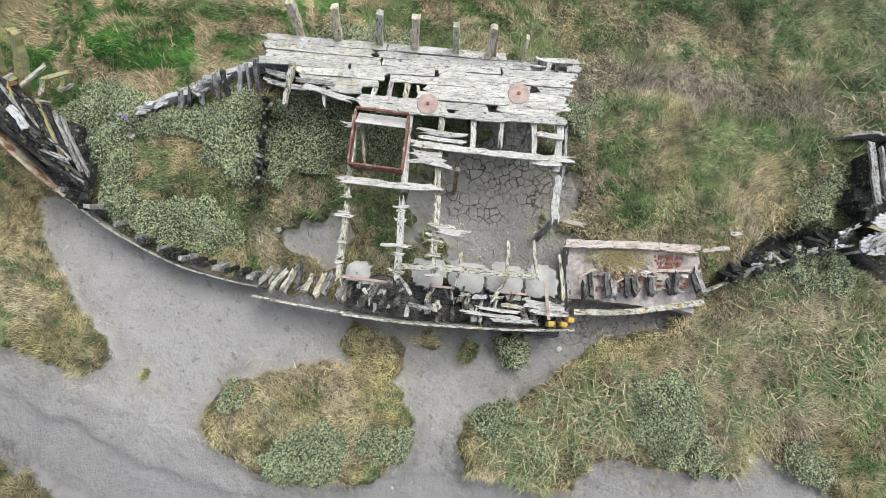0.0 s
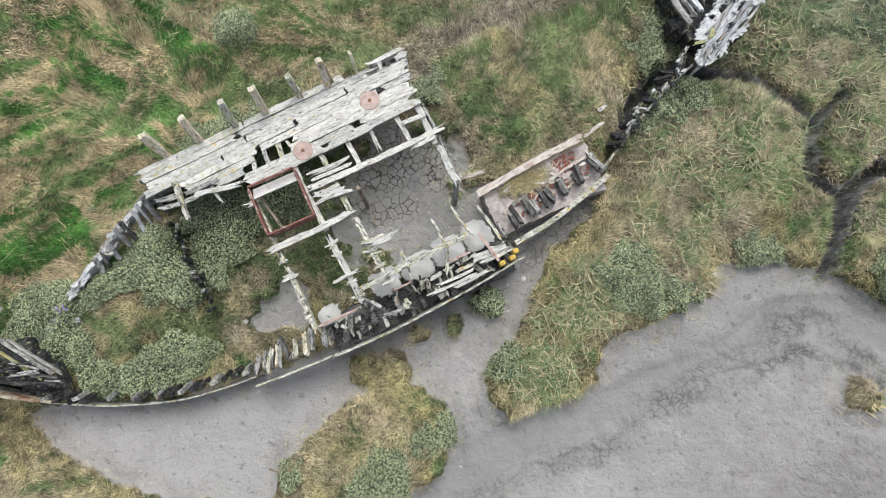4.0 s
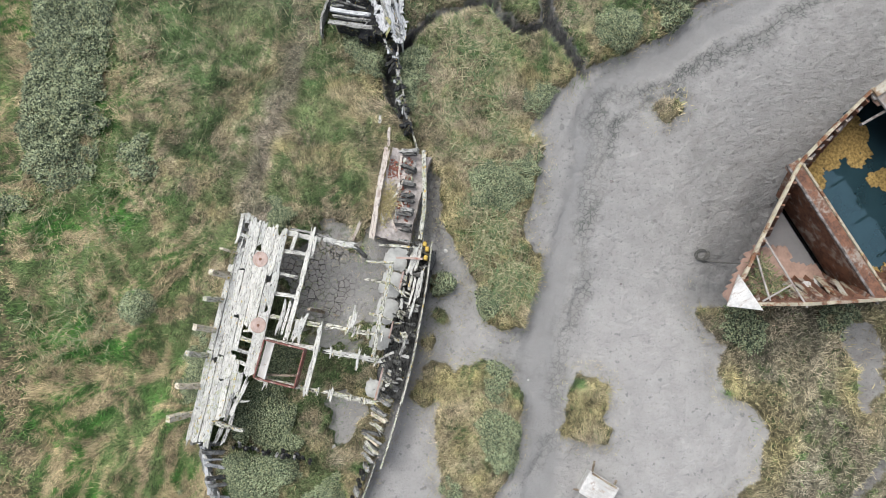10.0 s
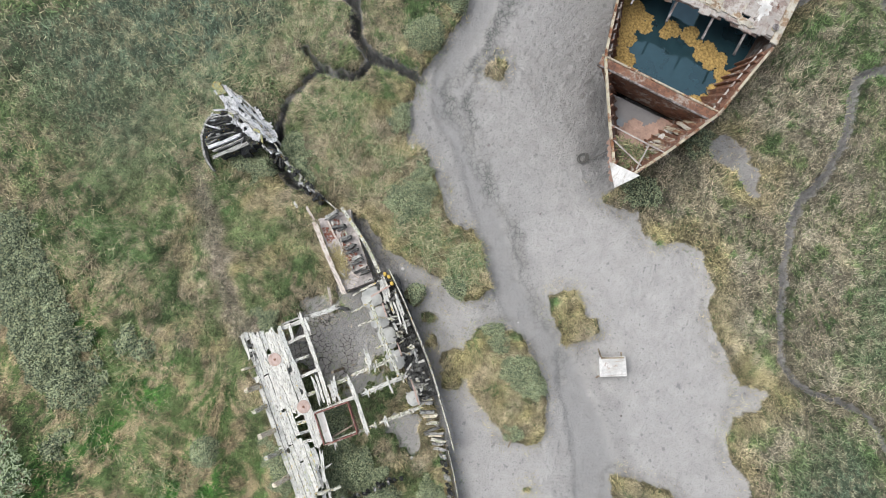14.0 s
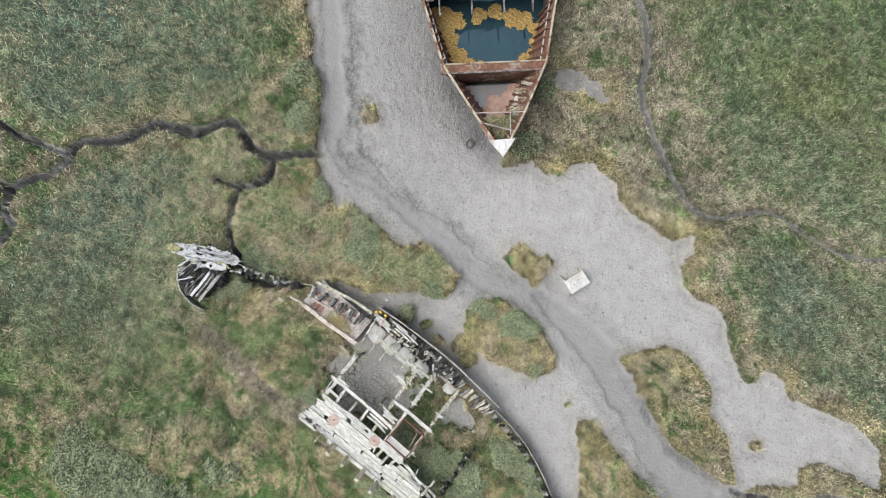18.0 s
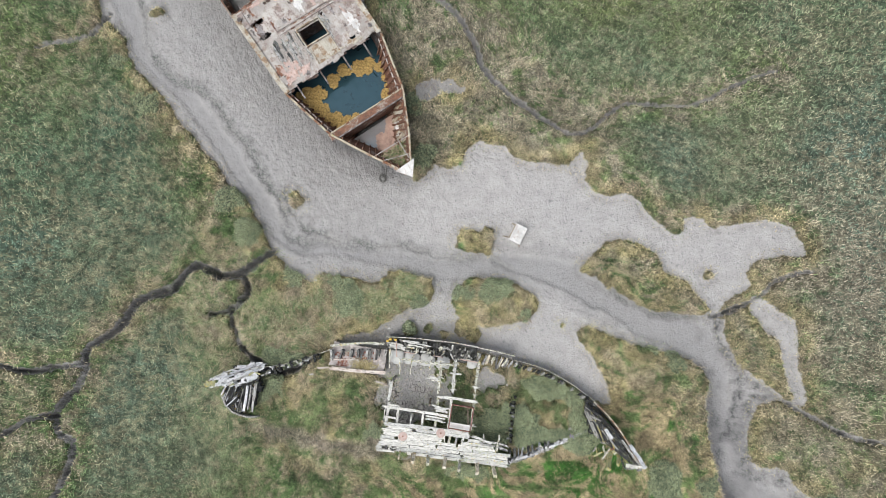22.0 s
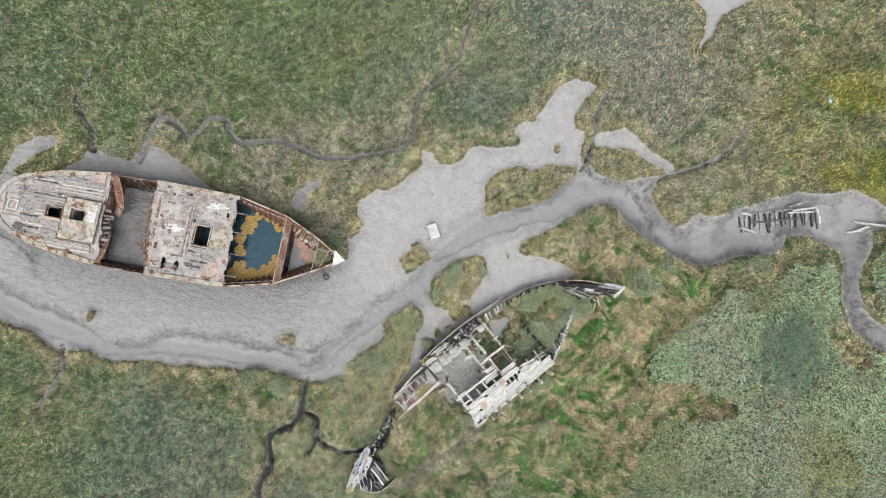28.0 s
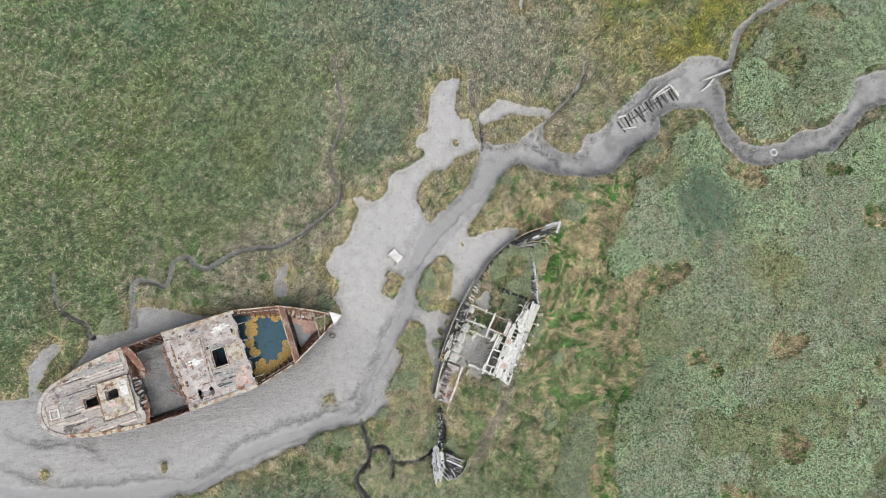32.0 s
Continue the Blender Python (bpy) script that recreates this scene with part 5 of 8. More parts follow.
# bulwark stanchions along the far edge, leaning outwards
for u, top, wid, mat in ((3.9, 2.72, 0.17, TAN_WOOD), (3.13, 2.70, 0.14, TAN_WOOD), (2.28, 2.66, 0.13, LICHEN_WOOD), (1.56, 2.68, 0.16, TAN_WOOD), (0.75, 2.60, 0.13, LICHEN_WOOD), (0.10, 2.66, 0.15, TAN_WOOD), (-0.02, 2.35, 0.09, RUST_EDGE), (-0.60, 2.45, 0.06, TAN_WOOD)):
    board(wreck, "stanchion", W(u, 1.42, 1.35), W(u + rnd.uniform(-0.03, 0.05), 1.82, top), wid, 0.13, mat, 0.06, math.pi / 2 * 0, across=2, rings=5)

# starboard side under the deck
for k, (zt, h) in enumerate(((1.74, 0.46), (1.27, 0.44), (0.82, 0.6))):
    part("hull_plank", strip([W(4.7, 1.36, zt), W(2.5, 1.50, zt), W(0.5, 1.56, zt), W(-1.75, 1.66, zt)], 0.07, h - 0.015, 26, 0.02, 40 + k, 0.03), GREY_WOOD, wreck)
part("hull_plank", strip([W(8.6, -0.75, 0.72), W(7.9, -0.35, 0.72), W(7.2, 0.12, 0.74), W(6.4, 0.50, 0.82), W(5.6, 0.98, 0.92), W(4.7, 1.34, 1.05)], 0.10, 0.5, 30, 0.16, 47), STERN_WOOD, wreck, None, "low broken plank rim of the bow")
part("hull_plank", strip([W(6.9, 0.42, 0.60), W(6.2, 0.76, 0.66), W(5.5, 1.16, 0.74), W(4.7, 1.50, 0.85)], 0.12, 0.4, 18, 0.14, 48), GREY_WOOD, wreck)
for k in range(15):
    f = max(0.0, k + rnd.uniform(-0.3, 0.3)) / 14
    if rnd.random() < 0.2:
        continue
    u = 7.6 - 2.9 * f
    v = -0.15 + 1.42 * f ** 0.92
    fl = wreck_floor(u, v)
    board(wreck, "rib", W(u + 0.06, v - 0.22 - 0.2 * f, fl + 0.1), W(u + rnd.uniform(-0.08, 0.08), v + rnd.uniform(-0.02, 0.10), fl + 0.26 + 0.5 * f + rnd.uniform(-0.1, 0.12)), rnd.uniform(0.05, 0.13), 0.08, (STERN_WOOD, GREY_WOOD, DARK_WOOD, STERN_WOOD)[k % 4], 0.1, rnd.uniform(-0.3, 0.3), across=2, rings=4)
for k in range(12):
    f = rnd.random()
    u, v = 7.4 - 2.7 * f, 0.0 + 1.38 * f + rnd.uniform(-0.22, 0.08)
    d = W(rnd.gauss(0.16, 0.06), rnd.gauss(-0.08, 0.06), rnd.uniform(-0.04, 0.06))
    fl = wreck_floor(u, v)
    board(wreck, "rotten_frame", W(u, v, fl + 0.3 + 0.25 * f) - d, W(u, v, fl + 0.3 + 0.25 * f) + d, rnd.uniform(0.05, 0.12), 0.05, (STERN_WOOD, GREY_WOOD, WHITE_WOOD)[k % 3], 0.1, rnd.uniform(-0.4, 0.4), across=2, rings=4)

# deck beams that still span the open middle
BEAMS = [(2.58, 0.10, 2.44, -3.35, 0.11, 1.74, LICHEN_WOOD), (1.52, 0.45, 1.34, -3.15, 0.13, 1.76, WHITE_WOOD), (0.90, 0.45, 0.64, -2.98, 0.12, 1.74, LICHEN_WOOD), (-1.46, 0.55, -1.60, -1.70, 0.15, 1.74, WHITE_WOOD),
         (-0.95, 0.5, -1.04, -0.50, 0.11, 1.74, WHITE_WOOD), (0.23, 0.5, 0.20, -0.42, 0.12, 1.74, WHITE_WOOD), (-0.32, 0.5, -0.35, -0.26, 0.09, 1.72, WHITE_WOOD), (3.29, 0.8, 3.26, 0.12, 0.09, 1.74, WHITE_WOOD), (3.94, 0.95, 3.96, 0.0, 0.10, 1.93, LICHEN_WOOD), (-1.62, 0.4, -1.66, -0.95, 0.06, 1.70, GREY_WOOD)]
for ua, va, ub, vb, wd, z, mat in BEAMS:
    n = 1 if abs(va - vb) < 1.5 else 2
    for k in range(n):
        a, b = W(ua, va, z), W(ub, vb, z - (0.06 if n == 2 else 0))
        p, q = a.lerp(b, k / n), a.lerp(b, (k + 1) / n)
        board(wreck, "deck_beam", p, q, wd, 0.13, mat, 0.16 if k == n - 1 else 0.04, across=3, rings=9)
# knees and splinters that stick out from the rotten beams
for ua, va, ub, vb, *_ in BEAMS[:3]:
    for k in range(7):
        f = rnd.uniform(0.42, 0.98)
        u, v = ua + (ub - ua) * f, va + (vb - va) * f
        s = rnd.uniform(0.08, 0.22)
        board(wreck, "splinter", W(u + s, v + rnd.uniform(-0.02, 0.02), 1.79), W(u - s * 0.9, v + rnd.uniform(-0.03, 0.03), 1.80), rnd.uniform(0.04, 0.08), 0.035, WHITE_WOOD if k % 2 else LICHEN_WOOD, 0.1, across=2, rings=4)

# boards that lie fore and aft over the beams
for ua, va, ub, vb, wd, mat in ((1.52, -0.40, -1.92, -0.33, 0.13, WHITE_WOOD), (2.82, -1.30, 0.64, -1.21, 0.14, WHITE_WOOD), (1.46, -0.68, 0.52, -0.72, 0.17, WHITE_WOOD), (1.44, -0.55, 0.75, -0.58, 0.10, WHITE_WOOD), (1.36, -0.12, 0.28, -0.12, 0.11, WHITE_WOOD),
                                (1.30, -0.22, 0.30, -0.26, 0.08, WHITE_WOOD), (2.88, -0.17, 2.40, -0.17, 0.10, WHITE_WOOD), (-0.95, 0.10, -1.6, 0.12, 0.10, WHITE_WOOD), (-0.98, -0.47, -1.62, -0.45, 0.09, WHITE_WOOD), (0.84, -2.04, 0.0, -2.03, 0.13, WHITE_WOOD),
                                (0.88, -1.93, 0.25, -1.96, 0.07, LICHEN_WOOD), (1.36, -2.82, -1.44, -2.66, 0.13, LICHEN_WOOD), (3.7, 0.50, 2.55, 0.32, 0.11, WHITE_WOOD), (3.9, 0.62, 3.0, 0.60, 0.10, GREY_WOOD), (4.55, 0.72, 3.85, 0.62, 0.12, GREY_WOOD), (4.5, 0.5, 3.5, 0.45, 0.10, GREY_WOOD), (1.75, -2.45, 1.1, -2.42, 0.07, WHITE_WOOD)):
    board(wreck, "loose_board", W(ua, va, 1.86 + rnd.uniform(0, 0.015)), W(ub, vb, 1.86 + rnd.uniform(0, 0.02)), wd, 0.05, mat, 0.2, across=3)

# props that stand in the mud amidships
for u, v, h, wd, mat in ((0.42, -0.75, 1.75, 0.09, BROWN_WOOD), (-1.55, -1.55, 1.7, 0.10, GREY_WOOD), (1.45, -1.45, 1.7, 0.09, DARK_WOOD), (-1.62, 0.2, 1.7, 0.1, DARK_WOOD), (-0.9, 0.2, 1.7, 0.08, GREY_WOOD)):
    fl = wreck_floor(u, v)
    board(wreck, "prop", W(u + 0.05, v - 0.12, fl - 0.1), W(u, v, h), wd, wd, mat, 0.05, across=2, rings=5)

# red hatch coaming, four plates on edge
coaming = part("hatch_coaming", box((0.04, 1.10, 0.30), 0.008), HATCH_RED, wreck, Matrix.Translation(W(1.50, -0.46, 1.98)), "rust-red steel hatch coaming without its cover")
for size, u, v, z in (((0.04, 1.08, 0.28), 2.54, -0.46, 1.98), ((1.02, 0.04, 0.36), 2.02, -0.99, 1.92), ((1.04, 0.04, 0.10), 2.02, 0.12, 2.08)):
    part("coaming_plate", box(size, 0.008), HATCH_RED, coaming, Matrix.Translation(W(u, v, z) - W(1.50, -0.46, 1.98)) @ Matrix.Rotation(-0.85 if v < -1 else 0, 4, "X"))
part("coaming_plate", box((0.98, 0.02, 0.44), 0.006), WHITE_PAINT, coaming, Matrix.Translation(W(2.02, -0.03, 1.95) - W(1.50, -0.46, 1.98)) @ Matrix.Rotation(-0.75, 4, "X"), "pale painted inner plate")
board(wreck, "loose_board", W(2.45, 0.0, 1.75), W(2.28, -0.9, 1.45), 0.07, 0.04, BROWN_WOOD, 0.08)


def disc(radius, thick, seg=28):
    bm = bmesh.new()
    bmesh.ops.create_cone(bm, cap_ends=True, segments=seg, radius1=radius, radius2=radius * 0.97, depth=thick)
    return bm


for u, v in ((-0.58, 0.88), (1.18, 0.44)):
    base = part("deck_plate", disc(0.215, 0.012), PINK_PAINT, wreck, Matrix.Translation(W(u, v, 1.895)), "round rust-pink iron deck plate")
    part("boss", disc(0.04, 0.02, 16), RUST, base, Matrix.Translation((0, 0, 0.012)))

# port side amidships: dark ribs, pale ceiling slabs inside, outer planks
for k, (ua, ub, va, vb) in enumerate(((1.12, 0.40, -2.50, -3.10), (0.38, -0.42, -2.46, -3.10), (-0.44, -1.20, -2.40, -3.06), (-1.22, -1.88, -2.34, -3.04), (2.42, 1.95, -2.75, -3.15))):
    bx, by = abs(ua - ub) / 2, abs(va - vb) / 2
    part("ceiling_slab", plate(lambda x, y: (abs(x) / bx) ** 3.5 + (abs(y) / by) ** 3.0 < 1 + 0.25 * math.sin(9 * x + 7 * y + k), -bx - 0.08, bx + 0.08, -by - 0.08, by + 0.08, 0.06, lambda x, y: 0.025 * math.sin(5 * x + 3 * y) - 0.06 * (x / bx) ** 4 - 0.06 * (y / by) ** 4, 0.10, 300 + k, 0.4), CONCRETE, wreck, Matrix.Translation(W((ua + ub) / 2, (va + vb) / 2, 1.16 - 0.03 * (k % 2))) @ Matrix.Rotation(0.12, 4, "X"))
k = 0
u = 2.35
while u > -2.2:
    fl = wreck_floor(u, -3.4)
    board(wreck, "rib", W(u + rnd.uniform(-0.08, 0.08), -3.05 + rnd.uniform(-0.12, 0.08), max(fl, 0.3)), W(u + rnd.uniform(-0.1, 0.1), -3.68 + 0.04 * abs(u) + rnd.uniform(-0.05, 0.15), 1.38 + rnd.uniform(-0.3, 0.1)), rnd.uniform(0.08, 0.15), 0.12, (DARK_WOOD, DARK_WOOD, GREY_WOOD, DARK_WOOD)[k % 4], 0.06, across=2, rings=5)
    u -= rnd.uniform(0.21, 0.30)
    k += 1
# dark sheet over the pale mud, in place of the shade between the ribs
part("bilge_ceiling", plate(lambda x, y: True, -2.1, 2.3, 2.95, 3.75, 0.14, lambda x, y: 0.62, 0.5), DARK_WOOD, wreck, None, "dark sheet painting the shade between the ribs")
for k, (zt, off) in enumerate(((1.42, 0.0), (1.12, 0.03), (0.78, 0.05), (0.42, 0.05))):
    part("hull_plank", strip([W(2.35, -3.86 + off, zt), W(1.2, -3.88 + off, zt), W(0, -3.82 + off, zt), W(-1.2, -3.73 + off, zt), W(-2.25, -3.60 + off, zt)], 0.04, 0.30, 24, 0.05 if k == 0 else 0.01, 60 + k, -0.02), LICHEN_WOOD if k == 0 else GREY_WOOD, wreck)
for ua, ub, v, z, wd, mat in ((1.2, 0.5, -3.50, 1.40, 0.07, GREY_WOOD), (0.1, -1.3, -3.52, 1.44, 0.08, WHITE_WOOD), (-0.2, -1.2, -3.40, 1.46, 0.07, WHITE_WOOD), (-0.5, -1.5, -3.60, 1.48, 0.07, WHITE_WOOD), (-1.15, -2.1, -3.20, 1.44, 0.16, WHITE_WOOD), (-1.3, -2.15, -3.36, 1.42, 0.10, WHITE_WOOD), (-0.7, -1.25, -3.28, 1.5, 0.08, LICHEN_WOOD)):
    board(wreck, "stringer", W(ua, v, z), W(ub, v + rnd.uniform(-0.04, 0.08), z + rnd.uniform(-0.03, 0.03)), wd, 0.06, mat, 0.2)
u = 2.3
while u > -2.1:
    n = rnd.uniform(0.15, 0.42)
    if rnd.random() < 0.7:
        board(wreck, "mossy_ledge", W(u, -3.13 + rnd.uniform(-0.06, 0.05), 1.30 + rnd.uniform(-0.06, 0.05)), W(u - n, -3.12 + rnd.uniform(-0.06, 0.06), 1.31 + rnd.uniform(-0.05, 0.06)), rnd.uniform(0.05, 0.10), 0.07, LICHEN_WOOD if rnd.random() < 0.7 else WHITE_WOOD, 0.07, across=2, rings=4)
    u -= n
# rotten frame heads jumbled over the dark sheet in the bilge
for k in range(64):
    u = rnd.uniform(-2.1, 2.3)
    v = rnd.uniform(-3.55, -2.98)
    ang = rnd.gauss(-1.45, 0.38)
    d = rnd.uniform(0.10, 0.27)
    a = W(u, v, 1.18 + rnd.uniform(-0.2, 0.22))
    board(wreck, "rotten_frame", a, a + W(d * math.cos(ang), d * math.sin(ang), rnd.uniform(-0.12, 0.08)), rnd.uniform(0.035, 0.10), 0.06, (LICHEN_WOOD, DARK_WOOD, WHITE_WOOD, LICHEN_WOOD, GREY_WOOD, DARK_WOOD)[k % 6], 0.09, rnd.uniform(-0.5, 0.5), across=2, rings=4)
for ua, va, ub, vb in ((-0.88, -2.62, -0.50, -3.32), (1.42, -2.85, 1.02, -3.32), (-0.75, -1.95, -0.80, -2.75), (-1.80, -2.1, -1.95, -3.1), (-1.25, -1.9, -1.40, -2.75), (0.15, -2.3, 0.18, -3.1), (1.46, -2.6, 1.36, -3.25)):
    board(wreck, "rib", W(ua, va, 1.35), W(ub, vb, 1.55), 0.07, 0.07, rnd.choice((LICHEN_WOOD, WHITE_WOOD, DARK_WOOD)), 0.12, across=2, rings=5)
part("iron_strap", box((0.06, 0.75, 0.02)), PINK_PAINT, wreck, Matrix.Translation(W(-1.62, -3.1, 1.56)) @ Matrix.Rotation(0.2, 4, "Z"), "rusty iron strap over the ribs")
part("iron_strap", box((0.95, 0.05, 0.02)), PINK_PAINT, wreck, Matrix.Translation(W(2.0, -3.12, 1.36)), "rusty iron strap along the ribs")
part("iron_strap", box((0.5, 0.045, 0.02)), PINK_PAINT, wreck, Matrix.Translation(W(0.45, -3.08, 1.42)), "rusty iron strap along the ribs")
part("iron_strap", box((0.55, 0.05, 0.02)), PINK_PAINT, wreck, Matrix.Translation(W(-0.95, -3.02, 1.44)), "rusty iron strap along the ribs")
for u, v, z in ((-2.0, -3.52, 1.42), (-1.75, -3.54, 1.40), (-2.12, -3.42, 1.45)):
    bm = box((0.13, 0.11, 0.3), 0.02)
    part("timber_head", bm, HEAD_LICHEN, wreck, Matrix.Translation(W(u, v, z)), "timber head covered in orange lichen")

# port side towards the bow: slumped grey timbers, then a low planked rim
u, k = 4.2, 0
while u > 2.4:
    board(wreck, "rib", W(u - 0.10 + rnd.uniform(-0.12, 0.12), -2.95 + rnd.uniform(-0.3, 0.1), 0.72), W(u + rnd.uniform(-0.12, 0.14), -3.62 + rnd.uniform(0, 0.12), 1.08 + rnd.uniform(-0.14, 0.14)), rnd.uniform(0.05, 0.13), 0.10, (GREY_WOOD, DARK_WOOD, GREY_WOOD, LICHEN_WOOD, DARK_WOOD, TAN_WOOD)[k % 6], 0.12, rnd.uniform(-0.3, 0.3), across=2, rings=5)
    u -= rnd.uniform(0.08, 0.2)
    k += 1
for k, zt in enumerate((1.08, 0.78, 0.45)):
    part("hull_plank", strip([W(4.25, -3.72, zt), W(3.4, -3.78, zt), W(2.36, -3.82, zt)], 0.045, 0.30, 14, 0.06, 70 + k), LICHEN_WOOD if k == 0 else GREY_WOOD, wreck)
for k, zt in enumerate((0.78, 0.48, 0.16)):
    part("hull_plank", strip([W(8.75, -2.05, zt + 0.1), W(8.0, -2.48, zt), W(7.2, -2.86, zt), W(6.0, -3.28, zt), W(5.0, -3.45, zt), W(4.25, -3.52, zt)], 0.035, 0.31, 30, 0.03, 80 + k), LICHEN_WOOD if k == 0 else GREY_WOOD, wreck)
for k in range(22):
    if rnd.random() < 0.15:
        continue
    p = smooth_path([W(8.5, -2.05, 0), W(7.2, -2.68, 0), W(6.0, -3.1, 0), W(4.4, -3.34, 0)], 22)[k]
    board(wreck, "rib", (p.x, p.y - 0.14, 0.35), (p.x + rnd.uniform(-0.05, 0.05), p.y + 0.02, 0.98 + rnd.uniform(-0.08, 0.22)), rnd.uniform(0.08, 0.18), 0.09, BLACK_WOOD if k % 3 else GREY_WOOD, 0.06, across=2, rings=4)

# port side towards the stern: rubble between dark ribs, a pink inner plank, a pale outer plank
u, k = -2.15, 0
while u > -4.9:
    shift = (u + 2.15) * -0.17
    board(wreck, "rib", W(u + rnd.uniform(-0.05, 0.05), -2.52 + rnd.uniform(-0.12, 0.1) + shift, 0.75), W(u + rnd.uniform(-0.06, 0.10), -3.0 + shift, 1.02 + rnd.uniform(-0.08, 0.12)), rnd.uniform(0.07, 0.13), 0.12, DARK_WOOD if k % 4 else GREY_WOOD, 0.09, rnd.uniform(-0.3, 0.3), across=2, rings=5)
    u -= 0.13 if k % 2 else rnd.uniform(0.26, 0.42)
    k += 1
part("hull_plank", strip([W(-2.3, -3.22, 0.98), W(-3.4, -3.08, 0.98), W(-4.95, -2.68, 0.98)], 0.12, 0.5, 14, 0.06, 90), LICHEN_WOOD, wreck)
board(wreck, "inner_plank", W(-1.92, -1.82, 0.95), W(-4.80, -1.60, 0.98), 0.17, 0.07, PINK_WOOD, 0.12, label="long pinkish plank lying along the hold")
board(wreck, "inner_plank", W(-4.75, -1.62, 0.96), W(-5.45, -1.50, 0.92), 0.09, 0.06, PINK_WOOD, 0.15)
board(wreck, "inner_plank", W(-3.6, -2.2, 0.8), W(-4.7, -2.05, 0.82), 0.08, 0.06, PINK_WOOD, 0.12)
board(wreck, "loose_board", W(-1.85, -1.20, wreck_floor(-2, -1.2) + 0.05), W(-2.55, -1.30, wreck_floor(-2.5, -1.3) + 0.06), 0.10, 0.05, PINK_WOOD, 0.12)
SILT_PINK = plain("pinkish_silt", (0.37, 0.33, 0.305), 0.95, 0.4, 9.0)
bed = part("rubble_bed", plate(lambda x, y: True, -4.85, -2.2, 1.72, 2.85, 0.12, lambda x, y: 0.74 + 0.05 * math.sin(x * 7 + y * 5), 0.5), SILT_PINK, wreck, None, "silt bed with red rubble between the ribs")
stone = bmesh.new()
bmesh.ops.create_icosphere(stone, subdivisions=1, radius=0.035)
stone_me = bpy.data.meshes.new("rubble_piece")
stone.to_mesh(stone_me)
stone.free()
stone_me.materials.append(RUBBLE)
for k in range(420):
    u, v = rnd.uniform(-4.7, -2.6), rnd.uniform(-2.85, -1.8)
    if v < -2.85 - (u + 2.15) * 0.17 or (v > -2.25 and not -4.5 < u < -3.9) or u > -2.75:
        continue
    s = rnd.uniform(0.6, 1.5)
    part("rubble_piece", stone_me, None, bed, Matrix.Translation(W(u, v, 0.78)) @ Matrix.Rotation(rnd.uniform(0, 6), 4, "Z") @ Matrix.Diagonal((s, s * 0.8, s * 0.5, 1)))

for k in range(22):
    u, v = rnd.uniform(-4.7, -2.3), rnd.uniform(-2.6, -1.75)
    ang = rnd.gauss(3.0, 0.6)
    d = W(math.cos(ang), math.sin(ang), 0) * rnd.uniform(0.07, 0.25)
    board(wreck, "rotten_frame", W(u, v, 0.82) - d, W(u, v, 0.84) + d, rnd.uniform(0.03, 0.08), 0.04, (PINK_WOOD, GREY_WOOD, BROWN_WOOD, WHITE_WOOD)[k % 4], 0.1, across=2, rings=4)

# low rim from there to the stern
for k, zt in enumerate((0.85, 0.55, 0.25)):
    part("hull_plank", strip([W(-4.9, -2.52, zt), W(-5.6, -2.12, zt), W(-6.4, -1.72, zt), W(-7.2, -1.35, zt), W(-8.0, -1.1, zt + 0.2)], 0.045, 0.31, 20, 0.14, 95 + k), LICHEN_WOOD if k == 0 else DARK_WOOD, wreck)
for u, v in ((-5.45, -2.05), (-5.58, -1.98), (-6.0, -1.78), (-6.12, -1.70), (-6.75, -1.45), (-7.2, -1.2), (-7.32, -1.12), (-7.45, -1.05)):
    board(wreck, "rib", W(u + rnd.uniform(-0.1, 0.1), v + rnd.uniform(0.05, 0.22), 0.45), W(u - 0.06, v - 0.12, 0.95 + rnd.uniform(-0.1, 0.15)), rnd.uniform(0.09, 0.18), 0.12, BLACK_WOOD, 0.07, across=2, rings=4)
for k in range(26):
    f = rnd.random()
    p = W(-5.0 - 3.0 * f, -2.4 + 1.35 * f + rnd.uniform(0, 0.35), 0.85 + 0.2 * f)
    ang = rnd.gauss(2.65, 0.5)
    d = W(math.cos(ang), math.sin(ang), rnd.uniform(-0.2, 0.2)) * rnd.uniform(0.08, 0.24)
    board(wreck, "rotten_frame", p - d, p + d, rnd.uniform(0.04, 0.1), 0.05, (BLACK_WOOD, GREY_WOOD, BLACK_WOOD, STERN_WOOD)[k % 4], 0.1, rnd.uniform(-0.5, 0.5), across=2, rings=4)

# inner bulkhead of dark upright boards, leaning
for k in range(17):
    f = k / 16
    u, v = 4.72 - 0.10 * f, 0.55 - 2.15 * f
    fl = wreck_floor(u, v)
    board(wreck, "bulkhead_board", W(u + 0.08, v, fl - 0.1), W(u - 0.22 + rnd.uniform(-0.12, 0.1), v - 0.1 + rnd.uniform(-0.12, 0.08), fl + 0.75 + rnd.uniform(-0.2, 0.25)), rnd.uniform(0.07, 0.16), 0.06, (BLACK_WOOD, GREY_WOOD, BLACK_WOOD, DARK_WOOD)[k % 4], 0.15, rnd.uniform(-0.2, 0.2), across=3, rings=5)

# the bow: what is left of its port side, dark inside, with splayed frames and a lichened post
def bow_inside(x, y):
    v = -y
    edge = -2.1 + (x - 8.4) * 1.02
    return 8.15 < x < 10.3 and edge < v < min(-0.5 + 0.25 * (x - 8.6), edge + 1.15 + 0.2 * math.sin(x * 9))


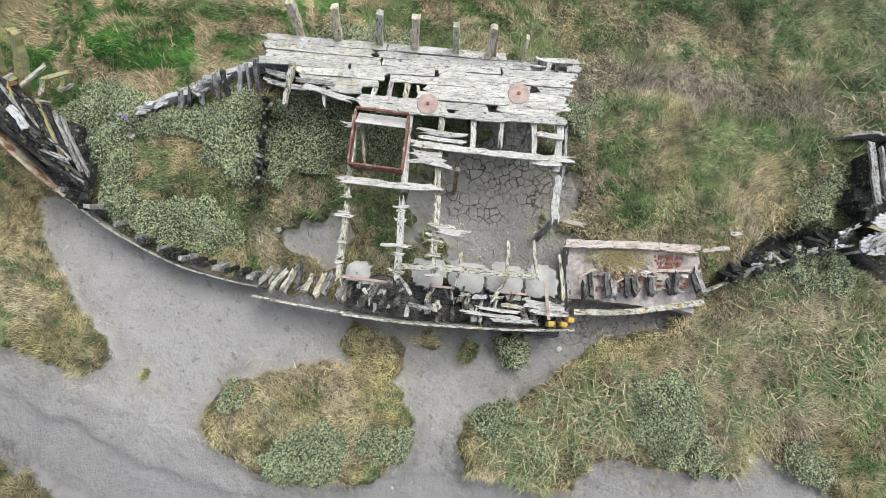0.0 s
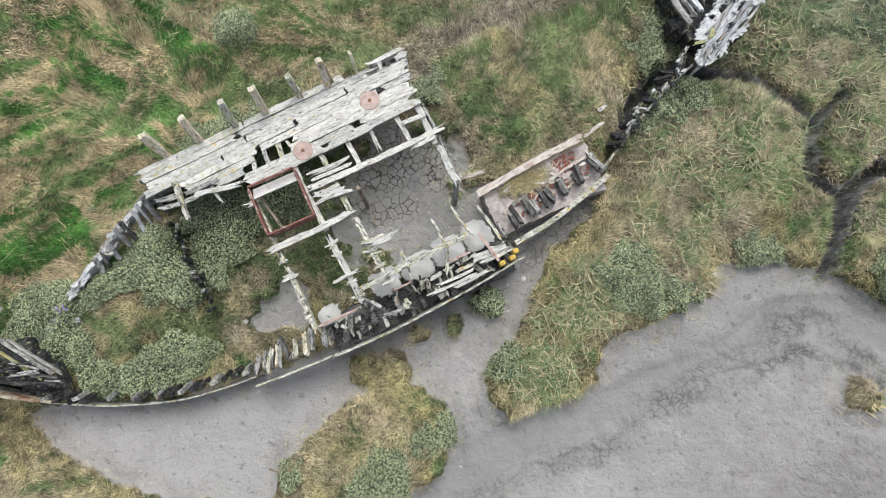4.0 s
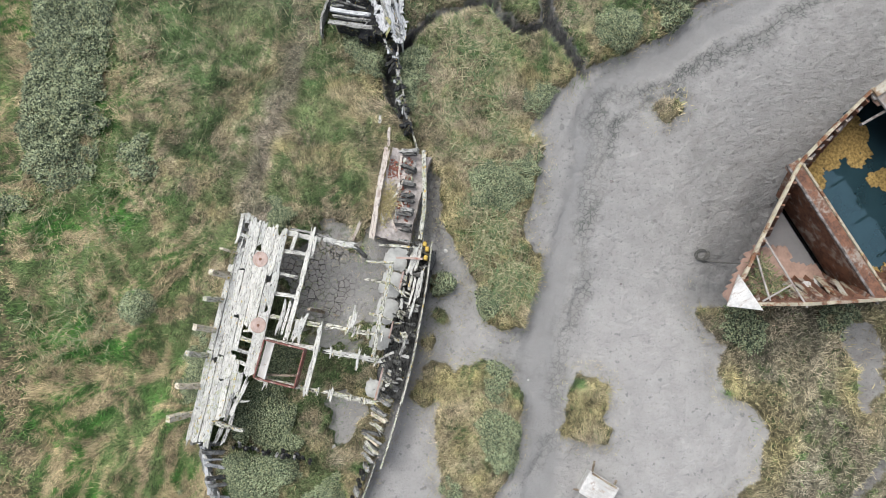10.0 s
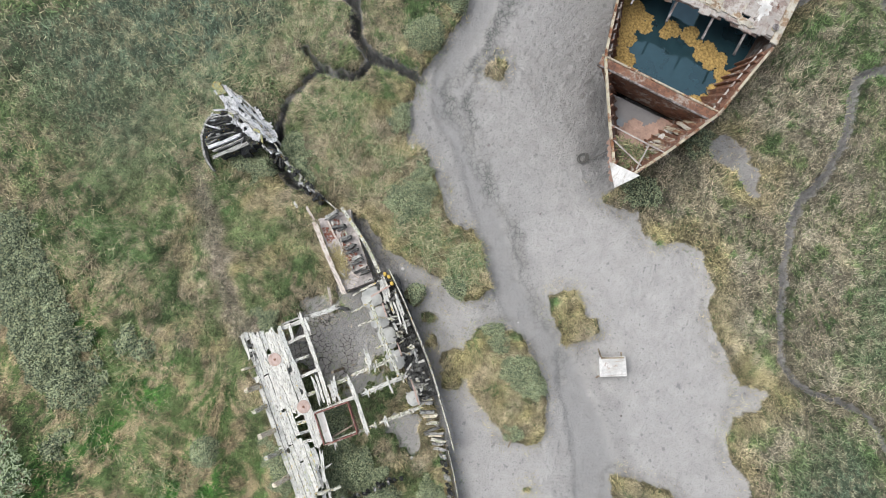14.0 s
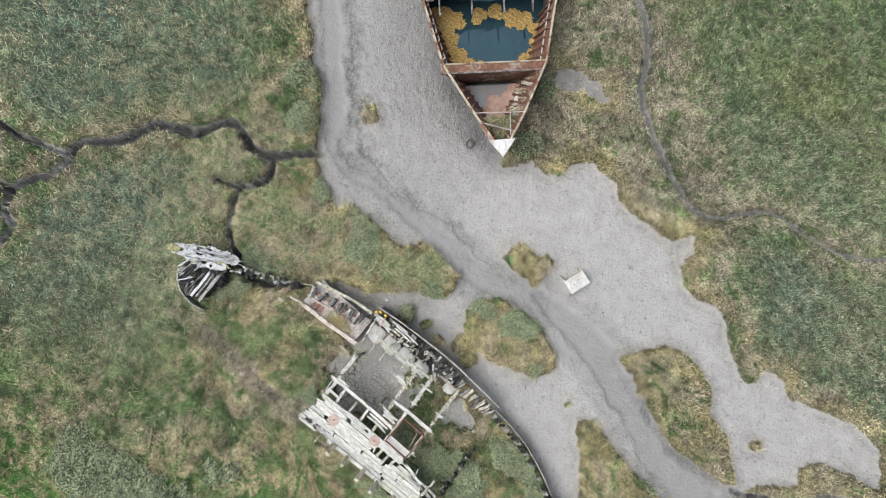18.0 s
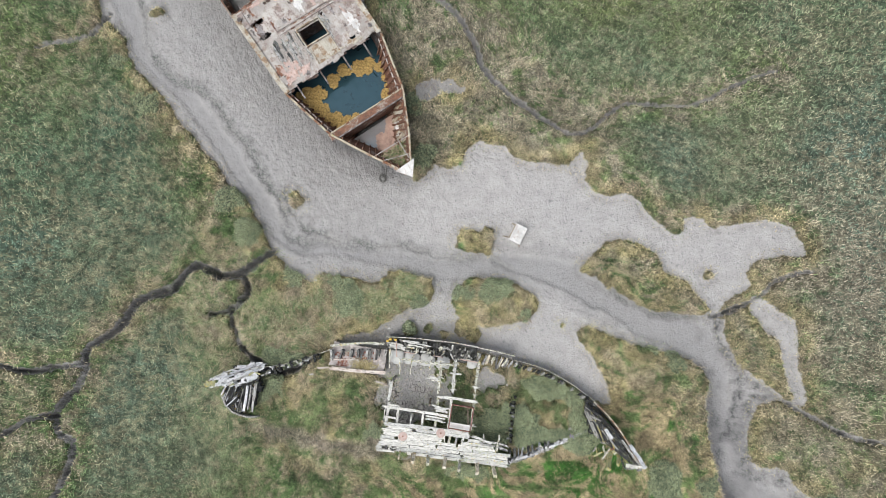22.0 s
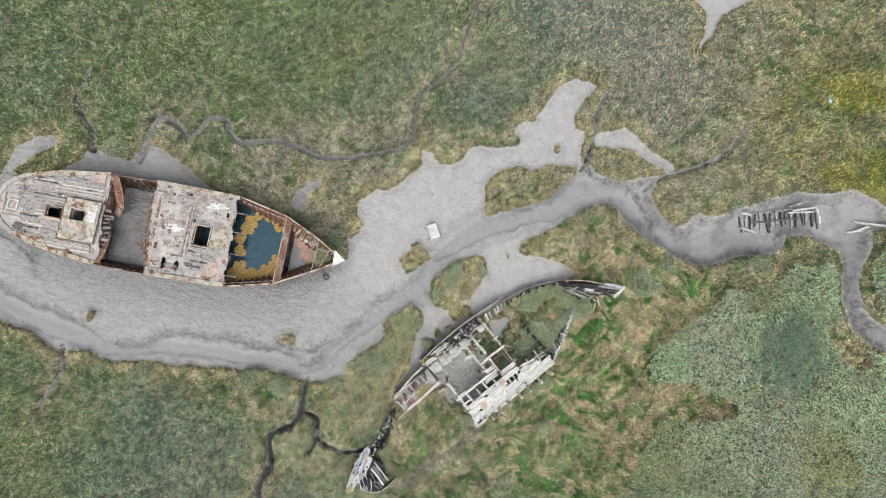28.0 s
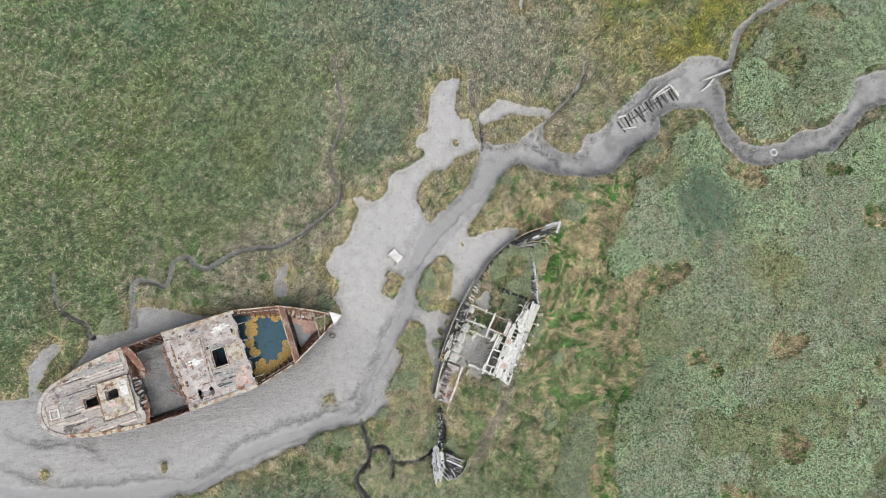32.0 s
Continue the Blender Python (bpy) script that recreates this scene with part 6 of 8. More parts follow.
part("bow_skin", plate(bow_inside, 7.9, 10.5, -0.6, 2.4, 0.11, lambda x, y: 0.85 + 0.35 * (x - 8.2), 0.25), BLACK_WOOD, wreck, None, "black sheet under the frames inside the bow")
for k in range(11):
    f = k / 10
    a = W(8.72 + 1.25 * f, -0.52 + 0.62 * f, 1.25 + 0.75 * f)
    b = W(8.02 + 1.55 * f, -1.75 + 0.95 * f, 0.95 + 0.85 * f)
    board(wreck, "bow_frame", a, b, rnd.uniform(0.05, 0.10), 0.08, (GREY_WOOD, GREY_WOOD, BLACK_WOOD, ORANGE_LICHEN, BLACK_WOOD, BLACK_WOOD, BLACK_WOOD, ORANGE_LICHEN, BLACK_WOOD, BLACK_WOOD, BLACK_WOOD)[k], 0.1, across=2)
for k in range(30):
    f, g = rnd.random(), rnd.random()
    p = W(8.1 + 1.7 * f + 0.55 * g, -1.85 + 1.55 * f + 0.75 * g * (1 - f), 1.18 + 0.62 * f)
    d = W(rnd.gauss(0.28, 0.15), rnd.gauss(0.30, 0.15), rnd.uniform(-0.08, 0.12))
    board(wreck, "bow_splinter", p - d * 0.5, p + d * 0.5, rnd.uniform(0.03, 0.08), 0.05, (BLACK_WOOD, GREY_WOOD, BLACK_WOOD, ORANGE_LICHEN, DARK_WOOD)[k % 5], 0.12, rnd.uniform(-0.5, 0.5), across=2, rings=4)
for k in range(7):
    f = k / 6
    a = W(8.25 + 0.1 * k, -1.95 + 0.22 * k, 1.05 + 0.05 * k)
    b = W(9.85 + 0.08 * k, -0.72 + 0.17 * k, 1.95 + 0.05 * k)
    board(wreck, "bow_plank", a, b, 0.11, 0.05, BLACK_WOOD, 0.3, 0.3)
for k, (zt, mat) in enumerate(((2.35, RUST_EDGE), (1.95, GREY_WOOD), (1.55, BLACK_WOOD))):
    part("hull_plank", strip([W(8.45, -2.17, zt - 1.35 + 0.12 * k), W(9.0, -1.74, zt - 0.85), W(9.55, -1.20, zt - 0.45), W(10.1, -0.48, zt - 0.1), W(10.62, 0.26, zt + 0.1)], 0.06, 0.42, 18, 0.02, 110 + k), mat, wreck)
for ua, va, za, ub, vb, zb, wd, mat in ((9.62, -0.40, 1.0, 9.15, 0.72, 2.4, 0.20, ORANGE_LICHEN), (9.9, -0.1, 1.3, 9.65, 0.5, 2.2, 0.15, ORANGE_LICHEN), (10.62, 0.10, 0.6, 10.66, 0.42, 2.5, 0.24, GREY_WOOD), (10.55, 0.3, 2.35, 9.95, 0.42, 2.2, 0.16, WHITE_WOOD), (9.7, -0.75, 2.0, 10.6, 0.3, 2.45, 0.10, GREY_WOOD), (8.6, -1.6, 1.1, 9.3, -0.5, 1.6, 0.06, ORANGE_LICHEN)):
    board(wreck, "bow_timber", W(ua, va, za), W(ub, vb, zb), wd, wd * 0.9, mat, 0.12, across=2)
board(wreck, "bow_timber", W(10.05, -0.62, 2.25), W(10.84, 0.36, 2.50), 0.19, 0.14, STERN_WOOD, 0.08, across=3, label="bleached slab on the stem")
board(wreck, "bow_timber", W(10.20, 0.42, 2.38), W(10.95, 0.24, 2.52), 0.13, 0.09, WHITE_WOOD, 0.08, across=2)
board(wreck, "bow_timber", W(9.85, 0.18, 1.95), W(10.0, 0.55, 2.2), 0.07, 0.07, DARK_WOOD, 0.05, across=2)
board(wreck, "bow_timber", W(10.0, 0.55, 2.2), W(10.4, 0.47, 2.35), 0.06, 0.06, GREY_WOOD, 0.05, across=2)
board(wreck, "bow_timber", W(8.95, -1.05, 1.75), W(9.35, -0.65, 1.85), 0.17, 0.05, STERN_WOOD, 0.12, across=3)
for k in range(13):
    u, v = 8.75 + 0.1 * k + rnd.uniform(-0.12, 0.12), -0.25 + rnd.uniform(-0.2, 0.3)
    board(wreck, "bow_timber", W(u, v, 1.45 + 0.04 * k), W(u + rnd.gauss(-0.05, 0.35), v + rnd.uniform(0.15, 0.7), 0.95 + 0.05 * k + rnd.uniform(0, 0.2)), rnd.uniform(0.04, 0.09), 0.06, (ORANGE_LICHEN, GREY_WOOD, LICHEN_WOOD, ORANGE_LICHEN)[k % 4], 0.14, rnd.uniform(-0.4, 0.4), across=2, rings=5)
for k in range(16):
    f = rnd.random()
    p = W(8.3 + 1.6 * f, -1.85 + 1.35 * f + rnd.uniform(0.0, 0.5), 1.35 + 0.7 * f)
    d = W(rnd.gauss(0.24, 0.08), rnd.gauss(0.20, 0.08), rnd.uniform(0.0, 0.12))
    board(wreck, "bow_splinter", p - d, p + d, rnd.uniform(0.04, 0.09), 0.05, (DARK_WOOD, GREY_WOOD, BLACK_WOOD, BLACK_WOOD)[k % 4], 0.14, rnd.uniform(-0.5, 0.5), across=2, rings=5)
board(wreck, "iron_strap", W(9.75, -0.25, 1.75), W(9.3, -0.15, 1.8), 0.09, 0.03, RUST, 0.02, label="rust-red iron strap on the bow")

# the stern: a pale broken slab of planking on the quarter, a black gap with splayed ribs, a pale curved rim
def quarter(x, y):
    """The slab's outline in its own plan: from the stern post forward along the quarter, full of rotten holes."""
    t0 = (x + 10.25) / 2.35
    mid = -0.02 - 1.02 * max(t0, 0.0) ** 1.05
    half = 0.16 + 0.34 * min(1.0, max(t0, 0.0) * 2.0) - 0.22 * max(0.0, t0 - 0.72) / 0.28
    ragged_edge = 0.10 * noise.noise(Vector((x * 4.1, y * 4.1, 3.0))) + 0.07 * noise.noise(Vector((x * 11, y * 11, 5.0)))
    hole = noise.noise(Vector((x * 2.6 + 4, -y * 3.1, 1.0))) + 0.5 * noise.noise(Vector((x * 7, y * 7, 2.0)))
    return 0.0 < t0 < 1.0 and abs(-y - mid) < half + ragged_edge and hole < 0.20


part("stern_slab", plate(quarter, -10.4, -7.8, -0.4, 1.7, 0.055, lambda x, y: 1.78 - 0.22 * (x + 10.25) + 0.05 * noise.noise(Vector((x * 3, y * 3, 0))), 0.05, 330, 0.42), STERN_WOOD, wreck, None, "bleached rotten planking of the stern quarter, full of holes")
for k in range(5):
    o = -0.36 + 0.18 * k
    a = W(-7.95 - rnd.uniform(0.0, 0.5), -1.05 + o * 0.8, 1.34)
    b = W(-9.7 + rnd.uniform(-0.3, 0.4), -0.30 + o * 0.7, 1.72)
    board(wreck, "stern_plank", a, b, rnd.uniform(0.08, 0.15), 0.06, (STERN_WOOD, GREY_WOOD, STERN_WOOD)[k % 3], 0.4, 0.25, nick=1.6)
# black sheet laid under the opening as its painted shade
part("stern_skin", plate(lambda x, y: math.hypot((x + 8.95) / 0.95, (y + 0.15) / 1.05) < 1.0 + 0.12 * math.sin(7 * x + 5 * y), -10.1, -7.7, -1.4, 1.1, 0.10, lambda x, y: 0.98 + 0.1 * math.sin(x * 6), 0.5), BLACK_WOOD, wreck, None, "black sheet painting the shade inside the stern")
# ribs that fan out across the gap from the slab to the rim
for ua, va, ub, vb, wd, mat in ((-9.55, 0.86, -9.30, -0.05, 0.05, GREY_WOOD), (-9.30, 1.08, -9.05, 0.0, 0.06, BLACK_WOOD), (-9.38, 1.02, -8.85, 0.42, 0.05, STERN_WOOD), (-9.05, 1.16, -8.82, 0.05, 0.05, BLACK_WOOD), (-8.82, 1.22, -8.62, -0.1, 0.07, DARK_WOOD), (-8.50, 1.15, -8.45, -0.2, 0.12, STERN_WOOD), (-8.30, 1.05, -8.30, -0.25, 0.06, GREY_WOOD), (-8.10, 1.10, -8.10, -0.35, 0.13, GREY_WOOD), (-9.75, 0.55, -9.45, -0.05, 0.06, STERN_WOOD)):
    board(wreck, "stern_rib", W(ua, va, 1.10 + rnd.uniform(0, 0.1)), W(ub, vb, 1.42 + rnd.uniform(0, 0.1)), wd, 0.08, mat, 0.1, rnd.uniform(-0.3, 0.3), across=2)
for k in range(26):
    f = rnd.random()
    p = W(-9.6 + 1.5 * f, rnd.uniform(-0.1, 0.95), 1.22)
    ang = math.atan2(1.0, -0.35 + 0.5 * f) + rnd.gauss(0, 0.35)
    d = W(math.cos(ang), math.sin(ang), rnd.uniform(-0.2, 0.1)) * rnd.uniform(0.08, 0.22)
    board(wreck, "stern_splinter", p - d, p + d, rnd.uniform(0.03, 0.07), 0.04, (STERN_WOOD, GREY_WOOD, BLACK_WOOD, STERN_WOOD, BLACK_WOOD)[k % 5], 0.1, rnd.uniform(-0.6, 0.6), across=2, rings=4)
part("hull_plank", strip([W(-9.72, 0.62, 1.15), W(-9.38, 1.10, 1.05), W(-8.9, 1.34, 0.98), W(-8.3, 1.42, 0.88), W(-7.85, 1.34, 0.72)], 0.07, 0.6, 20, 0.09, 130), GREY_WOOD, wreck)
part("hull_plank", strip([W(-10.42, -0.02, 1.78), W(-9.75, -0.55, 1.6), W(-9.1, -0.92, 1.45), W(-8.5, -1.12, 1.3), W(-7.9, -1.28, 1.15)], 0.05, 0.5, 18, 0.05, 131), WHITE_WOOD, wreck)
board(wreck, "stern_post", W(-9.95, -0.02, 1.70), W(-10.48, 0.04, 1.82), 0.30, 0.2, ORANGE_LICHEN, 0.10, label="stern post crusted with orange lichen")
for k in range(22):
    o, t0 = rnd.uniform(-0.4, 0.4), rnd.uniform(0.05, 0.98)
    p = W(-10.1 + 2.2 * t0 + 0.3 * o, -0.06 - 1.0 * t0 + o * 0.9, 1.83 - 0.5 * t0)
    ang = rnd.gauss(math.atan2(-1.0, 2.2), 0.6)
    d = W(math.cos(ang), math.sin(ang), rnd.uniform(-0.15, 0.15)) * rnd.uniform(0.08, 0.22)
    board(wreck, "stern_debris", p - d, p + d, rnd.uniform(0.04, 0.10), 0.04, (STERN_WOOD, STERN_WOOD, GREY_WOOD, STERN_WOOD, BLACK_WOOD, ORANGE_LICHEN)[k % 6], 0.12, rnd.uniform(-0.6, 0.6), across=2, rings=4)

# a golden tuft has taken root in the silt of the quarter
tuft = np.random.default_rng(61)
tu, tv = tuft.normal(-3.1, 0.27, 1500), tuft.normal(1.98, 0.13, 1500)
c_, s_ = math.cos(WOOD_TURN), math.sin(WOOD_TURN)
blades("golden_tuft", WOOD_AT.x + tu * c_ - tv * s_, WOOD_AT.y + tu * s_ + tv * c_, np.full(1500, 0.82), tuft.uniform(0.08, 0.22, 1500), tuft.uniform(0.012, 0.020, 1500), np.radians(tuft.uniform(20, 80, 1500)), tuft.uniform(0, 6.28, 1500), np.where(tuft.random(1500)[:, None] < 0.7, GOLD[None], STRAW[None]), GRASS_MAT, "golden tuft of grass rooted in the silt of the wreck", "grass")

# ---- the steel wreck: x runs to the bow ----
hulk = anchor("steel_wreck", Matrix.Translation(STEEL_AT) @ Matrix.Rotation(STEEL_TURN, 4, "Z"),
              "rusting decked steel barge half sunk in grey mud", "shipwreck")
RIM_Z = 2.25
BEAM = [(-11.2, 0.0), (-11.05, 0.75), (-10.6, 1.35), (-9.7, 1.95), (-7.7, 2.55), (-4.5, 2.95), (-1.5, 3.02), (3.9, 2.92), (7.2, 2.15), (9.45, 1.05), (11.3, 0.0)]


def half_beam(x):
    for (a, p), (b, q) in zip(BEAM, BEAM[1:]):
        if a <= x <= b:
            return p + (q - p) * (x - a) / (b - a)
    return 0.0


def rim(x0, x1, side, z=RIM_Z, n=14, inset=0.0):
    out = []
    for k in range(n):
        x = x0 + (x1 - x0) * k / (n - 1)
        out.append(Vector((x, -0.12 + side * max(half_beam(x) - inset, 0.0), z + 0.9 * smooth_step(5.0, 11.3, x))))
    return out


def smooth_step(a, b, x):
    t = min(max((x - a) / (b - a), 0), 1)
    return t * t * (3 - 2 * t)


def deck_z(x, y):
    return RIM_Z - 0.06 * (y / 3) ** 2 - 0.02 * math.sin(x * 1.7)


def on_hull(x, y, inset=0.0):
    return abs(y + 0.12) < half_beam(x) - inset


def tuck(x):
    """How far the foot of the shell lies inside its top: along the hull and across it."""
    return float(np.interp(x, TUCK_X, TUCK_DX)), float(np.interp(x, TUCK_X, TUCK_DY))


TUCK_X, TUCK_DX, TUCK_DY = [-11.2, -9.0, -4.0, 0.0, 4.0, 7.3, 9.4, 11.3], [0.9, 0.3, 0.0, 0.0, -0.2, -1.0, -1.8, -2.9], [0.0, 0.6, 0.2, 0.2, 0.5, 0.8, 0.7, 0.0]
# shell plating: raked in under the bow and the counter
def shell(xs, side, top, lift=True, n=18):
    bm = bmesh.new()
    rings = []
    for k in range(n):
        x = xs[0] + (xs[1] - xs[0]) * k / (n - 1)
        h = half_beam(x)
        z = top + (0.9 * smooth_step(5.0, 11.3, x) if lift else 0)
        dx, dy = tuck(x)
        row = []
        for f in (0.0, 0.35, 0.7, 1.0):
            y = max(h - dy * f, 0.0)
            for d in (0.0, 0.05):
                row.append(bm.verts.new((x + dx * f, -0.12 + side * max(y - d, 0), z + (-0.7 - z) * f)))
        rings.append(row)
    for p, q in zip(rings, rings[1:]):
        for j in range(3):
            bm.faces.new((p[2 * j], q[2 * j], q[2 * j + 2], p[2 * j + 2]))
            bm.faces.new((p[2 * j + 1], p[2 * j + 3], q[2 * j + 3], q[2 * j + 1]))
        bm.faces.new((p[0], p[1], q[1], q[0]))
    bmesh.ops.remove_doubles(bm, verts=bm.verts[:], dist=0.001)
    bmesh.ops.recalc_face_normals(bm, faces=bm.faces)
    return bm


for side in (1, -1):
    for k, (a, b) in enumerate(((-11.2, -9.7), (-9.7, -4.4), (-4.4, -1.3), (-1.3, 4.0), (4.0, 7.3), (7.3, 11.25))):
        part("shell_plate", shell((a, b), side, RIM_Z - (0.55 if k == 2 else 0)), HULL_STEEL if k < 4 else RUST, hulk)
stern_curve = [Vector((x, -0.12 + s * y, RIM_Z)) for x, y, s in ((-9.7, 1.95, 1), (-10.6, 1.35, 1), (-11.05, 0.75, 1), (-11.2, 0.0, 1), (-11.05, 0.75, -1), (-10.6, 1.35, -1), (-9.7, 1.95, -1))]

# gunwale: flat rim, yellowed and flaking
for k, (pts, mat) in enumerate(((rim(-9.7, -4.5, 1, RIM_Z + 0.09, 10, 0.1), YELLOW_PAINT), (stern_curve, DECK_PAINT), (rim(-9.7, -4.2, -1, RIM_Z + 0.09, 10, 0.1), RUST_EDGE), (rim(-1.5, 3.9, 1, RIM_Z + 0.07, 10, 0.1), YELLOW_PAINT), (rim(-1.0, 4.1, -1, RIM_Z + 0.07, 10, 0.1), YELLOW_PAINT))):
    pts = [Vector((p.x, p.y, RIM_Z + 0.08)) for p in pts]
    part("gunwale", strip(pts, 0.26, 0.07, 26, 0.012, 220 + k), mat, hulk)
for side in (1, -1):
    part("gunwale", strip(rim(4.0, 10.9, side, RIM_Z + 0.03, 12), 0.09, 0.08, 22, 0.012, 230), RUST_EDGE, hulk)
    part("gunwale", strip(rim(-4.3, -1.3, side, RIM_Z - 0.5, 5), 0.07, 0.08, 8, 0.012, 231), RUST, hulk)

HOLES_AFT = [(-7.9, -7.0, -0.56, 0.10), (-6.27, -5.40, -0.53, 0.14)]
HOLES_FORE = [(1.58, 2.52, -0.75, 0.46)]
RAGGED = [(0.75, 2.35, 0.20, 0.12), (1.35, 0.75, 0.14, 0.14), (0.02, -2.25, 0.17, 0.33), (0.85, -2.25, 0.17, 0.33), (3.45, 1.45, 0.15, 0.2), (-7.4, 2.1, 0.1, 0.08), (-8.3, 1.9, 0.12, 0.1), (-5.9, -2.6, 0.12, 0.1), (-0.8, 1.4, 0.05, 0.3), (-0.7, -1.2, 0.06, 0.35), (0.3, -0.4, 0.05, 0.25), (3.3, -2.0, 0.06, 0.25), (0.6, -2.7, 0.15, 0.05)]


def in_hole(x, y, holes):
    if any(a < x < b and c < y < d for a, b, c, d in holes):
        return True
    return any(((x - cx) / rx) ** 2 + ((y - cy) / ry) ** 2 < 1 for cx, cy, rx, ry in RAGGED)


def aft(x, y):
    edge = -4.42 + 0.06 * math.sin(y * 5) + 0.3 * smooth_step(0.6, -3, y)
    return on_hull(x, y, 0.06) and x < edge and not in_hole(x, y, HOLES_AFT)


def fore(x, y):
    a = -1.5 + 0.5 * smooth_step(2, -3.2, y) + 0.04 * math.sin(y * 9)
    b = 3.9 + 0.07 * math.sin(y * 4 + 1) - 0.05 * y
    return on_hull(x, y, 0.06) and a < x < b and not in_hole(x, y, HOLES_FORE)


aft_deck = part("aft_deck", plate(aft, -11.2, -4.0, -3.2, 3.0, 0.10, deck_z, 0.05, 5), DECK_PAINT, hulk, None, "flaking plank-covered after deck")
fore_deck = part("fore_deck", plate(fore, -1.7, 4.3, -3.3, 3.0, 0.10, deck_z, 0.05, 6), DECK_PAINT, hulk, None, "flaking pale fore deck with rust holes")

part("deck_underside", plate(lambda x, y: aft(x, y) and on_hull(x, y, 0.12), -11.2, -4.0, -3.2, 3.0, 0.2, lambda x, y: deck_z(x, y) - 0.07, 0.02, 5), HULL_STEEL, aft_deck)
part("deck_underside", plate(lambda x, y: fore(x, y) and on_hull(x, y, 0.12), -1.7, 4.2, -3.3, 3.0, 0.2, lambda x, y: deck_z(x, y) - 0.07, 0.02, 6), HULL_STEEL, fore_deck)
# added wall, hidden under the deck, that keeps daylight out of the hold
part("hold_bulkhead", box((0.05, 5.2, 2.1)), HULL_STEEL, hulk, Matrix.Translation((1.25, -0.12, 1.1)))
# wooden sheathing left on the after deck
y = 2.1
while y > -2.45:
    runs = [(-9.9 + abs(y) * 0.35, -8.0), (-8.0, -4.6)] if abs(y + 0.2) < 0.36 else [(-10.0 + abs(y) * 0.5, -6.9 if -1.9 < y < 0.85 else -4.6)]
    if -1.9 < y < 0.85 and abs(y + 0.2) >= 0.36:
        pass
    elif -1.9 < y < 0.85:
        runs = [runs[0]]
    for a, b in runs:
        cut = a + rnd.uniform(0.5, 1.8)
        for p, q in ((a, cut), (cut, b)):
            if q - p > 0.3 and rnd.random() > 0.2:
                board(aft_deck, "deck_board", (p, y, RIM_Z + 0.045), (q - 0.02, y, RIM_Z + 0.045), 0.10, 0.035, (DECK_WOOD, DECK_WOOD, GREY_WOOD, DECK_WOOD, PINK_WOOD, DARK_WOOD)[int(rnd.random() ** 1.5 * 6)], 0.12, across=2, rings=5)
    y -= 0.105

# low deck house with rounded corner and its opening
house = part("deck_house", plate(lambda x, y: -6.75 < x < -4.5 and -1.85 < y < 0.8 and not in_hole(x, y, HOLES_AFT), -6.9, -4.3, -2.0, 1.0, 0.09, lambda x, y: RIM_Z + 0.32, 0.04, 8), YELLOW_PAINT, hulk, None, "low rusty deck house roof with yellow lichen")
for a, b in (((-6.75, 0.8), (-4.5, 0.8)), ((-6.75, -1.85), (-4.5, -1.85)), ((-6.75, -1.85), (-6.75, 0.8))):
    part("house_side", strip([Vector((*a, RIM_Z + 0.31)), Vector(((a[0] + b[0]) / 2, (a[1] + b[1]) / 2, RIM_Z + 0.31)), Vector((*b, RIM_Z + 0.31))], 0.04, 0.32, 6, 0, 240), RUST, house)
part("house_plate", box((0.55, 0.7, 0.03), 0.01), WHITE_PAINT, house, Matrix.Translation((-4.9, -0.2, RIM_Z + 0.36)), "chalky white plate on the roof")
part("house_plate", box((0.9, 0.5, 0.04), 0.01), PINK_PAINT, house, Matrix.Translation((-5.2, 2.3, RIM_Z + 0.09)), "pink-red painted plate")


def coaming(parent, x0, x1, y0, y1, h, w_, mat):
    for size, at in ((((x1 - x0) + w_, w_, h), ((x0 + x1) / 2, y0, RIM_Z + h / 2)), (((x1 - x0) + w_, w_, h), ((x0 + x1) / 2, y1, RIM_Z + h / 2)), ((w_, y1 - y0 - w_, h), (x0, (y0 + y1) / 2, RIM_Z + h / 2)), ((w_, y1 - y0 - w_, h), (x1, (y0 + y1) / 2, RIM_Z + h / 2))):
        part("hatch_coaming", box(size, 0.01), mat, parent, Matrix.Translation(at))


coaming(aft_deck, -7.95, -6.95, -0.61, 0.15, 0.13, 0.06, RUST)
coaming(fore_deck, 1.52, 2.58, -0.80, 0.52, 0.16, 0.07, YELLOW_PAINT)
coaming(aft_deck, -10.45, -9.85, -0.55, 0.05, 0.12, 0.09, WHITE_PAINT)
coaming(aft_deck, -10.75, -9.45, -0.95, 0.45, 0.06, 0.07, YELLOW_PAINT)
# raised strips and doublers on the fore deck, grey sheathing round the hatch
for size, at, mat in (((0.12, 3.3, 0.06), (0.95, 0.0, 0.06), DECK_PAINT), ((0.10, 3.3, 0.05), (1.2, 0.0, 0.06), DECK_PAINT), ((0.9, 0.06, 0.08), (3.2, 0.5, 0.06), YELLOW_PAINT), ((0.9, 0.06, 0.08), (3.2, -0.75, 0.06), YELLOW_PAINT),
                      ((1.0, 1.2, 0.02), (3.15, -0.12, 0.04), YELLOW_PAINT), ((0.5, 0.35, 0.05), (3.45, -2.75, 0.05), DECK_PAINT), ((0.6, 0.4, 0.05), (3.35, 2.55, 0.05), DECK_PAINT), ((0.12, 2.2, 0.05), (-1.0, -0.2, 0.06), RUST_EDGE), ((0.9, 0.55, 0.04), (-0.4, -2.85, 0.05), DECK_PAINT)):
    bm = box(size, 0.008)
    for v in bm.verts:
        v.co.x += rnd.uniform(-0.03, 0.03)
        v.co.y += rnd.uniform(-0.03, 0.03)
    part("deck_doubler", bm, mat, fore_deck, Matrix.Translation((at[0], at[1], RIM_Z + at[2] - 0.03)))


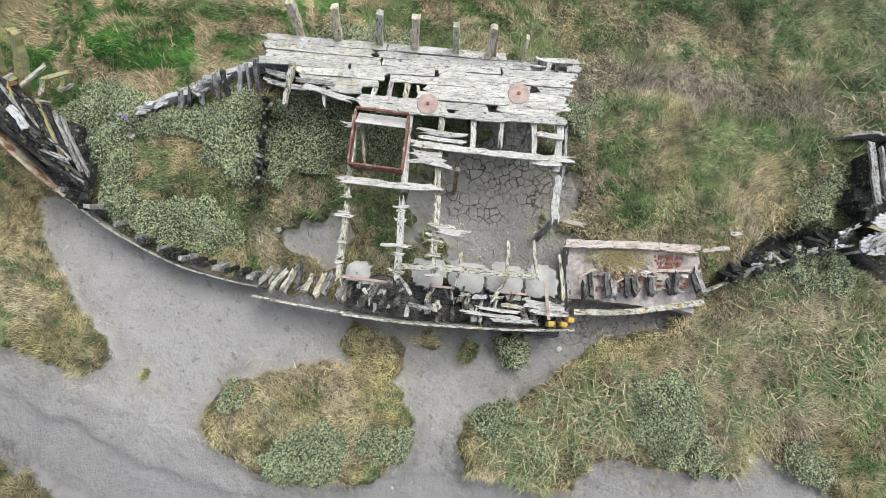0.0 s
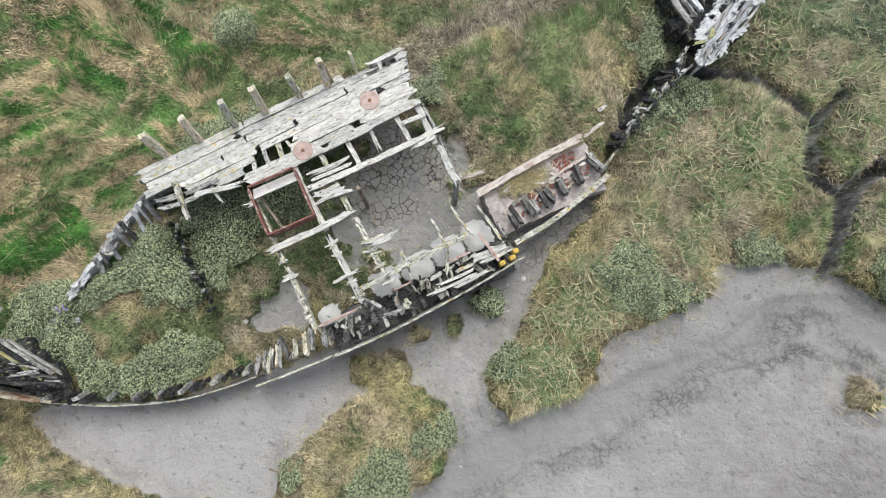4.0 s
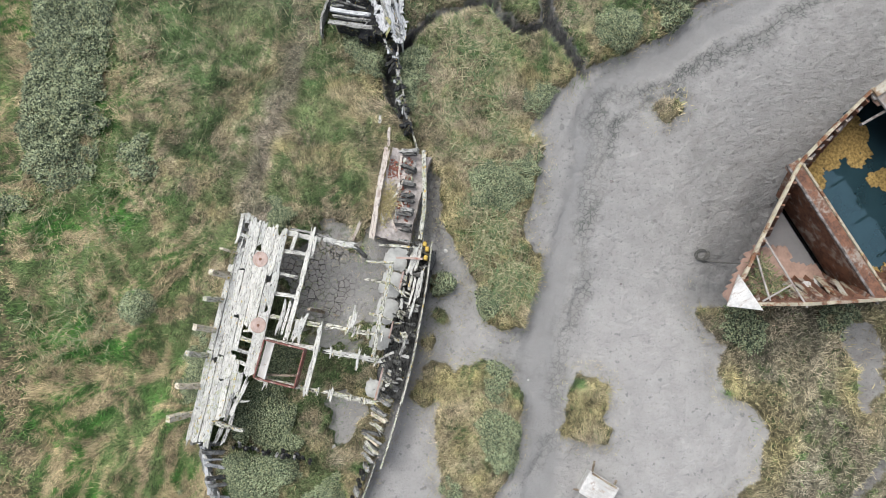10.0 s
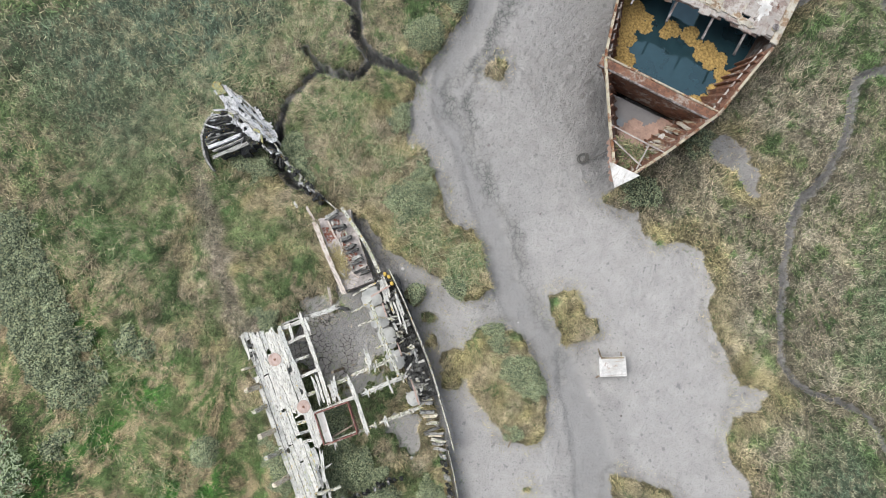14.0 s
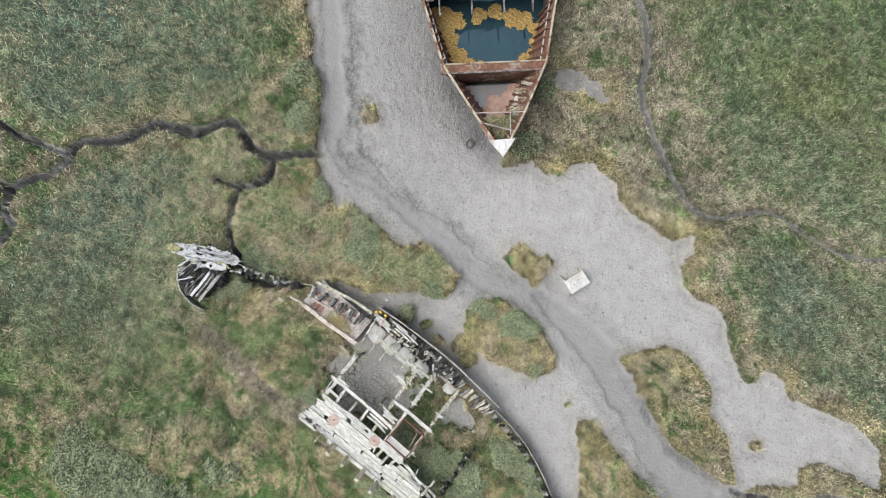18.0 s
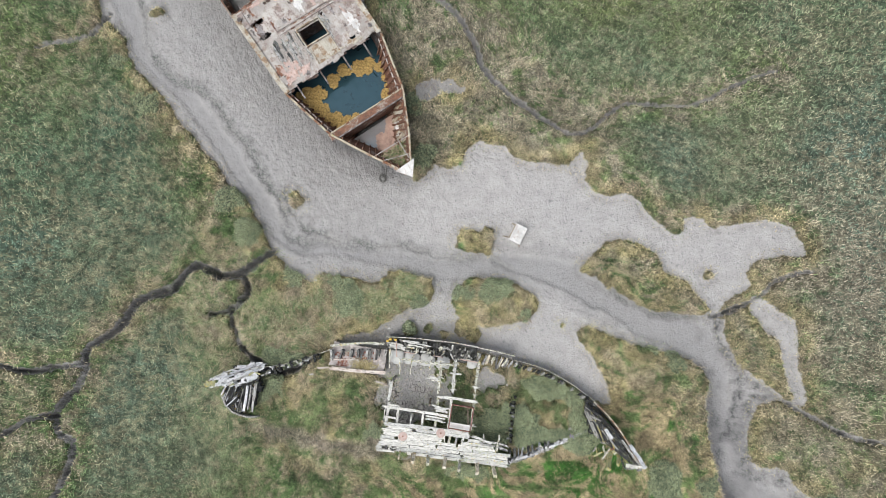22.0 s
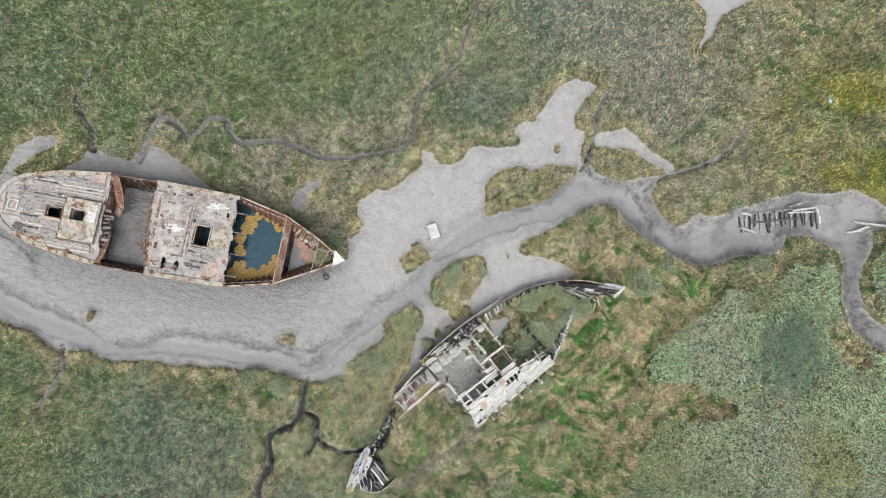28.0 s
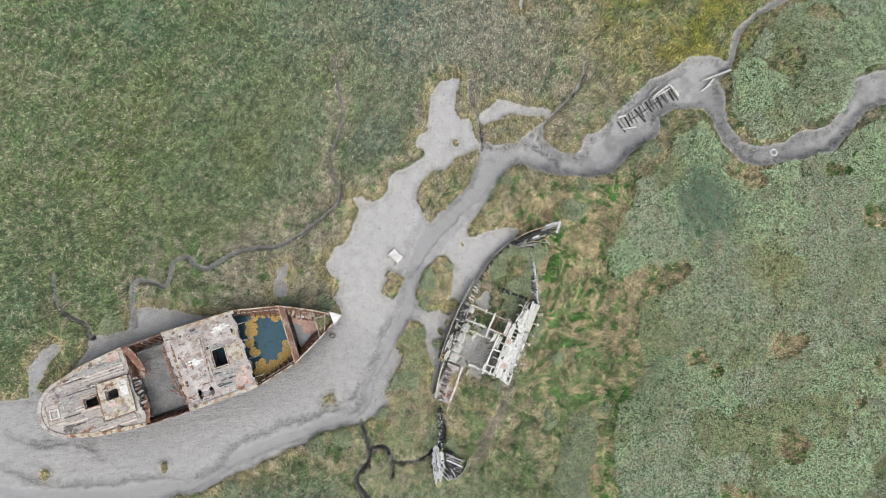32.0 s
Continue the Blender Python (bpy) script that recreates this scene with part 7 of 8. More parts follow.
def ragged_patch(parent, name, cx, cy, rx, ry, mat, seed, z=0.012, label=""):
    """A thin flake with a torn outline."""
    rng = random.Random(seed)
    ph = [rng.uniform(0, 6) for _ in range(4)]

    def inside(x, y):
        a = math.atan2(y / ry, x / rx)
        r = 0.72 + 0.16 * math.sin(2 * a + ph[0]) + 0.13 * math.sin(5 * a + ph[1]) + 0.12 * math.sin(9 * a + ph[2])
        return math.hypot(x / rx, y / ry) < r
    step = max(0.04, min(rx, ry) / 7)
    return part(name, plate(inside, -rx, rx, -ry, ry, step, lambda x, y: 0.006 * math.sin(x * 20) * math.sin(y * 17), 0.015, seed, 0.4), mat, parent, Matrix.Translation((cx, cy, deck_z(cx, cy) + z)), label)


y = -0.85
while y > -2.35:
    a, b = 1.35 + rnd.uniform(-0.15, 0.25), 3.1 + rnd.uniform(-0.5, 0.4)
    cut = rnd.uniform(1.9, 2.7)
    for p, q in ((a, cut), (cut, b)):
        if rnd.random() > 0.12:
            board(fore_deck, "deck_board", (p, y, RIM_Z + 0.02), (q, y, RIM_Z + 0.02), 0.115, 0.04, rnd.choice((GREY_WOOD, DECK_WOOD, GREY_WOOD, DARK_WOOD)), 0.25, across=2, rings=5)
    y -= 0.115
for yy, a, b in ((0.62, 1.3, 2.9), (0.74, 1.5, 2.6), (0.86, 1.4, 2.2)):
    board(fore_deck, "deck_board", (a, yy, RIM_Z + 0.02), (b, yy, RIM_Z + 0.02), 0.11, 0.04, GREY_WOOD, 0.3, across=2, rings=5)
for k, (cx, cy, rx, ry, mat) in enumerate(((3.1, -2.15, 0.75, 0.55, PINK_PAINT), (3.5, -1.5, 0.3, 0.4, PINK_PAINT), (0.15, 0.1, 0.8, 0.3, WHITE_PAINT), (2.6, 1.9, 0.7, 0.35, WHITE_PAINT), (3.6, -2.4, 0.2, 0.5, PINK_PAINT), (-1.0, -2.2, 0.16, 0.5, RUST), (2.9, -2.6, 0.6, 0.2, RUST), (1.15, -0.3, 0.16, 1.2, RUST), (0.5, -2.3, 0.6, 0.22, DARK_PLATE), (-1.05, 1.1, 0.16, 0.7, RUST), (-0.9, -1.5, 0.18, 0.8, PINK_PAINT), (1.4, 1.3, 0.5, 0.12, DARK_PLATE), (3.6, 1.4, 0.2, 0.6, YELLOW_PAINT), (3.55, 0.3, 0.2, 0.6, YELLOW_PAINT), (0.6, 2.2, 0.5, 0.2, DARK_PLATE))):
    ragged_patch(fore_deck, "paint_flake", cx, cy, rx, ry, mat, 500 + k, 0.055 if cx > 2.8 else 0.014)
for k in range(70):
    x, y = rnd.uniform(-1.2, 3.8), rnd.uniform(-2.8, 2.6)
    if in_hole(x, y, [(1.2, 3.6, -2.4, 0.9)]) or not on_hull(x, y, 0.35):
        continue
    ragged_patch(fore_deck, "rust_scab", x, y, rnd.uniform(0.06, 0.4), rnd.uniform(0.04, 0.14), (DARK_PLATE, RUST, PINK_PAINT, DARK_PLATE, YELLOW_PAINT)[k % 5], 540 + k, 0.016)
for k, (cx, cy, rx, ry, mat) in enumerate(((-9.4, -1.5, 0.6, 0.35, DARK_PLATE), (-8.2, -2.1, 0.8, 0.25, RUST), (-6.2, -2.4, 0.8, 0.2, YELLOW_PAINT), (-7.6, 2.2, 0.9, 0.2, YELLOW_PAINT), (-5.4, 1.6, 0.5, 0.3, DARK_PLATE), (-9.6, 0.9, 0.5, 0.3, DARK_PLATE), (-7.3, 0.9, 0.7, 0.12, DARK_PLATE), (-8.6, 0.4, 0.5, 0.15, DARK_PLATE), (-5.2, -2.2, 0.5, 0.25, PINK_PAINT))):
    ragged_patch(aft_deck, "paint_flake", cx, cy, rx, ry, mat, 600 + k, 0.072)
for k, (cx, cy, rx, ry, mat) in enumerate(((-5.9, 0.4, 0.5, 0.25, RUST), (-6.3, -1.2, 0.35, 0.5, DECK_PAINT), (-5.2, -1.4, 0.6, 0.3, DECK_PAINT), (-4.8, 0.35, 0.3, 0.3, WHITE_PAINT), (-5.9, -0.9, 0.5, 0.2, PINK_PAINT))):
    ragged_patch(house, "paint_flake", cx, cy, rx, ry, mat, 640 + k, 0.335 + RIM_Z - deck_z(cx, cy))
for x, y, h in ((-9.9, 1.35, 0.14), (-9.0, -1.85, 0.14), (-8.9, 1.75, 0.12), (-6.0, -2.55, 0.14), (-6.9, 2.25, 0.14), (-0.6, 2.6, 0.16), (3.4, 2.5, 0.14), (-0.5, -2.9, 0.14)):
    b = part("bollard", disc(0.09, h, 14), RUST_EDGE, hulk, Matrix.Translation((x, y, RIM_Z + 0.06 + h / 2)))
    part("cap", disc(0.12, 0.03, 14), DARK_PLATE, b, Matrix.Translation((0, 0, h / 2)))
# bulkheads at the ends of the holds, frames along the sides
part("bulkhead", strip([Vector((-4.45, 2.8, RIM_Z)), Vector((-4.42, 1.7, RIM_Z)), Vector((-4.4, 0.6, RIM_Z))], 0.05, 2.2, 10, 0.02, 250), RUST, hulk)
part("bulkhead", strip([Vector((-5.6, 0.6, RIM_Z - 0.1)), Vector((-5.5, -1.2, RIM_Z - 0.1)), Vector((-5.2, -2.8, RIM_Z - 0.1))], 0.05, 2.1, 10, 0.02, 253), HULL_STEEL, hulk)
for k in range(12):
    yy = 0.4 - 0.27 * k + rnd.uniform(-0.08, 0.08)
    board(hulk, "torn_edge", (-4.45 + 0.02 * k, yy, RIM_Z - 0.06), (-4.15 + 0.02 * k + rnd.uniform(-0.1, 0.2), yy + rnd.uniform(-0.15, 0.15), RIM_Z - 0.3 - rnd.uniform(0, 0.3)), rnd.uniform(0.05, 0.2), 0.03, (RUST, DECK_PAINT, DARK_PLATE)[k % 3], 0.12, rnd.uniform(-0.4, 0.4), across=2, rings=4)
part("bulkhead", strip([Vector((-1.45, 2.9, RIM_Z - 0.02)), Vector((-1.35, 0, RIM_Z - 0.02)), Vector((-1.0, -3.1, RIM_Z - 0.02))], 0.05, 2.2, 10, 0.02, 251), RUST, hulk)
part("torn_plate", strip([Vector((-4.35, 2.75, RIM_Z + 0.02)), Vector((-3.95, 1.9, RIM_Z - 0.12)), Vector((-3.75, 1.0, RIM_Z - 0.45)), Vector((-4.1, 0.3, RIM_Z - 0.9))], 0.50, 0.05, 24, 0.14, 252), RUST, hulk, None, "torn rust-brown plate bent into the open hold")
part("torn_plate", strip([Vector((-4.25, -0.9, RIM_Z - 0.75)), Vector((-4.0, -1.4, RIM_Z - 0.35)), Vector((-3.95, -2.2, RIM_Z - 0.1)), Vector((-4.15, -2.95, RIM_Z))], 0.34, 0.05, 22, 0.14, 254), RUST, hulk, None, "torn rust-brown plate bent down from the after deck")
part("torn_plate", strip([Vector((-1.55, 2.2, RIM_Z - 0.05)), Vector((-1.72, 0.6, RIM_Z - 0.22)), Vector((-1.6, -0.8, RIM_Z - 0.18)), Vector((-1.35, -1.9, RIM_Z - 0.1))], 0.16, 0.05, 26, 0.16, 255), RUST, hulk, None, "rusty red plate edge hanging into the open hold")
for a, b, w_ in (((-2.6, -1.2, 0.75), (-2.0, -1.5, 0.8), 0.10), ((-2.35, -1.05, 0.8), (-2.25, -1.6, 0.78), 0.06), ((-1.95, 0.6, 0.85), (-2.25, 0.9, 0.8), 0.09), ((-4.0, 1.4, 0.8), (-1.8, 1.55, 0.95), 0.07), ((-3.7, 0.5, 0.85), (-3.5, 0.9, 0.9), 0.08)):
    board(hulk, "scrap_bar", a, b, w_, 0.06, RUST if w_ > 0.07 else DARK_PLATE, 0.1, across=2, rings=5)
for k, (x, w_) in enumerate(((8.35, 0.30), (8.65, 0.34), (8.95, 0.26), (9.2, 0.22))):
    h = half_beam(x)
    board(hulk, "lining_flake", (x, -0.12 + h - 0.30, RIM_Z - 0.35), (x - 0.30, -0.12 + h - 0.62, 1.55), w_, 0.03, WHITE_PAINT, 0.22, 0.2, across=4, rings=6)
cross = part("cross_bulkhead", box((0.42, 4.35, 0.12), 0.02), RUST, hulk, Matrix.Translation((7.32, -0.2, RIM_Z + 0.1)), "rusty box girder across the hull")
for off in (-0.17, 0.17):
    bm = box((0.04, 4.1, 1.6), 0.0, (off, 0, -0.8))
    for v in bm.verts:
        if v.co.z < -1:
            v.co.y *= 0.72
            v.co.x -= 0.25
    part("web", bm, RUST, cross)
part("girder_rail", box((0.07, 4.4, 0.07), 0.01), RUST_EDGE, cross, Matrix.Translation((-0.2, 0, 0.08)))
part("girder_rail", box((0.07, 4.4, 0.07), 0.01), DARK_PLATE, cross, Matrix.Translation((0.2, 0, 0.08)))
for side in (1, -1):
    for a, b, step in ((-4.2, -1.4, 0.45), (4.3, 7.1, 0.42), (7.7, 10.6, 0.36)):
        x = a
        while x < b:
            h = half_beam(x)
            lift = 0.9 * smooth_step(5.0, 11.3, x)
            top = RIM_Z + lift - (0.6 if b < 0 else 0.08)
            dx, dy = tuck(x)
            board(hulk, "frame_rib", (x, -0.12 + side * (h - 0.12), top), (x + dx * 0.7, -0.12 + side * max(h - dy * 0.72 - 0.14, 0.1), 0.2), 0.06, 0.14, RUST, 0.0, across=2, rings=3)
            x += step
for side in (1, -1):
    part("stringer", strip(rim(4.0, 7.2, side, RIM_Z - 0.35, 8, 0.22), 0.06, 0.06, 10, 0.01, 260), DECK_PAINT, hulk)
for yy in (-2.3, -0.9, 0.5, 1.75):
    part("deck_girder", box((1.5, 0.07, 0.12)), DARK_PLATE, hulk, Matrix.Translation((4.25 - 0.35, yy, RIM_Z - 0.25)) @ Matrix.Rotation(0.15, 4, "Y"))
# stem: white plate, bars and weeds behind it
bm = bmesh.new()
tri = [(10.68, 0.42), (11.42, -0.13), (10.72, -0.66)]
lo = [bm.verts.new((x, y, 3.18)) for x, y in tri]
hi = [bm.verts.new((x, y, 3.24)) for x, y in tri]
bm.faces.new(hi[::-1]), bm.faces.new(lo)
for i in range(3):
    bm.faces.new((lo[i], lo[(i + 1) % 3], hi[(i + 1) % 3], hi[i]))
bmesh.ops.recalc_face_normals(bm, faces=bm.faces)
part("stem_plate", bm, WHITE_PAINT, hulk, None, "white triangular plate on the stem")
for a, b in (((9.5, 1.0, 2.95), (9.45, -1.1, 2.9)), ((9.9, -0.8, 2.93), (10.3, 0.35, 3.05)), ((9.5, 0.3, 2.93), (10.5, 0.25, 3.1))):
    board(hulk, "stem_bar", a, b, 0.045, 0.03, DECK_PAINT, 0.0, across=2, rings=3)

# flaked lining on the port side of the fore peak, weeds growing behind the stem
for k in range(9):
    x = 7.9 + 0.27 * k
    h = half_beam(x)
    board(hulk, "lining_flake", (x, -0.12 + h - 0.16, RIM_Z + 0.9 * smooth_step(5.0, 11.3, x) - 0.25), (x - 0.35 - rnd.uniform(0, 0.15), -0.12 + h - 0.42 - 0.12 * (k % 3), 1.5 + rnd.uniform(-0.1, 0.2)), rnd.uniform(0.12, 0.26), 0.03, (RUST_EDGE, YELLOW_PAINT, RUST_EDGE)[k % 3], 0.2, across=3, rings=5)
weeds = np.random.default_rng(44)
wx_, wy_ = weeds.uniform(9.5, 10.6, 900), weeds.uniform(-0.75, 0.65, 900)
keep_ = np.abs(wy_ + 0.1) < (10.9 - wx_) * 0.55
wx_, wy_ = wx_[keep_], wy_[keep_]
c_, s_ = math.cos(STEEL_TURN), math.sin(STEEL_TURN)
blades("stem_weeds", STEEL_AT.x + wx_ * c_ - wy_ * s_, STEEL_AT.y + wx_ * s_ + wy_ * c_, weeds.uniform(2.3, 2.75, len(wx_)), weeds.uniform(0.1, 0.25, len(wx_)), weeds.uniform(0.02, 0.04, len(wx_)), np.radians(weeds.uniform(30, 90, len(wx_))), weeds.uniform(0, 6.28, len(wx_)), np.where(weeds.random(len(wx_))[:, None] < 0.6, np.array([0.14, 0.17, 0.08])[None], np.array([0.32, 0.29, 0.16])[None]), GRASS_MAT, "dry green and brown weeds growing behind the stem", "weeds")
part("stem_shelf", plate(lambda x, y: abs(y + 0.12) < half_beam(x) - 0.08, 9.45, 10.9, -0.9, 0.7, 0.1, lambda x, y: 2.3, 0.04, 12), SILT, hulk, None, "shelf of soil behind the stem")

# standing water and what floats in it
def hold_sheet(x0, x1, z, step=0.1):
    return plate(lambda x, y: x0 < x < x1 and on_hull(x - tuck(x)[0] * 0.5, y, 0.5 * tuck(x)[1] + 0.02), x0, x1 + step, -3.2, 3.2, step, lambda x, y: z, 0.02, 4, 0.0)


tagged(part("water", hold_sheet(1.3, 7.2, 0.62), POOL, None, hulk.matrix_basis.copy()), "still teal bilge water in the open hold", "water", kind="structure")
tagged(part("water", hold_sheet(7.5, 9.0, 0.95), PUDDLE, None, hulk.matrix_basis.copy()), "thin rusty rain water in the fore peak", "water", kind="structure")
silt = part("silt_bank", plate(lambda x, y: 7.45 < x < 9.9 and on_hull(x - tuck(x)[0] * 0.42, y, 0.42 * tuck(x)[1] + 0.02) and x > 8.1 - 0.75 * (y + 0.1) + 0.2 * math.sin(y * 6), 7.4, 10.6, -2.4, 2.4, 0.1, lambda x, y: 0.99 + 0.28 * smooth_step(7.9, 9.9, x) + 0.02 * math.sin(x * 9 + y * 7), 0.06, 9), SILT, hulk, None, "rust-stained silt in the fore peak")


def weed_mat(seed, spots):
    rng = random.Random(seed)
    blobs = []
    for cx, cy, r in spots:
        blobs += [(cx + rng.uniform(-r, r), cy + rng.uniform(-r, r), rng.uniform(0.12, 0.28)) for _ in range(int(r * 40))]
    xs = [b[0] for b in blobs]
    ys = [b[1] for b in blobs]
    return plate(lambda x, y: any((x - a) ** 2 + (y - b) ** 2 < r * r for a, b, r in blobs) and on_hull(x - tuck(x)[0] * 0.55, y, 0.55 * tuck(x)[1] + 0.06) and 3.3 < x < 7.05, min(xs) - 0.3, max(xs) + 0.3, min(ys) - 0.3, max(ys) + 0.3, 0.06, lambda x, y: 0.645 + 0.02 * math.sin(x * 23) * math.sin(y * 19), 0.02, seed, 0.3)


for seed, spots in ((1, ((4.1, -2.3, 0.4), (4.7, -2.3, 0.45), (5.4, -2.0, 0.45), (6.0, -1.7, 0.42), (6.4, -1.2, 0.3), (6.5, -0.7, 0.2), (4.2, -1.6, 0.25))), (2, ((3.9, 0.2, 0.2), (4.2, 0.9, 0.3), (4.4, 1.5, 0.25), (4.1, -0.4, 0.2))), (3, ((4.9, 2.2, 0.3), (5.4, 2.1, 0.25), (6.4, 1.6, 0.3), (6.1, 1.9, 0.2)))):
    tagged(part("floating_weed", weed_mat(seed, spots), WEED, None, hulk.matrix_basis.copy()), "mat of yellow-brown algae floating on bilge water", "algae")

# ---- remains of a third boat in the creek ----
def on_ground(x, y, dz=0.0):
    return Vector((x, y, ground_z(x, y) + dz))


third = anchor("sunken_boat", Matrix.Translation(on_ground(16.15, 10.65)) @ Matrix.Rotation(radians(33.7), 4, "Z"), "rotted ribs of a small boat sunk in creek mud", "shipwreck")
for k in range(15):
    x = -2.6 + k * 0.355
    half = 0.80 * math.sqrt(max(0.05, 1 - (x / 5.6) ** 2))
    board(third, "rib", (x, half, 0.16 + rnd.uniform(-0.05, 0.08)), (x + rnd.uniform(-0.12, 0.12), -half * rnd.uniform(0.2, 1.0), 0.05), 0.10, 0.10, (DARK_WOOD, GREY_WOOD, BLACK_WOOD)[k % 3], 0.12, across=2, rings=5)
for a, b, w_, mat in (((1.2, 1.05, 0.42), (3.75, 1.1, 0.5), 0.14, WHITE_WOOD), ((0.8, 0.85, 0.35), (3.5, 0.75, 0.4), 0.10, WHITE_WOOD), ((3.7, 1.25, 0.45), (3.75, -0.55, 0.4), 0.16, WHITE_WOOD), ((3.55, 0.9, 0.3), (3.5, -1.05, 0.3), 0.08, DARK_WOOD), ((-3.6, 1.25, 0.3), (-2.4, 1.0, 0.3), 0.13, WHITE_WOOD), ((-3.9, -0.1, 0.25), (-2.2, -0.8, 0.2), 0.11, WHITE_WOOD), ((-3.2, 1.05, 0.2), (-2.2, 0.9, 0.2), 0.09, GREY_WOOD), ((-2.8, 0.25, 0.16), (2.2, 0.28, 0.16), 0.12, DARK_WOOD), ((-2.5, 1.05, 0.25), (1.5, 1.2, 0.3), 0.08, GREY_WOOD), ((0.9, 1.4, 0.3), (2.6, 1.75, 0.3), 0.12, GREY_WOOD), ((-1.2, -0.2, 0.2), (-0.9, -0.9, 0.15), 0.09, DARK_WOOD), ((3.9, 1.55, 0.3), (5.6, 1.2, 0.25), 0.08, GREY_WOOD)):
    a, b = [(p[0] * 0.71, p[1] * 0.70, p[2]) for p in (a, b)]
    board(third, "hull_timber", a, b, w_, 0.09, mat, 0.2)
for a, b in (((20.6, 13.2), (22.9, 13.9)), ((20.9, 12.6), (21.6, 13.3)), ((20.5, 12.3), (21.4, 12.9))):
    t = anchor("driftwood", Matrix.Translation(on_ground(*a, 0.1)), "weathered driftwood beam stuck in the creek bank", "driftwood", "creek driftwood")
    board(t, "beam", (0, 0, 0), on_ground(*b, 0.2) - on_ground(*a, 0.1), 0.14, 0.1, WHITE_WOOD, 0.2)

# ---- small things ----
bm = bmesh.new()
R1, R2 = 0.25, 0.085
for i in range(24):
    for j in range(10):
        a, b = i / 24 * 2 * math.pi, j / 10 * 2 * math.pi
        bm.verts.new(((R1 + R2 * math.cos(b)) * math.cos(a), (R1 + R2 * math.cos(b)) * math.sin(a), 0.09 * math.sin(b)))
bm.verts.ensure_lookup_table()
for i in range(24):
    for j in range(10):
        bm.faces.new([bm.verts[q] for q in (i * 10 + j, (i + 1) % 24 * 10 + j, (i + 1) % 24 * 10 + (j + 1) % 10, i * 10 + (j + 1) % 10)])
bmesh.ops.recalc_face_normals(bm, faces=bm.faces)
tyre = part("tyre", bm, plain("pale_muddy_rubber", (0.42, 0.41, 0.40), 0.9), None, Matrix.Translation(on_ground(26.1, 7.2, 0.06)))
tagged(tyre, "old mud-covered tyre lying flat in the creek", "tyre")

tank = anchor("float_tank", Matrix.Translation(on_ground(-4.17, -1.22)) @ Matrix.Rotation(radians(138), 4, "Z"), "grubby white box-shaped float with pipe handles on mud", "tank")
part("body", box((0.92, 0.66, 0.42), 0.03), WHITE_PAINT, tank, Matrix.Translation((0, 0, 0.22)))
part("lid", box((0.96, 0.70, 0.05), 0.015), WHITE_PAINT, tank, Matrix.Translation((0, 0, 0.45)))
for x, y, dx, dy in ((-0.36, 0.30, -0.05, 0.34), (0.36, 0.30, 0.06, 0.18), (-0.40, -0.28, -0.16, -0.10), (0.40, -0.28, 0.14, -0.08)):
    board(tank, "handle", (x, y, 0.32), (x + dx, y + dy, 0.16), 0.05, 0.05, BROWN_WOOD, 0.02, across=2, rings=3)
board(tank, "rim", (-0.42, 0.31, 0.49), (0.42, 0.31, 0.49), 0.06, 0.03, BROWN_WOOD, 0.03, across=2, rings=5)

# rope lying on the mud by the steel bow
rope_bm = bmesh.new()
def tube(bm, pts, r, seg=6):
    prev = None
    for i, p in enumerate(pts):
        d = (pts[min(i + 1, len(pts) - 1)] - pts[max(i - 1, 0)]).normalized()
        a = d.cross(Vector((0, 0, 1))).normalized()
        b = d.cross(a)
        ring = [bm.verts.new(p + (a * math.cos(k / seg * 2 * math.pi) + b * math.sin(k / seg * 2 * math.pi)) * r) for k in range(seg)]
        if prev:
            for k in range(seg):
                bm.faces.new((prev[k], prev[(k + 1) % seg], ring[(k + 1) % seg], ring[k]))
        prev = ring


pts = []
for k in range(60):
    a = k / 60 * 5.2 * math.pi
    r = 0.20 - 0.04 * math.sin(a * 0.7)
    pts.append(on_ground(-9.0 + r * math.cos(a), -7.3 + r * 0.8 * math.sin(a), 0.05 + 0.0006 * k))
for k in range(14):
    f = k / 13
    pts.append(on_ground(-8.95 - 0.9 * f, -7.15 + 0.35 * f, 0.08 + 0.5 * f * f))
tube(rope_bm, pts, 0.022)
tagged(part("mooring_rope", rope_bm, ROPE_MAT, None), "dark coil of mooring rope on the mud", "rope")

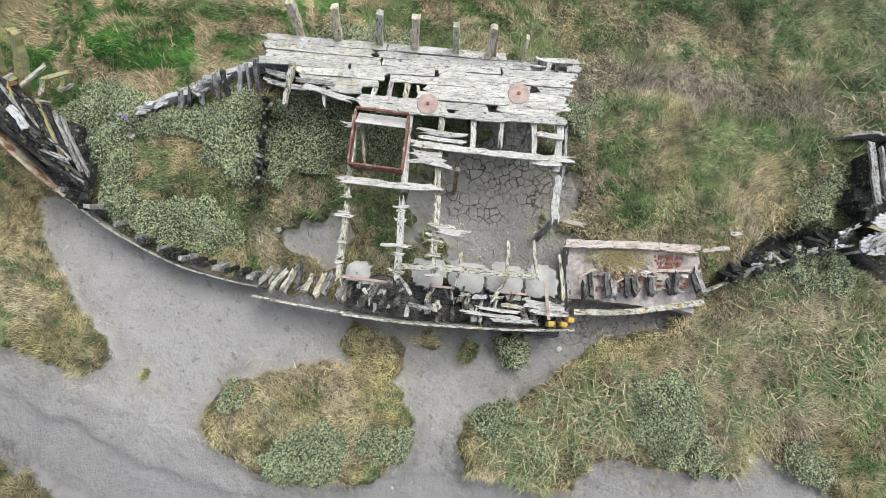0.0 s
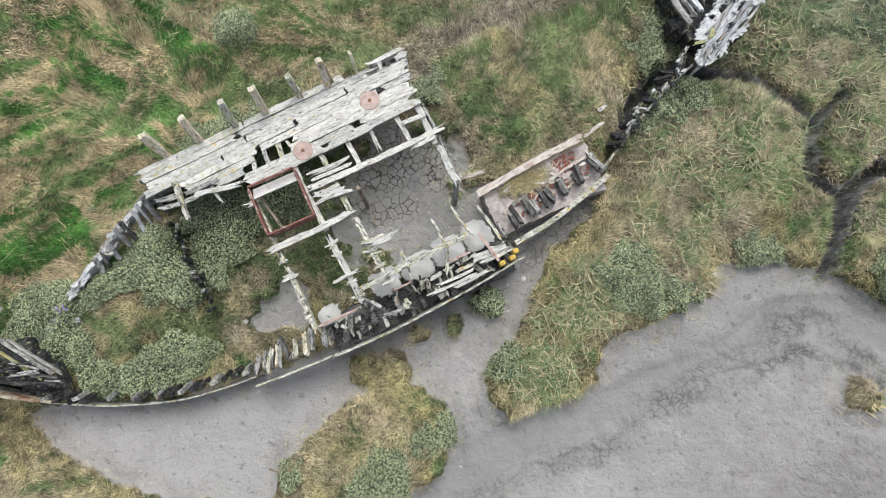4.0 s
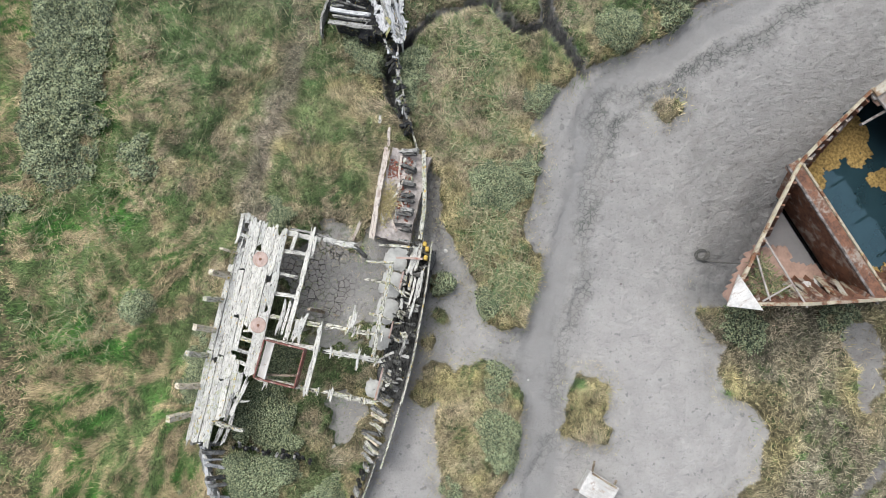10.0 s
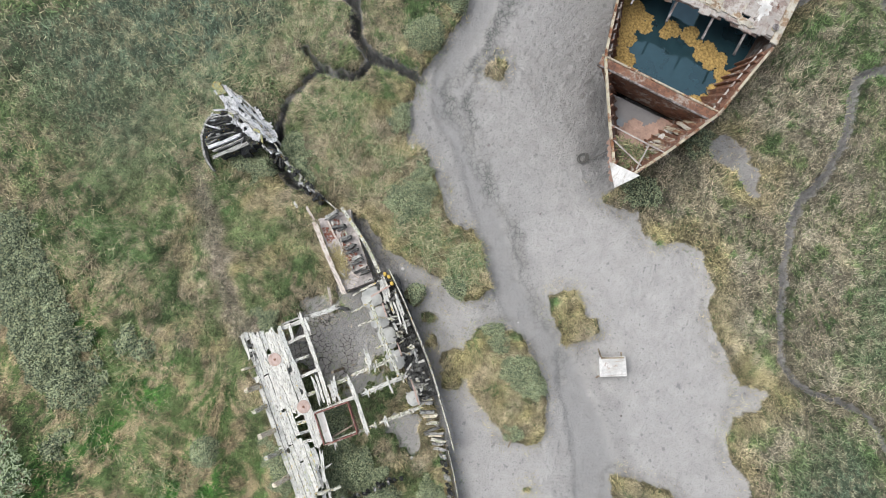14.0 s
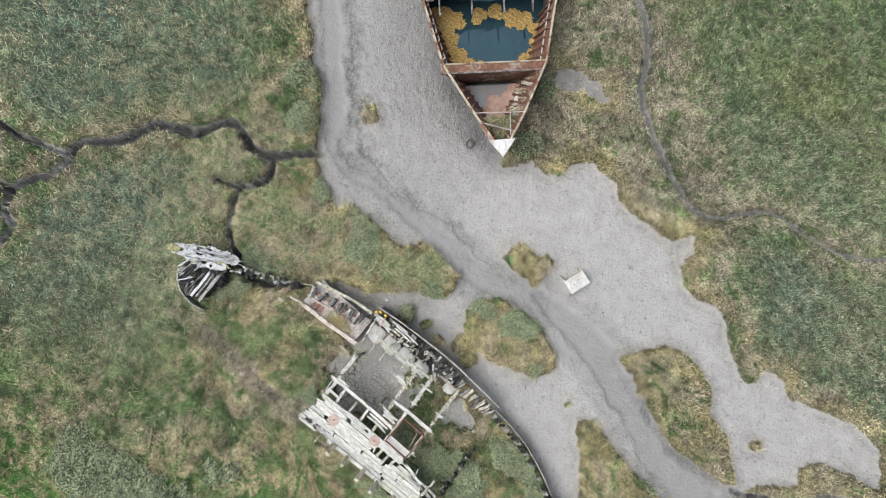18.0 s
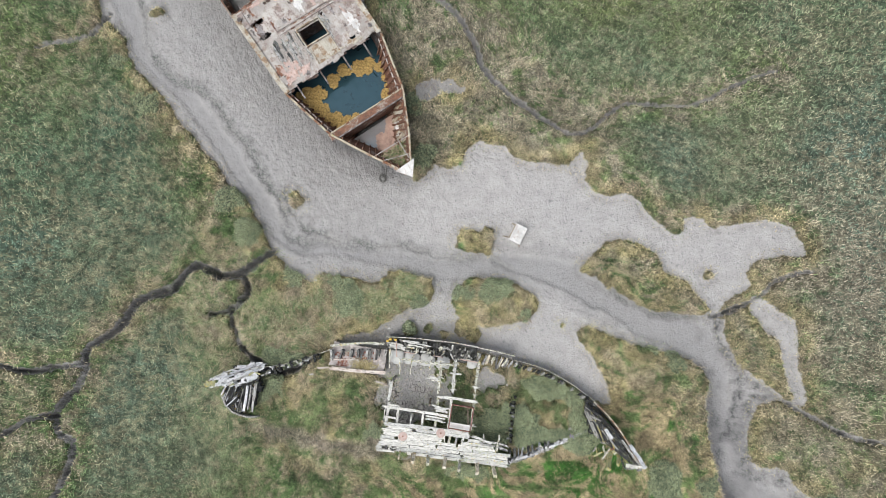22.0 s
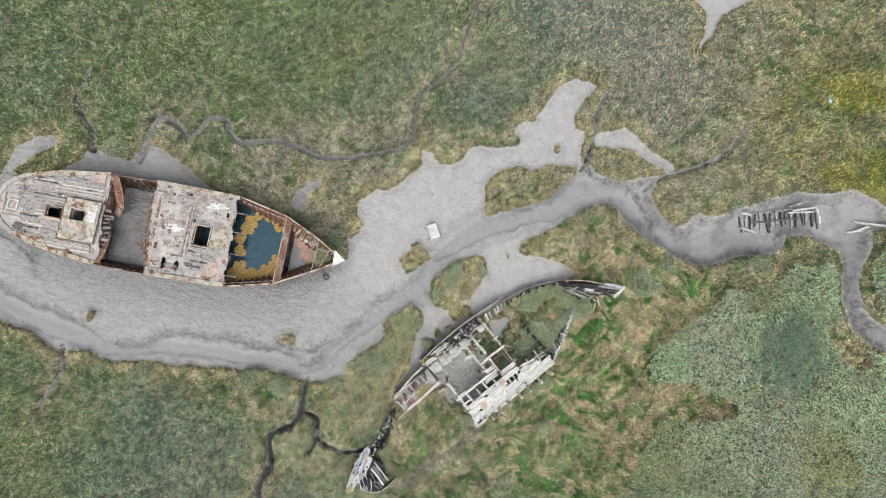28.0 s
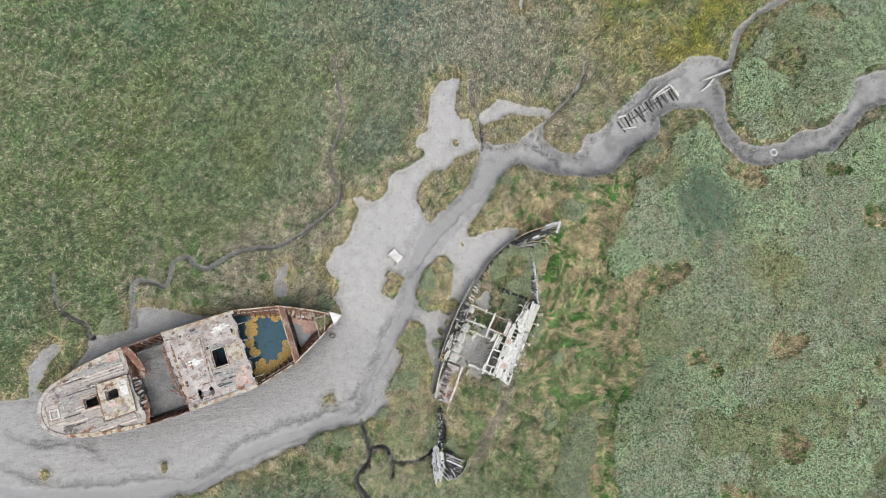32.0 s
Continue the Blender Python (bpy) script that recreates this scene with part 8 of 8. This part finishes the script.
# driftwood, stones and litter
for (x, y), (dx, dy), w_, mat, label in (((6.0, -1.55), (0.22, 0.34), 0.11, GREY_WOOD, "grey driftwood log in the long grass"), ((0.05, -13.15), (-0.08, -0.28), 0.08, WHITE_WOOD, "pale stick lying on the grass"), ((0.2, -1.9), (0.3, 0.12), 0.05, BROWN_WOOD, "thin brown stick on the mud"), ((3.1, -3.9), (0.35, 0.1), 0.08, WHITE_WOOD, "bleached board scrap on bare mud"), ((2.3, -7.6), (0.25, -0.1), 0.05, BROWN_WOOD, "short stick in the hull mud")):
    t = anchor("driftwood", Matrix.Translation(on_ground(x, y, 0.12)), label, "driftwood", "loose driftwood")
    board(t, "stick", (0, 0, 0), (dx, dy, 0.02), w_, w_ * 0.7, mat, 0.06, across=2, rings=5)
pebble = bmesh.new()
bmesh.ops.create_icosphere(pebble, subdivisions=2, radius=0.06)
for v in pebble.verts:
    v.co *= 1 + 0.25 * (noise.noise(v.co * 14) )
pebble_me = bpy.data.meshes.new("stone")
pebble.to_mesh(pebble_me)
pebble.free()
for x, y, s, mat in ((-1.2, -8.95, 1.0, STONE), (-6.75, -10.1, 0.9, DARK_PLATE), (-1.0, -8.6, 0.5, STONE), (-4.6, -12.0, 1.1, STONE), (-3.2, 0.3, 0.6, DARK_PLATE), (-4.6, -13.2, 0.8, STONE), (-6.3, -6.9, 0.6, DARK_PLATE), (-2.9, -4.6, 0.5, STONE)):
    me = pebble_me.copy()
    me.materials.append(mat)
    ob = part("stone", me, None, None, Matrix.Translation(on_ground(x, y, 0.02)) @ Matrix.Rotation(x, 4, "Z") @ Matrix.Diagonal((s * 1.2, s, s * 0.6, 1)))
    tagged(ob, "small pale stone on the mud" if mat is STONE else "small dark stone on the mud", "stone", "stones on the mud")
bag = bmesh.new()
bmesh.ops.create_icosphere(bag, subdivisions=2, radius=0.12)
for v in bag.verts:
    v.co *= 1 + 0.6 * noise.noise(v.co * 7)
    v.co.z *= 0.4
tagged(part("litter_bag", bag, CLOTH, None, Matrix.Translation(on_ground(15.38, 19.7, 0.25))), "crumpled pale blue plastic bag in the grass", "litter")
aster = anchor("sea_aster", Matrix.Translation(on_ground(6.35, -1.55, 0.35)), "small violet sea aster in flower", "flower")
for k in range(9):
    petal = disc(0.022, 0.006, 6)
    part("flower_head", petal, FLOWER, aster, Matrix.Translation((rnd.uniform(-0.1, 0.1), rnd.uniform(-0.1, 0.1), rnd.uniform(0.02, 0.12))) @ Matrix.Rotation(rnd.uniform(-0.5, 0.5), 4, "X"))
